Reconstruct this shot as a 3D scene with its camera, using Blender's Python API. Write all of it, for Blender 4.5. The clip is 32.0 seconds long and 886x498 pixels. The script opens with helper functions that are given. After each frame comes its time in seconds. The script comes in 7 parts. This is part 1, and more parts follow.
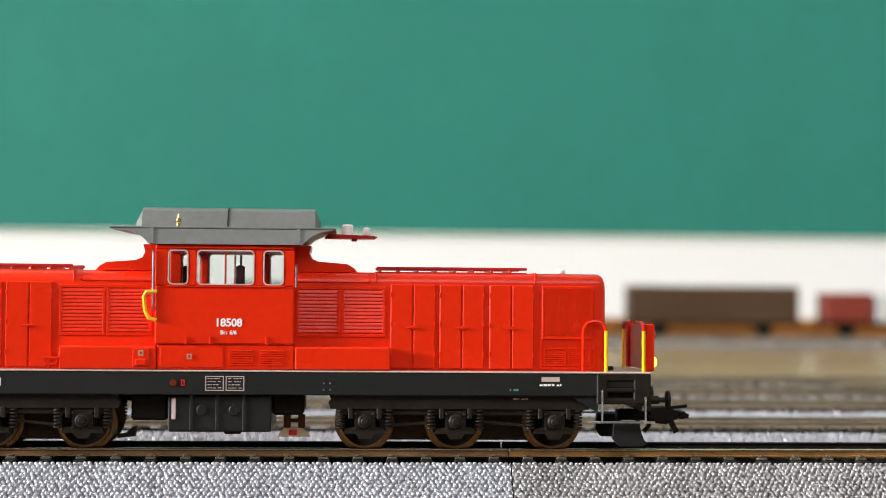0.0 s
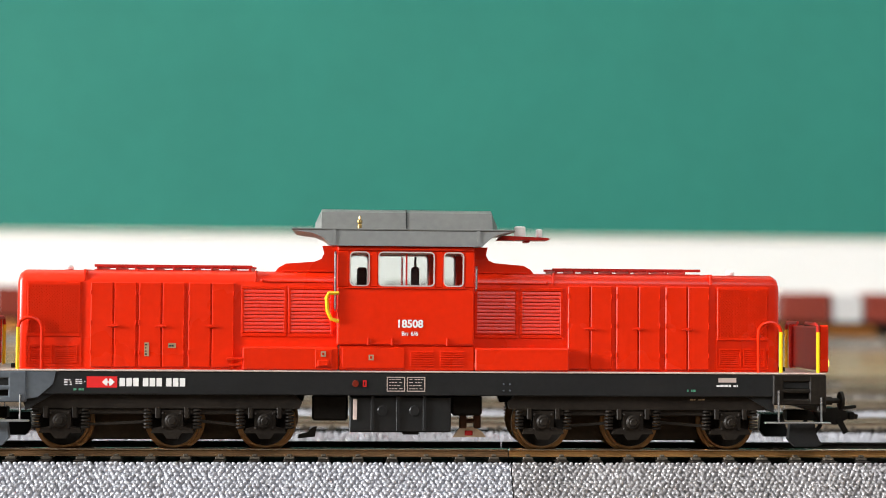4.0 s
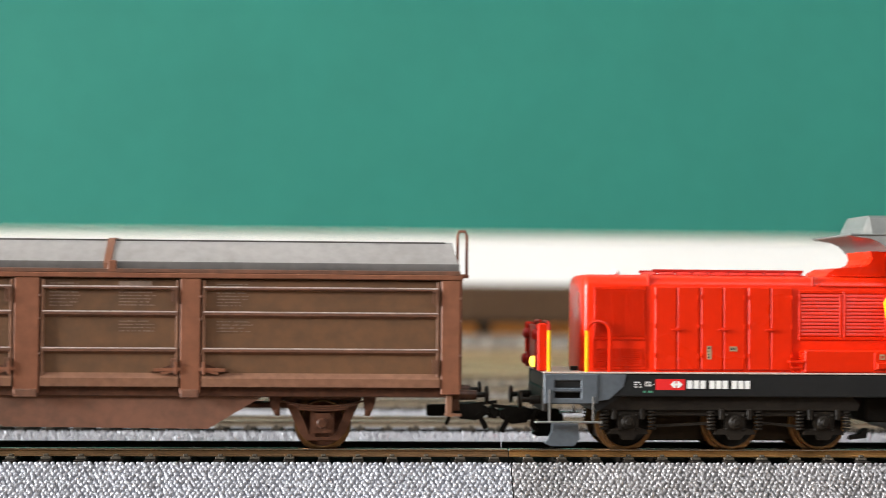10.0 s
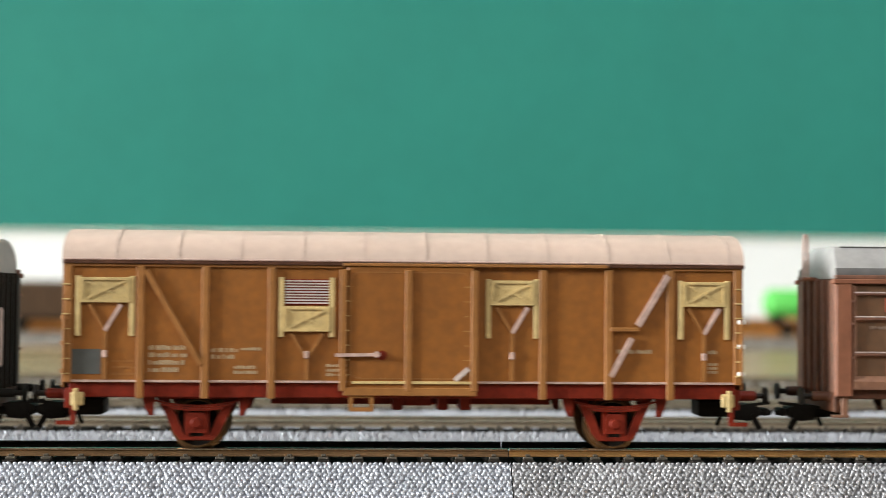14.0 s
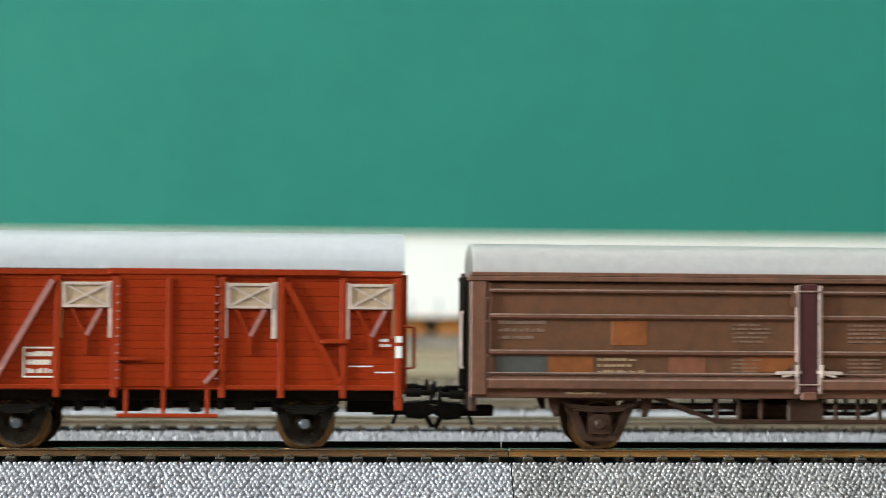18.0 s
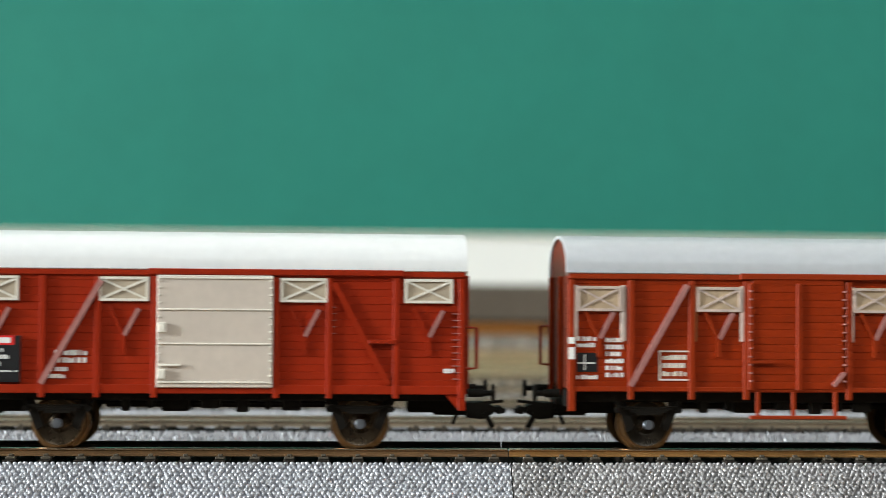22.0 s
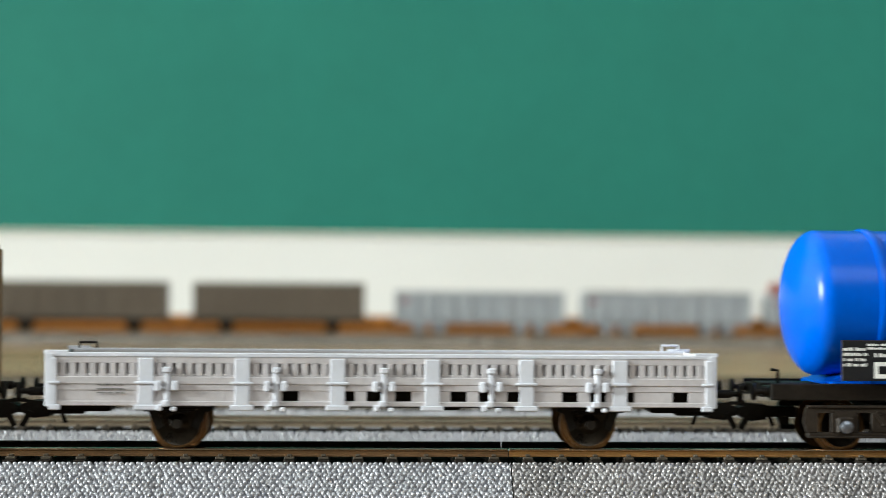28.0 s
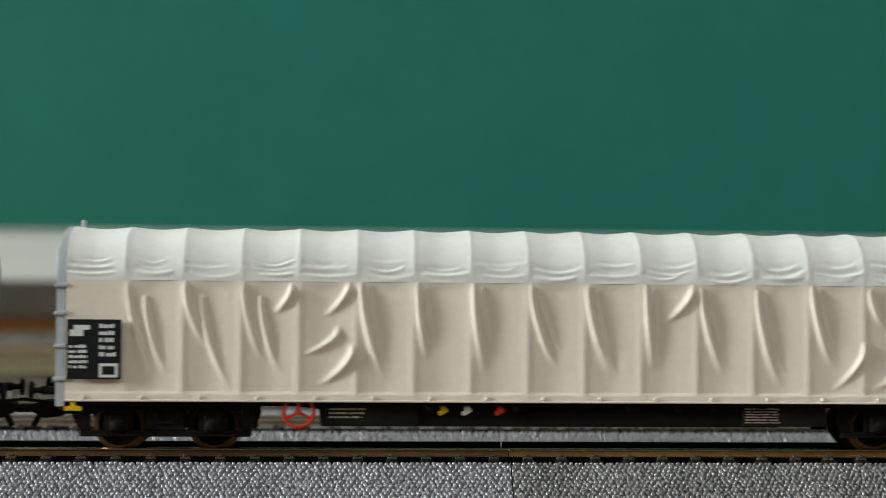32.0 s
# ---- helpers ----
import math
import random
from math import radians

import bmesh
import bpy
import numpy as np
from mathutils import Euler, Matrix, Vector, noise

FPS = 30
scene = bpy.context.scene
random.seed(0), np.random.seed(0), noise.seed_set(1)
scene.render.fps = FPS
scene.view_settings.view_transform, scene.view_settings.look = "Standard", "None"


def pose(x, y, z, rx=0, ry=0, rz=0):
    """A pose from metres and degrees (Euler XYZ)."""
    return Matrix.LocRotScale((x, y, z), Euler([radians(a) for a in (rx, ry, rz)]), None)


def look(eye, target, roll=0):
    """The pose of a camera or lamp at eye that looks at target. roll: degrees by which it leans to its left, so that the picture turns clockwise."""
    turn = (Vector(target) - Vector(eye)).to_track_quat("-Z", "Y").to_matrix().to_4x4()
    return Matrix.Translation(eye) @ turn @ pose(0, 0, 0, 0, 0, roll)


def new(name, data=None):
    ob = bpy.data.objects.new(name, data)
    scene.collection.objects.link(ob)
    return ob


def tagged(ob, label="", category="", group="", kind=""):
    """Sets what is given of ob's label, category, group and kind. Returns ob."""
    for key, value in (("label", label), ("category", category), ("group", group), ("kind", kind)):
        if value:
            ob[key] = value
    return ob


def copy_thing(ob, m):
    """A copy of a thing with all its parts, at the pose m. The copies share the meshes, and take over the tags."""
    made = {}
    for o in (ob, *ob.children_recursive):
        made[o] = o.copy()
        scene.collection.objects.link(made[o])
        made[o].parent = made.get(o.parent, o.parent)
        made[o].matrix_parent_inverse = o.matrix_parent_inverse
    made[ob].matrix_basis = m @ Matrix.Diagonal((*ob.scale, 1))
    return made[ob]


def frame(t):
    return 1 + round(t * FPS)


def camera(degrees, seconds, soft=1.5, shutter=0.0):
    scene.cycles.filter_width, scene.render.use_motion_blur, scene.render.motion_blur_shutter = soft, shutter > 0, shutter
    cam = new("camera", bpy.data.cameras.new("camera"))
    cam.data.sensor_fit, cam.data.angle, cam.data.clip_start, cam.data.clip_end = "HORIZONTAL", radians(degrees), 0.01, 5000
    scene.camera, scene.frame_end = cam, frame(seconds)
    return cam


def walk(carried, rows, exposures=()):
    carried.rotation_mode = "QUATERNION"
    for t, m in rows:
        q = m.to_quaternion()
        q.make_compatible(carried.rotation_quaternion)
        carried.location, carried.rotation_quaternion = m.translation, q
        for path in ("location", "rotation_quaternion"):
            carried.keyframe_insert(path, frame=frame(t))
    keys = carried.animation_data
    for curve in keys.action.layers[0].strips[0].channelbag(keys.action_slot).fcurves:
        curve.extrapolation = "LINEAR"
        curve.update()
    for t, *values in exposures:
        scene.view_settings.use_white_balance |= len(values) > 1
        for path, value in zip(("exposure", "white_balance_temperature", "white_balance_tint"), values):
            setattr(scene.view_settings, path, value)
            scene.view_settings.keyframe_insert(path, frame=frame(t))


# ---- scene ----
# One model length unit is U metres: all sizes below are in units, about a millimetre each.
U = 0.001
RAIL = 10.0          # rail top above the table


# ---- camera ----
cam = camera(31.85, 32.0, soft=0.55, shutter=0.4)
EYE = Vector((-10.63, -353.43, RAIL + 33.54)) * U
YAW, TILT = radians(3.5), radians(1.778)
WAY = Vector((math.sin(YAW) * math.cos(TILT), math.cos(YAW) * math.cos(TILT), math.sin(TILT)))
STAND = look(EYE, EYE + WAY, 0.457)
cam.data.dof.use_dof = True
cam.data.dof.focus_distance = 0.343
cam.data.dof.aperture_fstop = 15.0
walk(cam, [(0.0, STAND), (32.0, STAND)],
     exposures=[(0.0, -0.06, 6500, 10), (2.0, 0.02, 6500, 10), (9.0, 0.05, 6500, 10), (13.0, 0.0, 6450, 7.5), (15.0, 0.0, 6300, 4), (18.0, -0.04, 6300, 2), (20.0, -0.1, 6300, 2),
                (22.0, -0.24, 6350, 2.5), (23.0, -0.38, 6350, 3), (24.0, -0.40, 6380, 3), (25.0, -0.16, 6400, 3), (28.0, -0.35, 6450, 1), (29.0, -0.45, 6450, 1),
                (30.0, -0.76, 6430, 1), (31.0, -1.02, 6400, 1), (32.0, -1.30, 6400, 0)])

# ---- world and lamps ----
world = bpy.data.worlds.new("world")
scene.world = world
world.use_nodes = True
wn = world.node_tree
sky = wn.nodes.new("ShaderNodeTexSky")
sky.sky_type, sky.sun_disc, sky.sun_elevation, sky.sun_rotation = 'NISHITA', False, radians(35), radians(-120)
wn.links.new(sky.outputs[0], wn.nodes["Background"].inputs[0])
wn.nodes["Background"].inputs[1].default_value = 0.1


def window_lamp(name, place, aim, w, h, watts, col):
    d = bpy.data.lights.new(name, 'AREA')
    d.shape, d.size, d.size_y, d.energy, d.color = 'RECTANGLE', w, h, watts, col
    ob = new(name, d)
    ob.matrix_world = look(Vector(place), Vector(aim))
    return ob


window_lamp("window_light_left", (-9.43, -1.95, 2.25), (0.0, -0.3, 0.3), 1.5, 1.9, 2230, (0.965, 0.99, 1.01))
window_lamp("window_light_front", (1.1, -2.33, 2.45), (0.5, 0.0, 0.4), 3.2, 1.3, 66, (0.985, 0.99, 1.0))


# ---- materials ----
def surface(name, col, rough=0.45, var=0.12, scale=45.0, grain=900.0, bump=0.15, metal=0.0, coat=0.0, random_tone=0.0, dirt=None, spec=0.28):
    m = bpy.data.materials.new(name)
    m.use_nodes = True
    nt = m.node_tree
    n, li = nt.nodes, nt.links
    b = n["Principled BSDF"]
    tc = n.new("ShaderNodeTexCoord")
    big = n.new("ShaderNodeTexNoise")
    big.inputs["Scale"].default_value, big.inputs["Detail"].default_value = scale, 4.0
    fine = n.new("ShaderNodeTexNoise")
    fine.inputs["Scale"].default_value, fine.inputs["Detail"].default_value = grain, 3.0
    li.new(tc.outputs["Object"], big.inputs["Vector"])
    li.new(tc.outputs["Object"], fine.inputs["Vector"])
    add = n.new("ShaderNodeMath")
    add.operation = 'ADD'
    li.new(big.outputs["Fac"], add.inputs[0])
    li.new(fine.outputs["Fac"], add.inputs[1])
    half = n.new("ShaderNodeMath")
    half.operation, half.use_clamp = 'MULTIPLY', True
    half.inputs[1].default_value = 0.5
    li.new(add.outputs[0], half.inputs[0])
    ramp = n.new("ShaderNodeValToRGB")
    lo = dirt or tuple(c * (1 - var) for c in col)
    ramp.color_ramp.elements[0].position, ramp.color_ramp.elements[1].position = 0.36, 0.62
    ramp.color_ramp.elements[0].color = (*lo, 1)
    ramp.color_ramp.elements[1].color = (*[min(1.0, c * (1 + var * 0.6)) for c in col], 1)
    li.new(half.outputs[0], ramp.inputs[0])
    out = ramp.outputs[0]
    if random_tone:
        info = n.new("ShaderNodeObjectInfo")
        mr = n.new("ShaderNodeMapRange")
        mr.inputs[3].default_value, mr.inputs[4].default_value = 1 - random_tone, 1 + random_tone
        li.new(info.outputs["Random"], mr.inputs[0])
        hs = n.new("ShaderNodeHueSaturation")
        li.new(out, hs.inputs["Color"])
        li.new(mr.outputs[0], hs.inputs["Value"])
        out = hs.outputs[0]
    li.new(out, b.inputs["Base Color"])
    b.inputs["Metallic"].default_value = metal
    b.inputs["Coat Weight"].default_value = coat
    b.inputs["Specular IOR Level"].default_value = spec
    rr = n.new("ShaderNodeMapRange")
    rr.inputs[3].default_value, rr.inputs[4].default_value = max(0.05, rough - 0.08), min(1.0, rough + 0.08)
    li.new(big.outputs["Fac"], rr.inputs[0])
    li.new(rr.outputs[0], b.inputs["Roughness"])
    if bump:
        bp = n.new("ShaderNodeBump")
        bp.inputs["Strength"].default_value, bp.inputs["Distance"].default_value = bump, 0.0003
        li.new(fine.outputs["Fac"], bp.inputs["Height"])
        li.new(bp.outputs[0], b.inputs["Normal"])
    return m


def glass(name):
    m = bpy.data.materials.new(name)
    m.use_nodes = True
    b = m.node_tree.nodes["Principled BSDF"]
    b.inputs["Base Color"].default_value = (0.86, 0.89, 0.88, 1)
    b.inputs["Roughness"].default_value = 0.03
    b.inputs["Transmission Weight"].default_value = 1.0
    b.inputs["IOR"].default_value = 1.25
    return m


def glow(name, col, strength):
    m = bpy.data.materials.new(name)
    m.use_nodes = True
    b = m.node_tree.nodes["Principled BSDF"]
    b.inputs["Base Color"].default_value = (*col, 1)
    b.inputs["Emission Color"].default_value = (*col, 1)
    b.inputs["Emission Strength"].default_value = strength
    return m


def rows_texture(name, col, dark, rough, scale_xyz, bump):
    """Wood with streaks along x."""
    m = surface(name, col, rough, 0.2, 8.0, 300.0, bump, dirt=dark)
    n, li = m.node_tree.nodes, m.node_tree.links
    mp = n.new("ShaderNodeMapping")
    mp.inputs["Scale"].default_value = scale_xyz
    tc = [x for x in n if x.type == 'TEX_COORD'][0]
    li.new(tc.outputs["Object"], mp.inputs["Vector"])
    for x in [x for x in n if x.type == 'TEX_NOISE']:
        li.new(mp.outputs[0], x.inputs["Vector"])
    return m


M = {
    "red": surface("loco_red_paint", (0.67, 0.020, 0.002), 0.27, 0.05, 30, 700, 0.015, spec=0.24),
    "red_dark": surface("railing_red_paint", (0.40, 0.014, 0.008), 0.4, 0.08, 60, 700, 0.08),
    "frame": surface("frame_grey_paint", (0.0125, 0.0128, 0.013), 0.5, 0.15, 60, 900, 0.1, spec=0.2),
    "frame_light": surface("step_grey_lit_paint", (0.085, 0.098, 0.113), 0.42, 0.15, 60, 900, 0.1),
    "black": surface("running_gear_black", (0.011, 0.0093, 0.0076), 0.58, 0.3, 80, 900, 0.2, spec=0.07),
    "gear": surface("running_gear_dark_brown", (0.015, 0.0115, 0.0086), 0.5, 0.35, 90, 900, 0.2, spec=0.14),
    "brown_gear": surface("running_gear_umber", (0.045, 0.023, 0.015), 0.5, 0.35, 80, 700, 0.25, spec=0.2),
    "bogie_grey": surface("bogie_dark_grey", (0.026, 0.0195, 0.0145), 0.42, 0.3, 80, 700, 0.2, spec=0.25),
    "bogie_brown": surface("bogie_dark_brown", (0.026, 0.016, 0.008), 0.5, 0.3, 80, 700, 0.2, spec=0.15),
    "tank_grey": surface("fuel_tank_grey", (0.0125, 0.0125, 0.0125), 0.38, 0.15, 60, 900, 0.1),
    "roof_grey": surface("roof_grey_paint", (0.140, 0.143, 0.135), 0.30, 0.12, 40, 700, 0.1),
    "yellow": surface("yellow_paint", (0.80, 0.48, 0.01), 0.4, 0.06, 60, 700, 0.05),
    "white": surface("white_print", (0.80, 0.80, 0.78), 0.5, 0.05, 80, 900, 0.0),
    "cream_print": surface("cream_print", (0.36, 0.26, 0.155), 0.5, 0.25, 200, 900, 0.0),
    "faint_print": surface("faded_print", (0.20, 0.135, 0.10), 0.5, 0.25, 200, 900, 0.0),
    "roof_strip": surface("roof_edge_dark_grey", (0.085, 0.076, 0.07), 0.42, 0.2, 30, 400, 0.1),
    "wear_pink": surface("worn_pinkish_edge", (0.44, 0.30, 0.25), 0.4, 0.3, 150, 900, 0.05),
    "green_print": surface("green_print", (0.08, 0.30, 0.18), 0.5, 0.1, 80, 900, 0.0),
    "brass": surface("brass", (0.72, 0.52, 0.22), 0.25, 0.1, 90, 900, 0.0, metal=1.0),
    "tyre": surface("wheel_tyre_bronze", (0.19, 0.105, 0.045), 0.34, 0.25, 90, 900, 0.1, metal=0.75),
    "disc_bronze": surface("wheel_disc_dark_bronze", (0.06, 0.042, 0.026), 0.25, 0.25, 90, 900, 0.05, metal=0.7),
    "disc_dark": surface("wheel_disc_blackened", (0.024, 0.018, 0.012), 0.28, 0.25, 90, 900, 0.05, metal=0.6),
    "steel": surface("bright_steel", (0.55, 0.55, 0.56), 0.28, 0.1, 90, 900, 0.0, metal=1.0),
    "steel_dim": surface("dull_hub_steel", (0.20, 0.22, 0.26), 0.35, 0.2, 90, 900, 0.0, metal=0.8),
    "glass": glass("window_glass"),
    "lamp": glow("headlight_glow", (1.0, 0.72, 0.10), 2.2),
    "seat": surface("cab_interior_black", (0.03, 0.03, 0.03), 0.6),
    "shoe": surface("slider_cream", (0.62, 0.47, 0.33), 0.5),
    "brown": surface("wagon_brown_weathered", (0.155, 0.070, 0.044), 0.45, 0.25, 25, 500, 0.15, dirt=(0.105, 0.054, 0.036)),
    "brown_panel": surface("wagon_panel_brown", (0.130, 0.064, 0.031), 0.46, 0.22, 22, 400, 0.12, dirt=(0.097, 0.053, 0.029)),
    "brown_post": surface("wagon_post_brown", (0.205, 0.080, 0.043), 0.44, 0.2, 30, 500, 0.12),
    "pale_rail": surface("worn_rail_pinkish_brown", (0.195, 0.094, 0.056), 0.42, 0.25, 40, 600, 0.1),
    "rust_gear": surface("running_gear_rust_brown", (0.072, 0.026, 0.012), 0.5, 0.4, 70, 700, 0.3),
    "alu_roof": surface("roof_weathered_aluminium", (0.275, 0.258, 0.248), 0.33, 0.16, 22, 400, 0.1),
    "silver_roof": surface("roof_silver_grey", (0.37, 0.355, 0.35), 0.33, 0.08, 18, 400, 0.08),
    "ochre": surface("wagon_ochre_weathered", (0.225, 0.080, 0.0125), 0.5, 0.2, 28, 500, 0.15, dirt=(0.185, 0.066, 0.0125)),
    "ochre_post": surface("wagon_ochre_post", (0.26, 0.108, 0.028), 0.5, 0.15, 40, 500, 0.12),
    "vent_cream": surface("vent_shutter_cream", (0.50, 0.36, 0.155), 0.5, 0.2, 80, 700, 0.1),
    "oxide": surface("oxide_red_sill", (0.145, 0.0145, 0.0055), 0.5, 0.3, 60, 600, 0.15, spec=0.15),
    "pink_roof": surface("roof_weathered_pink_grey", (0.49, 0.36, 0.29), 0.42, 0.07, 22, 400, 0.08),
    "stain": surface("roof_grey_streak", (0.44, 0.33, 0.27), 0.45, 0.1, 60, 600, 0.0),
    "grime": surface("grey_patch_paint", (0.075, 0.075, 0.068), 0.5, 0.12, 60, 600, 0.0),
    "rust_patch": surface("rust_orange_patch", (0.23, 0.075, 0.022), 0.5, 0.2, 70, 600, 0.1),
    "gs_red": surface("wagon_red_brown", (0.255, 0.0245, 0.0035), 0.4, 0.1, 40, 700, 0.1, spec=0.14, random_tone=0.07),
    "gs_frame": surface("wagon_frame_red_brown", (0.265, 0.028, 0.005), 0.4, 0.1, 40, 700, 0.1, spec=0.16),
    # Darker end red: the shade between close-coupled vans put into the colour.
    "gs_end_shaded": surface("wagon_end_shaded_red", (0.105, 0.016, 0.006), 0.5, 0.2, 40, 700, 0.1, spec=0.1),
    "gs_edge": surface("worn_red_edge", (0.34, 0.155, 0.14), 0.42, 0.15, 60, 700, 0.1),
    "gs2_red": surface("wagon_deep_red", (0.275, 0.019, 0.004), 0.4, 0.1, 40, 700, 0.1, spec=0.14, random_tone=0.05),
    "vent_grey": surface("vent_shutter_beige", (0.42, 0.345, 0.26), 0.45, 0.12, 80, 700, 0.08),
    "vent_rail": surface("vent_rail_grey", (0.52, 0.42, 0.37), 0.45, 0.2, 80, 700, 0.08),
    "roof_pale": surface("roof_pale_bluish_grey", (0.43, 0.44, 0.465), 0.33, 0.06, 18, 400, 0.06),
    "warm_panel": surface("wagon_panel_warm_brown", (0.135, 0.058, 0.027), 0.46, 0.2, 22, 400, 0.12, dirt=(0.098, 0.047, 0.027)),
    "plum": surface("post_dark_plum", (0.065, 0.022, 0.024), 0.4, 0.15, 60, 500, 0.1),
    "roof_white": surface("roof_white", (0.68, 0.68, 0.685), 0.32, 0.04, 18, 400, 0.05),
    "door_beige": surface("door_beige", (0.57, 0.495, 0.43), 0.42, 0.06, 25, 500, 0.06),
    "door_edge": surface("door_edge_white", (0.72, 0.68, 0.60), 0.42, 0.06, 60, 500, 0.05),
    "print_black": surface("print_black", (0.014, 0.014, 0.016), 0.4, 0.1, 60, 600, 0.0),
    "logo_red": surface("print_red", (0.66, 0.02, 0.02), 0.45, 0.05, 60, 600, 0.0),
    "logo_orange": surface("print_faded_red", (0.42, 0.09, 0.05), 0.5, 0.15, 120, 600, 0.0),
    "blue": surface("tank_blue", (0.0005, 0.092, 0.58), 0.24, 0.05, 20, 500, 0.03, spec=0.17),
    "flat_grey": surface("flat_wagon_light_grey", (0.52, 0.495, 0.51), 0.4, 0.1, 50, 700, 0.1),
    "flat_edge": surface("flat_wagon_edge_bluish", (0.64, 0.66, 0.73), 0.35, 0.06, 50, 700, 0.06),
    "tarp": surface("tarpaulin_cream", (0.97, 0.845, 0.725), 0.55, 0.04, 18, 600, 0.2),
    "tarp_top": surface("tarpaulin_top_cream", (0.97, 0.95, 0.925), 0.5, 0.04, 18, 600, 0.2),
    "end_olive": surface("end_wall_olive_brown", (0.17, 0.105, 0.045), 0.5, 0.15, 40, 600, 0.1),
    "end_grey": surface("end_frame_pale_grey", (0.50, 0.52, 0.55), 0.4, 0.08, 40, 600, 0.1),
    "hand_red": surface("handwheel_red", (0.55, 0.04, 0.02), 0.4, 0.06, 60, 600, 0.05),
    "green_roof": surface("dark_green_roof", (0.018, 0.085, 0.05), 0.4, 0.1, 60, 600, 0.1),
    "magenta": surface("magenta_paint", (0.33, 0.015, 0.07), 0.4, 0.1, 60, 600, 0.1),
    "far_brown": surface("far_wagon_brown", (0.070, 0.038, 0.018), 0.5, 0.15, 25, 400, 0.1),
    "far_dark": surface("far_wagon_grey_brown", (0.105, 0.085, 0.065), 0.5, 0.15, 25, 400, 0.1),
    "far_red": surface("far_red", (0.21, 0.030, 0.015), 0.5, 0.1, 40, 400, 0.1),
    "far_white": surface("far_pale_grey", (0.56, 0.56, 0.55), 0.5, 0.06, 40, 400, 0.1),
    "far_grey": surface("far_wagon_blue_grey", (0.32, 0.345, 0.37), 0.45, 0.1, 40, 400, 0.1),
    "far_green": surface("far_tank_green", (0.10, 0.42, 0.075), 0.4, 0.06, 30, 400, 0.05),
    "far_orange": surface("far_orange", (0.60, 0.16, 0.02), 0.45, 0.08, 40, 400, 0.1),
    "far_lilac": surface("far_lilac_white", (0.55, 0.50, 0.60), 0.5, 0.08, 40, 400, 0.1),
    "scrap": surface("scrap_grey_brown", (0.16, 0.14, 0.12), 0.5, 0.5, 250, 900, 0.4),
    "scrap_red": surface("scrap_rusty_red", (0.26, 0.07, 0.05), 0.5, 0.3, 150, 900, 0.3),
    "rail_side": surface("rail_side_brown", (0.30, 0.16, 0.055), 0.32, 0.25, 25, 400, 0.1, metal=0.45),
    "rail_dark": surface("rail_side_dark_brown", (0.20, 0.115, 0.055), 0.34, 0.25, 25, 400, 0.1, metal=0.45),
    "rail_top": surface("rail_head_nickel", (0.62, 0.53, 0.42), 0.22, 0.15, 60, 600, 0.05, metal=1.0),
    "pale_edge": surface("pale_edge_strip", (0.45, 0.36, 0.33), 0.36, 0.25, 120, 900, 0.05),
    "lit_wear": surface("worn_lit_greyish_rib", (0.27, 0.185, 0.155), 0.38, 0.3, 90, 700, 0.05),
    "vent_tan": surface("vent_shutter_tan", (0.44, 0.33, 0.22), 0.45, 0.15, 80, 700, 0.08),
    "rail_back": surface("rail_side_grey_brown", (0.29, 0.235, 0.17), 0.34, 0.25, 25, 400, 0.1, metal=0.4),
    "rail_shaded": surface("rail_shaded_black", (0.020, 0.016, 0.012), 0.5, 0.25, 25, 400, 0.1, spec=0.15),
    "clip": surface("rail_clip_grey_brown", (0.085, 0.070, 0.052), 0.45, 0.3, 60, 600, 0.2),
    "tie": surface("sleeper_dark_brown", (0.020, 0.016, 0.013), 0.7, 0.3, 60, 600, 0.25, spec=0.08),
    "ballast": surface("ballast_grey_plastic", (0.385, 0.39, 0.425), 0.36, 0.2, 120, 900, 0.02, metal=0.3, spec=1.0),
    "ballast_worn": surface("ballast_worn_grey", (0.30, 0.29, 0.295), 0.34, 0.3, 90, 900, 0.02, metal=0.3, spec=1.0),
    "ballast_old": surface("ballast_brownish_grey", (0.20, 0.178, 0.155), 0.45, 0.25, 60, 500, 0.05, metal=0.1, spec=0.4),
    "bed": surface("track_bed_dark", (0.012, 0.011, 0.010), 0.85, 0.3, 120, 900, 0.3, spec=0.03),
    "board": surface("chalkboard_green", (0.024, 0.182, 0.138), 0.65, 0.06, 9.0, 60, 0.05, spec=0.2),
    "board_edge": surface("board_edge_pale", (0.84, 0.84, 0.70), 0.4, 0.05, 20, 200, 0.05),
    "wall": surface("wall_white_paint", (0.80, 0.795, 0.76), 0.6, 0.03, 3.0, 200, 0.1),
    "wall_dim": surface("wall_beige_paint", (0.20, 0.185, 0.165), 0.7, 0.05, 3.0, 200, 0.1),
    "ceiling": surface("ceiling_white_paint", (0.80, 0.80, 0.79), 0.7, 0.03, 3.0, 200, 0.1),
    "floor": rows_texture("floor_wood", (0.16, 0.11, 0.07), (0.11, 0.075, 0.05), 0.45, (0.4, 5.0, 5.0), 0.1),
    "table": rows_texture("table_plywood", (0.33, 0.205, 0.098), (0.24, 0.155, 0.08), 0.28, (0.25, 3.0, 3.0), 0.1),
    "batten": rows_texture("wood_batten_orange", (0.50, 0.195, 0.040), (0.38, 0.15, 0.035), 0.45, (0.3, 4.0, 4.0), 0.1),
}


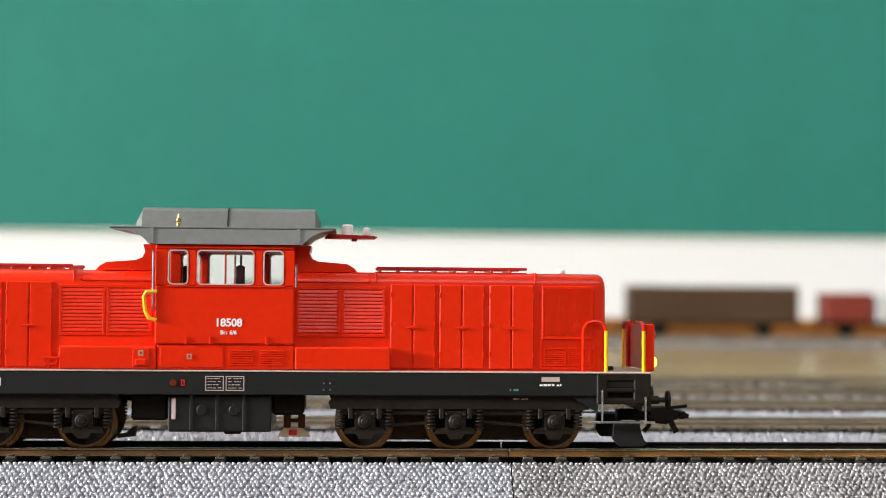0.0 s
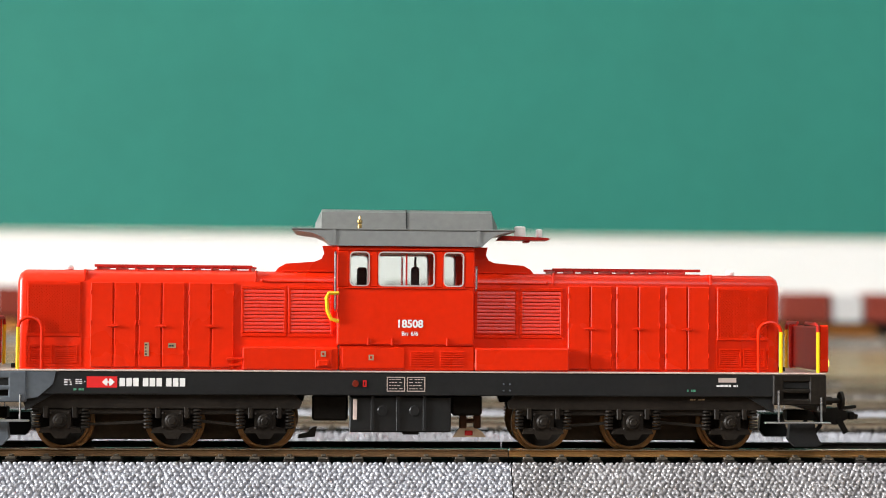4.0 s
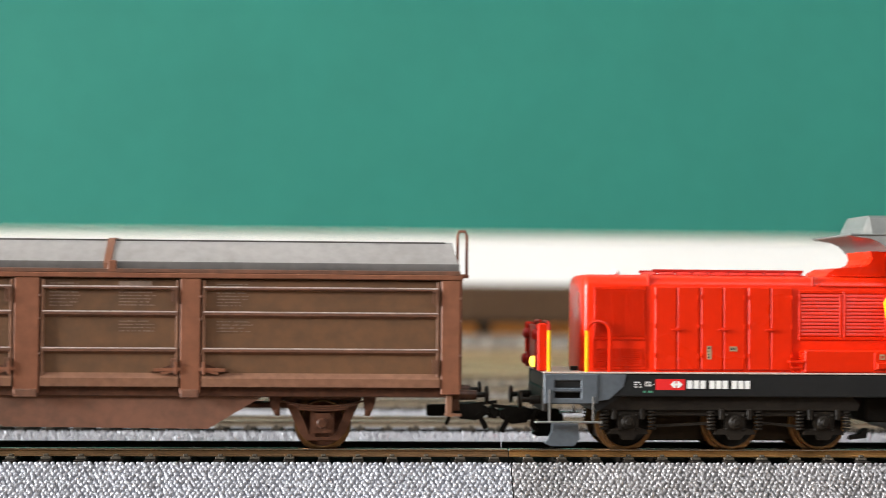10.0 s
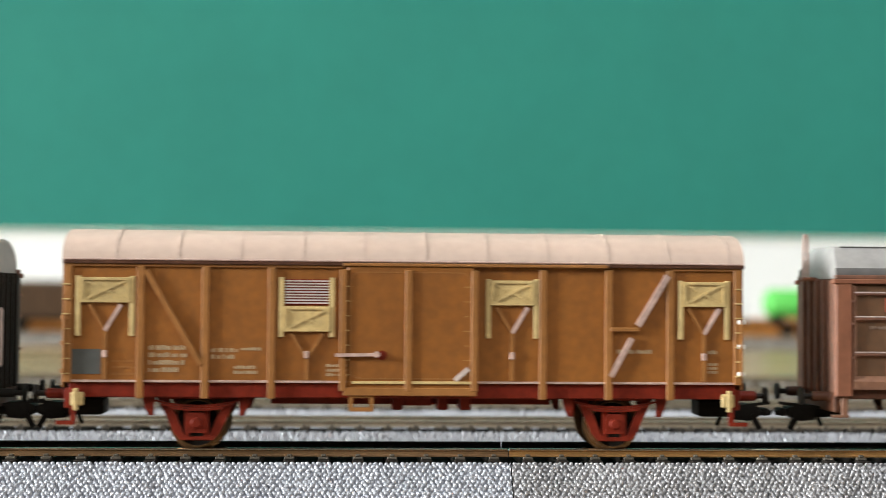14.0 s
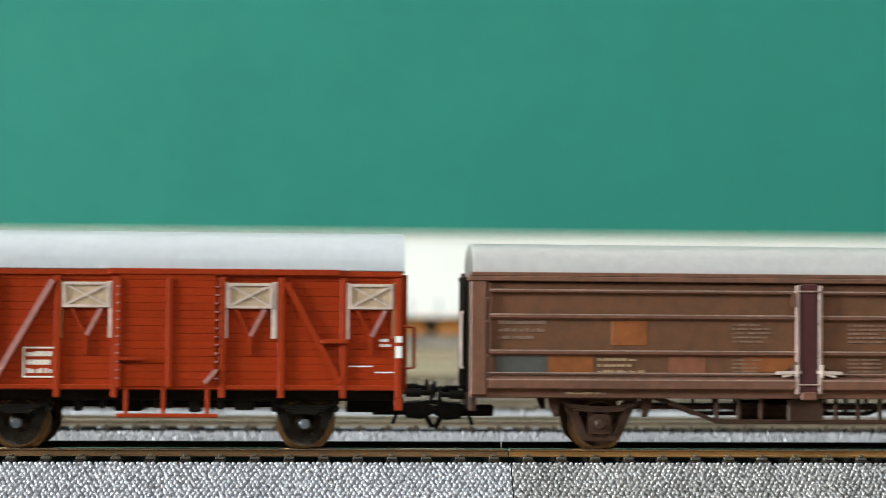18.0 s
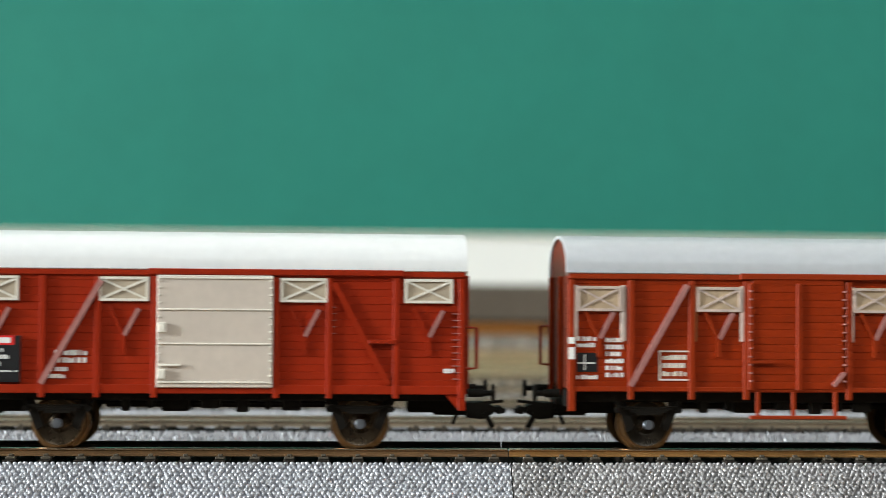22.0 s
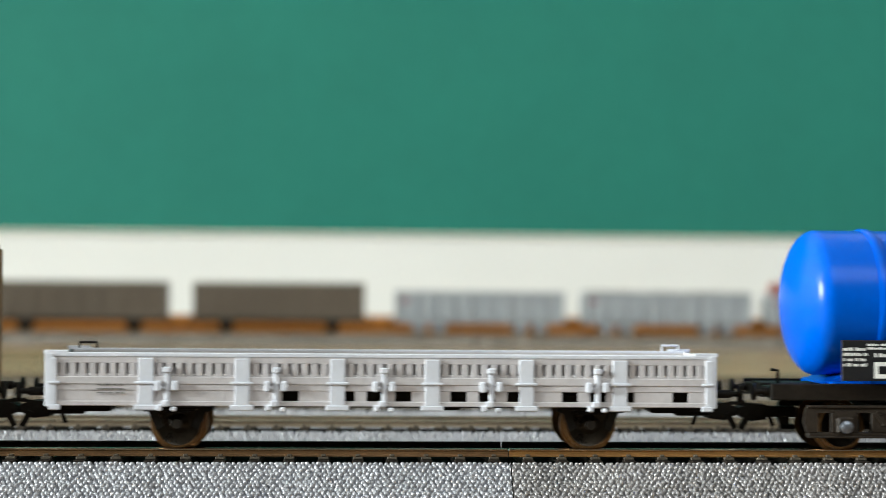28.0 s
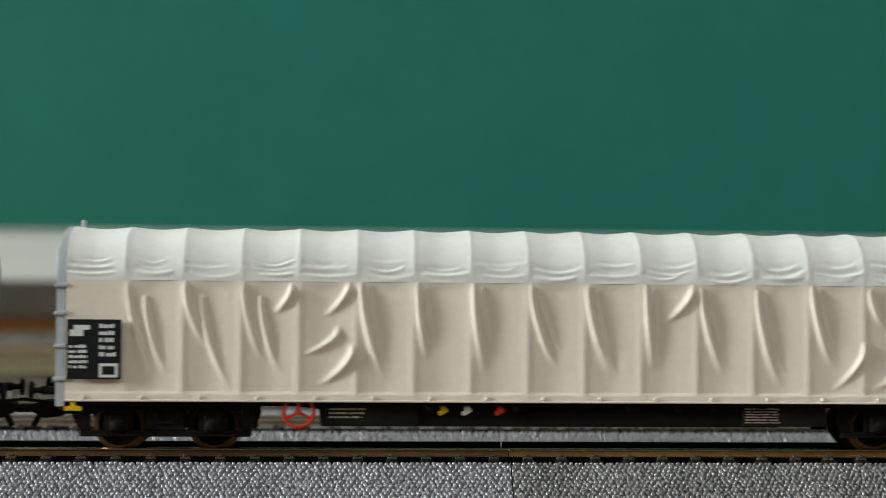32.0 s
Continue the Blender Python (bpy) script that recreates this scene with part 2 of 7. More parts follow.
# ---- mesh helpers: everything is written in units and scaled once ----
class Geo:
    def __init__(self):
        self.v, self.f = [], []

    def add(self, verts, faces):
        k = len(self.v)
        self.v += [tuple(p) for p in verts]
        self.f += [tuple(i + k for i in q) for q in faces]
        return self

    def box(self, x0, x1, y0, y1, z0, z1, c=0.15):
        """A box with chamfered edges."""
        c = min(c, (x1 - x0) * 0.45, (y1 - y0) * 0.45, (z1 - z0) * 0.45)
        lo, hi = (x0, y0, z0), (x1, y1, z1)
        if c < 0.02:
            vs = [(x, y, z) for x in (x0, x1) for y in (y0, y1) for z in (z0, z1)]
            return self.add(vs, [(0, 1, 3, 2), (4, 6, 7, 5), (0, 4, 5, 1), (2, 3, 7, 6), (0, 2, 6, 4), (1, 5, 7, 3)])
        vs, key = [], {}
        for s in [(a, b, d) for a in (0, 1) for b in (0, 1) for d in (0, 1)]:
            for ax in range(3):
                p = [(hi[i] - c if s[i] else lo[i] + c) for i in range(3)]
                p[ax] = hi[ax] if s[ax] else lo[ax]
                key[(s, ax)] = len(vs)
                vs.append(p)
        fs = []
        for ax in range(3):
            b, d = [i for i in range(3) if i != ax]
            for side in (0, 1):
                ring = []
                for u, w in ((0, 0), (1, 0), (1, 1), (0, 1)):
                    s = [0, 0, 0]
                    s[ax], s[b], s[d] = side, u, w
                    ring.append(key[(tuple(s), ax)])
                fs.append(tuple(ring))
            for u in (0, 1):
                for w in (0, 1):
                    s0, s1 = [0, 0, 0], [0, 0, 0]
                    s0[b], s0[d], s1[b], s1[d], s1[ax] = u, w, u, w, 1
                    fs.append((key[(tuple(s0), b)], key[(tuple(s1), b)], key[(tuple(s1), d)], key[(tuple(s0), d)]))
        for s in [(a, b, d) for a in (0, 1) for b in (0, 1) for d in (0, 1)]:
            fs.append((key[(s, 0)], key[(s, 1)], key[(s, 2)]))
        return self.add(vs, fs)

    def rot(self, axis, o, seg, prof, a0=0.0, a1=2 * math.pi, caps=True):
        """Turns a profile of (along, radius) round an axis through o."""
        full = abs(a1 - a0) > 6.2
        n = seg if full else seg + 1
        vs = []
        for al, r in prof:
            for i in range(n):
                a = a0 + (a1 - a0) * i / seg
                p, q = r * math.cos(a), r * math.sin(a)
                vs.append({'x': (o[0] + al, o[1] + p, o[2] + q), 'y': (o[0] + p, o[1] + al, o[2] + q), 'z': (o[0] + p, o[1] + q, o[2] + al)}[axis])
        fs = []
        for j in range(len(prof) - 1):
            for i in range(seg):
                k = (i + 1) % n
                fs.append((j * n + i, j * n + k, (j + 1) * n + k, (j + 1) * n + i))
        if full and caps:
            fs.append(tuple(range(n)))
            fs.append(tuple((len(prof) - 1) * n + i for i in range(n)))
        return self.add(vs, fs)

    def cyl(self, axis, o, r, l, seg=14, c=0.12):
        c = min(c, r * 0.4, l * 0.4)
        return self.rot(axis, o, seg, [(0, r - c), (c, r), (l - c, r), (l, r - c)])

    def prism(self, axis, poly, a, b):
        """Extrudes a polygon: (y, z) along x, (x, z) along y or (x, y) along z."""
        n = len(poly)
        put = {'x': lambda p, t: (t, p[0], p[1]), 'y': lambda p, t: (p[0], t, p[1]), 'z': lambda p, t: (p[0], p[1], t)}[axis]
        vs = [put(p, a) for p in poly] + [put(p, b) for p in poly]
        fs = [tuple(range(n)), tuple(range(2 * n - 1, n - 1, -1))]
        fs += [(i, i + n, (i + 1) % n + n, (i + 1) % n) for i in range(n)]
        return self.add(vs, fs)

    def bar(self, p, q, w, d):
        """A flat bar in the xz plane from p to q ((x, y, z)), w wide in the plane and d deep in y, centred on its y."""
        dx, dz = q[0] - p[0], q[2] - p[2]
        l = math.hypot(dx, dz)
        nx, nz = -dz / l * w / 2, dx / l * w / 2
        vs = []
        for pt in (p, q):
            for s in (-1, 1):
                for e in (-1, 1):
                    vs.append((pt[0] + s * nx, pt[1] + e * d / 2, pt[2] + s * nz))
        return self.add(vs, [(0, 1, 3, 2), (4, 6, 7, 5), (0, 4, 5, 1), (2, 3, 7, 6), (0, 2, 6, 4), (1, 5, 7, 3)])

    def tube(self, pts, r, seg=8):
        pts = [Vector(p) for p in pts]
        vs, fs = [], []
        for i, p in enumerate(pts):
            d = (pts[min(i + 1, len(pts) - 1)] - pts[max(i - 1, 0)]).normalized()
            a = d.cross(Vector((0, 1, 0)) if abs(d.y) < 0.9 else Vector((1, 0, 0))).normalized()
            b = d.cross(a)
            vs += [p + a * (r * math.cos(t)) + b * (r * math.sin(t)) for t in [2 * math.pi * k / seg for k in range(seg)]]
        for i in range(len(pts) - 1):
            for k in range(seg):
                fs.append((i * seg + k, i * seg + (k + 1) % seg, (i + 1) * seg + (k + 1) % seg, (i + 1) * seg + k))
        fs += [tuple(range(seg)), tuple((len(pts) - 1) * seg + k for k in range(seg))]
        return self.add(vs, fs)

    def mesh(self, name, material, smooth=32):
        me = bpy.data.meshes.new(name)
        me.from_pydata([(x * U, y * U, z * U) for x, y, z in self.v], [], self.f)
        bm = bmesh.new()
        bm.from_mesh(me)
        bmesh.ops.recalc_face_normals(bm, faces=bm.faces)
        bm.to_mesh(me)
        bm.free()
        me.materials.append(M[material])
        me.shade_smooth()
        me.set_sharp_from_angle(angle=radians(smooth))
        return me


def part(name, geo, material, parent, label="", at=(0, 0, 0)):
    ob = new(name, geo.mesh(name, material) if isinstance(geo, Geo) else geo)
    ob.parent = parent
    ob.location = Vector(at) * U
    if label:
        tagged(ob, label)
    return ob


def thing(name, label, category, at=(0, 0, 0), group="", kind=""):
    ob = new(name)
    ob.empty_display_size = 0.01
    ob.location = Vector(at) * U
    return tagged(ob, label, category, group, kind)


def solid(name, geo, material, label, category, at=(0, 0, 0), group="", kind=""):
    ob = new(name, geo.mesh(name, material))
    ob.location = Vector(at) * U
    return tagged(ob, label, category, group, kind)


def lettering(name, words, size, material, parent, at, label=""):
    """Built-in font, upright in the xz plane, facing -y, centred on at."""
    cu = bpy.data.curves.new(name, 'FONT')
    cu.body, cu.size, cu.align_x, cu.align_y, cu.extrude = words, size * U, 'CENTER', 'CENTER', 0.04 * U
    cu.offset = (0.032 if size > 2 else 0.026) * size * U
    tmp = bpy.data.objects.new(name, cu)
    me = bpy.data.meshes.new_from_object(tmp)
    bpy.data.objects.remove(tmp)
    me.transform(Matrix.Rotation(radians(90), 4, 'X'))
    me.materials.clear()
    me.materials.append(M[material])
    ob = new(name, me)
    ob.parent, ob.location = parent, Vector(at) * U
    if label:
        tagged(ob, label)
    return ob


def stripes(x0, x1, z0, z1, y, lines, seed, ragged=0.3, fill=0.55):
    """Unreadable print: rows of short bars."""
    rnd = random.Random(seed)
    g = Geo()
    h = (z1 - z0) / lines
    for i in range(lines):
        z = z1 - (i + 0.5) * h
        x = x0
        end = x1 - (x1 - x0) * ragged * rnd.random()
        while x < end - 0.2:
            w = min(end - x, rnd.uniform(0.3, 0.85))
            tall = h * fill * rnd.choice((1.0, 1.0, 0.8))
            g.box(x, x + w, y - 0.03, y + 0.05, z - h * fill / 2, z - h * fill / 2 + tall, 0)
            x += w + rnd.choice((0.13, 0.13, 0.16, 0.5))
    return g


def ring(x0, x1, z0, z1, y0, y1, w, r, square=False):
    """A window surround w wide with rounded corners; square: the outer corners stay square."""
    def loop(a, b, c, d, rr):
        pts = []
        for cx, cz, a0 in ((b - rr, d - rr, 0), (a + rr, d - rr, 90), (a + rr, c + rr, 180), (b - rr, c + rr, 270)):
            for k in range(5):
                t = radians(a0 + 22.5 * k)
                pts.append((cx + rr * math.cos(t), cz + rr * math.sin(t)))
        return pts
    inner = loop(x0 + w, x1 - w, z0 + w, z1 - w, r)
    outer = loop(x0, x1, z0, z1, 0.001 if square else r + w)
    n = len(inner)
    vs = [(p[0], y, p[1]) for y in (y0, y1) for lp in (outer, inner) for p in lp]
    fs = []
    for i in range(n):
        j = (i + 1) % n
        fs += [(i, j, n + j, n + i), (2 * n + i, 3 * n + i, 3 * n + j, 2 * n + j), (i, 2 * n + i, 2 * n + j, j), (n + i, n + j, 3 * n + j, 3 * n + i)]
    return Geo().add(vs, fs)


def outline(x0, x1, z0, z1, y, w=0.25, d=0.08):
    return (Geo().box(x0, x1, y - d, y, z0, z0 + w, 0).box(x0, x1, y - d, y, z1 - w, z1, 0)
            .box(x0, x0 + w, y - d, y, z0 + w, z1 - w, 0).box(x1 - w, x1, y - d, y, z0 + w, z1 - w, 0))


ROLLERS = []      # wheelsets that turn as their wagon runs: object, place, radius


def wheelset(parent, x, r=5.5, tyre="tyre", disc="black", inside=True):
    """Two flanged wheels on an axle; the discs and tyres are its sub-parts."""
    axle = part("wheelset", Geo().cyl('y', (0, -7.2, 0), 0.9, 14.4, 10), "gear", parent, at=(x, 0, r))
    for s in (-1, 1):
        y = s * 8.0
        rim = Geo().rot('y', (0, 0, 0), 28, [(y - s * 1.5, r * 0.88), (y - s * 1.5, r + 0.9), (y - s * 0.9, r + 0.8), (y - s * 0.7, r), (y + s * 1.2, r - 0.08), (y + s * 1.3, r - 0.3), (y + s * 1.3, r * 0.90), (y + s * 0.9, r * 0.88)], caps=False)
        part("tyre", rim, tyre, axle)
        d = Geo().rot('y', (0, 0, 0), 24, [(y - s * 1.2, r * 0.9), (y + s * 1.0, r * 0.9), (y + s * 0.7, r * 0.78), (y + s * 0.5, r * 0.5), (y + s * 0.3, r * 0.42), (y + s * 1.2, 0.9), (y + s * 1.4, 0.3)])
        part("wheel_disc", d, disc, axle)
    ROLLERS.append((axle, (x, 0, r), r))
    return axle


def buffers(parent, x, s, z=10.0, mat="black", r=2.0, sleeve=""):
    for y in (-9.8, 9.8):
        if sleeve:
            part("buffer_sleeve", Geo().rot('x', (x, y, z), 14, [(-s * 7.0, 1.5), (-s * 6.4, 1.5), (-s * 6.2, 1.2), (-s * 2.6, 1.1), (-s * 2.5, 0.7)]), sleeve, parent)
        g = Geo().rot('x', (x, y, z), 14, [(-s * 6.0, 0.95), (-s * 2.4, 0.95), (-s * 2.4, 0.6), (-s * 0.7, 0.6), (-s * 0.6, r - 0.1), (0, r), (s * 0.15, r * 0.7)])
        part("buffer", g, mat, parent)


def coupler(parent, x, s, z=5.4):
    """Close coupler: a shaft, a head with loop bars and a drop hook."""
    g = Geo().box(min(x, x - s * 9), max(x, x - s * 9), -1.8, 1.8, z - 1.3, z + 1.1, 0.25)
    g.prism('y', [(x - s * 1.6, z - 1.8), (x - s * 1.6, z + 1.5), (x + s * 2.2, z + 1.7), (x + s * 4.6, z + 0.9), (x + s * 4.8, z - 0.8), (x + s * 2.0, z - 2.2)], -2.8, 2.8)
    g.bar((x - s * 2.5, -2.4, z + 0.9), (x + s * 6.8, -2.4, z + 2.0), 0.7, 0.8)
    g.bar((x + s * 4.0, -1.4, z + 0.2), (x + s * 7.4, -1.4, z - 0.4), 1.1, 1.2)
    g.box(min(x + s * 5.2, x + s * 6.6), max(x + s * 5.2, x + s * 6.6), -2.4, 2.4, z - 1.0, z + 0.7, 0.2)
    g.bar((x + s * 2.6, -2.6, z - 0.6), (x + s * 4.4, -2.6, z - 4.0), 1.2, 0.9)
    g.bar((x - s * 3.2, 2.0, z - 0.6), (x - s * 4.4, 2.0, z - 3.6), 0.8, 0.6)
    part("coupler", g, "black", parent)


def axle_guard(parent, x, mat, r=5.5, open_legs=False, hub="steel_dim"):
    """Side frame in which an axle runs: springs, W-iron and axle box, on both sides."""
    for s in (-1, 1):
        y = s * 10.8
        ya, yb = y - 0.5, y + 0.5
        if open_legs:
            g = Geo()
            for e in (-1, 1):
                g.prism('y', [(x + e * 8.6, 12.2), (x + e * 5.4, 12.2), (x + e * 3.0, 5.0), (x + e * 4.6, 4.0), (x + e * 6.0, 7.6)], ya, yb)
            g.box(x - 8.0, x + 8.0, ya, yb, 10.6, 12.2, 0.2)
        else:
            g = Geo().box(x - 8.6, x + 8.6, ya, yb, 10.9, 12.2, 0.15)
            for e in (-1, 1):
                g.prism('y', [(x + e * 8.4, 11.0), (x + e * 6.0, 11.0), (x + e * 2.9, 3.4), (x + e * 2.2, 2.0), (x + e * 3.6, 2.0), (x + e * 5.0, 3.6)], ya, yb)
                g.prism('y', [(x + e * 1.5, 2.2), (x + e * 2.7, 2.2), (x + e * 2.6, 9.4), (x + e * 1.5, 9.4)], ya, yb)
            g.box(x - 3.4, x + 3.4, ya, yb, 1.9, 2.8, 0.15)
        part("w_iron", g, mat, parent)
        yo = y + s * 0.9
        if open_legs:
            part("axle_box", Geo().cyl('y', (x, y - 1.5 if s < 0 else y + 0.4, r), 1.1, 1.1, 12), hub, parent)
        else:
            b = Geo().prism('y', [(x - 2.1, 3.6), (x + 2.1, 3.6), (x + 2.3, 6.4), (x + 1.5, 8.0), (x - 1.5, 8.0), (x - 2.3, 6.4)], min(y, y + s * 1.1), max(y, y + s * 1.1))
            b.cyl('y', (x, y - 2.0 if s < 0 else y + 1.0, r + 0.3), 1.2, 1.0, 12, 0.3)
            part("axle_box", b, mat, parent)
        for i in range(3 if not open_legs else 4):
            w = (9.6 - i * 2.0) if not open_legs else (6.6 - i * 1.3)
            base = (9.3 if not open_legs else 9.2) - i * 0.46
            rise = 1.3 if not open_legs else 0.5
            up = [(x + w * k / 5, base + rise * (w * k / 5 / 9.6) ** 2 * 1.0) for k in range(-5, 6)]
            part("spring_leaf", Geo().prism('y', up + [(p, q + 0.4) for p, q in up][::-1], min(yo - 0.5, yo + 0.5), max(yo - 0.5, yo + 0.5)), mat, parent)
        for e in (-1, 1):
            if open_legs:
                k = Geo().bar((x + e * 6.4, y + s * 0.6, 9.9), (x + e * 7.8, y + s * 0.6, 11.8), 0.7, 0.7)
                k.cyl('y', (x + e * 6.8, y + s * 0.6 - 0.6, 8.9), 0.75, 1.2, 8)
            else:
                k = Geo().prism('y', [(x + e * 8.6, 12.2), (x + e * 12.0, 12.2), (x + e * 11.3, 9.6), (x + e * 10.4, 7.4), (x + e * 9.2, 7.4), (x + e * 9.3, 9.6)], yo - 0.35, yo + 0.35)
                k.cyl('y', (x + e * 9.9, yo - 0.7, 8.2), 0.6, 1.4, 8)
            part("spring_shackle", k, mat, parent)


# ---- the room ----
def wall(name, x0, x1, y0, y1, z0, z1, material="wall"):
    k = 1 / U
    return solid(name, Geo().box(x0 * k, x1 * k, y0 * k, y1 * k, z0 * k, z1 * k, 0), material, "plain painted wall of the room", "wall", kind="structure")


FLOOR, TOP, LEFT, RIGHT, FRONT, BACK = -0.76, 3.3, -9.5, 2.9, -2.6, 1.55


def room():
    k = 1 / U
    tagged(wall("floor", LEFT - 0.2, RIGHT + 0.2, FRONT - 0.2, BACK + 0.2, FLOOR - 0.1, FLOOR, "floor"), "brown wooden floor of the room", "floor")
    tagged(wall("ceiling", LEFT - 0.2, RIGHT + 0.2, FRONT - 0.2, BACK + 0.2, TOP, TOP + 0.1, "ceiling"), "plain white ceiling", "ceiling")
    wall("wall_back", LEFT - 0.2, RIGHT + 0.2, BACK, BACK + 0.2, FLOOR, TOP)
    wall("wall_right", RIGHT, RIGHT + 0.2, FRONT, BACK, FLOOR, TOP, "wall_dim")
    # window walls: pieces round the opening
    for nm, a in (("wall_left_below", (FRONT, BACK, FLOOR, 1.2)), ("wall_left_above", (FRONT, BACK, 3.2, TOP)),
                  ("wall_left_near", (FRONT, -2.55, 1.2, 3.2)), ("wall_left_far", (-0.9, BACK, 1.2, 3.2))):
        wall(nm, LEFT - 0.2, LEFT, *a, "wall_dim")
    for nm, a in (("wall_front_below", (LEFT, RIGHT, FLOOR, 1.75)), ("wall_front_above", (LEFT, RIGHT, 3.15, TOP)),
                  ("wall_front_near", (LEFT, -0.55, 1.75, 3.15)), ("wall_front_far", (2.75, RIGHT, 1.75, 3.15))):
        wall(nm, a[0], a[1], FRONT - 0.2, FRONT, a[2], a[3], "wall_dim")
    # thin green board on the back wall, with a pale lower edge
    b = tagged(new("chalkboard"), "green chalkboard with a pale lower edge on the wall", "chalkboard", kind="structure")
    y = BACK * k
    z0 = BOARD_Z
    part("writing_surface", Geo().box(-1500, 1500, y - 4, y - 0.5, z0, z0 + 1150, 0.5), "board", b)
    part("lower_edge", Geo().box(-1500, 1500, y - 4.6, y - 0.5, z0 - 3, z0 - 0.1, 0.3), "board_edge", b)
    # the layout table
    t = tagged(new("table"), "long plywood layout table with orange wooden edge batten", "table")
    part("table_top", Geo().box(-2300, 2780, -46, 1220, -18, 0, 1.5), "table", t)
    for x in (-2200, 2700):
        for yy in (-10, 1160):
            part("leg", Geo().box(x - 25, x + 25, yy - 25, yy + 25, FLOOR * k, -18.3, 2), "batten", t)
    part("edge_batten", Geo().box(-2300, 2780, 1135, 1165, 0.3, 25, 1.5), "batten", t, "orange-brown wooden batten")


BOARD_Z = RAIL + 111.5


# ---- tracks ----
def pebbles(x0, x1, step, seed, size=1.0):
    """Moulded ballast on a sloping shoulder: heights on a grid of (x, s), s running down the slope."""
    rnd = np.random.RandomState(seed)
    L = 11.5
    nx, ns = int((x1 - x0) / step) + 1, int(L / step) + 1
    X, S = np.meshgrid(np.linspace(x0, x1, nx), np.linspace(0, L, ns), indexing='ij')
    H = np.zeros_like(X)
    cols, rws = int((x1 - x0) / size) + 2, int(L / (size * 0.88)) + 3
    for i in range(cols):
        for j in range(rws):
            cx = x0 + (i + 0.5 * (j % 2)) * size + rnd.uniform(-.16, .16) * size
            cs = (j - 1) * size * 0.88 + rnd.uniform(-.16, .16) * size
            r = size * rnd.uniform(0.48, 0.57)
            turn = rnd.uniform(-0.9, 0.9)
            ct, st = math.cos(turn), math.sin(turn)
            top = rnd.uniform(0.75, 1.0)
            e = rnd.uniform(1.0, 1.22)
            a0, a1 = max(0, int((cx - r * 1.3 - x0) / step)), min(nx, int((cx + r * 1.3 - x0) / step) + 2)
            b0, b1 = max(0, int((cs - r * 1.3) / step)), min(ns, int((cs + r * 1.3) / step) + 2)
            if a1 <= a0 or b1 <= b0:
                continue
            dx, ds = X[a0:a1, b0:b1] - cx, S[a0:a1, b0:b1] - cs
            d = ((dx * ct + ds * st) * e) ** 2 + ((ds * ct - dx * st) / e) ** 2
            h = top * np.sqrt(np.clip(1 - d / r ** 2, 0, 1)) * r * 1.3
            H[a0:a1, b0:b1] = np.maximum(H[a0:a1, b0:b1], h)
    H[H <= 0.02 * size] = -0.35 * size
    return X, S, H


def shoulder_mesh(name, x0, x1, step, seed, side=-1, stone="ballast"):
    X, S, H = pebbles(x0, x1, step, seed, max(1.14, step * 2.6))
    slope = math.atan2(8.2, 7.6)
    Y = side * (13.2 + S * math.cos(slope) + H * math.sin(slope))
    Z = -2.95 - S * math.sin(slope) + H * math.cos(slope)
    nx, ns = X.shape
    V = np.stack([X, Y, Z], -1).reshape(-1, 3) * U
    I = np.arange(nx * ns).reshape(nx, ns)
    F = np.stack([I[:-1, :-1], I[1:, :-1], I[1:, 1:], I[:-1, 1:]], -1).reshape(-1, 4)
    if side < 0:
        F = F[:, ::1]
    else:
        F = F[:, ::-1]
    me = bpy.data.meshes.new(name)
    me.from_pydata(V.tolist(), [], F.tolist())
    me.materials.append(M[stone])
    me.shade_smooth()
    return me


TIE = 7.53
JOINT = 25.4


def track(y, x0, x1, label, fine, seed, ties, joints=(), stone="ballast"):
    """Straight track on a moulded roadbed; local z = 0 is the rail top."""
    t = thing("track", label, "model track", (0, y, RAIL), group="parallel tracks on the table", kind="structure")
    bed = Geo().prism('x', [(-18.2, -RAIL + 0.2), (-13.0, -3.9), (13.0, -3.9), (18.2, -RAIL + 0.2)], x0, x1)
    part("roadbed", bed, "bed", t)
    for side, (a, b, step) in fine.items():
        cut = [a] + [j for j in joints if a < j < b] + [b]
        for p, q in zip(cut, cut[1:]):
            part("ballast_shoulder", shoulder_mesh("ballast_shoulder", p + 0.12, q - 0.12, step, abs(seed + int(p)), side, "ballast_worn" if joints and p > 0 else stone), None, t, "grey moulded ballast with glossy pebbles" if stone == "ballast" else "brownish grey moulded ballast")
    cut = [x0] + [j for j in joints] + [x1]
    for s in (-1, 1):
        yy = s * 8.1
        for i, (p, q) in enumerate(zip(cut, cut[1:])):
            web = Geo().prism('x', [(yy - 1.1, -1.75), (yy - 1.1, -1.5), (yy - 0.35, -1.3), (yy - 0.35, -0.7), (yy - 0.55, -0.5), (yy + 0.55, -0.5), (yy + 0.35, -0.7), (yy + 0.35, -1.3), (yy + 1.1, -1.5), (yy + 1.1, -1.75)], p + 0.12, q - 0.12)
            # Near track's far rail: shade below the train put into near-black colour.
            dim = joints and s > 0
            r = part("rail", web, "rail_shaded" if dim else (("rail_dark" if i == 0 else "rail_side") if joints else "rail_back"), t)
            part("rail_head", Geo().box(p + 0.12, q - 0.12, yy - 0.6, yy + 0.6, -0.5, 0, 0.14), "rail_shaded" if dim else "rail_top", r)
    return t


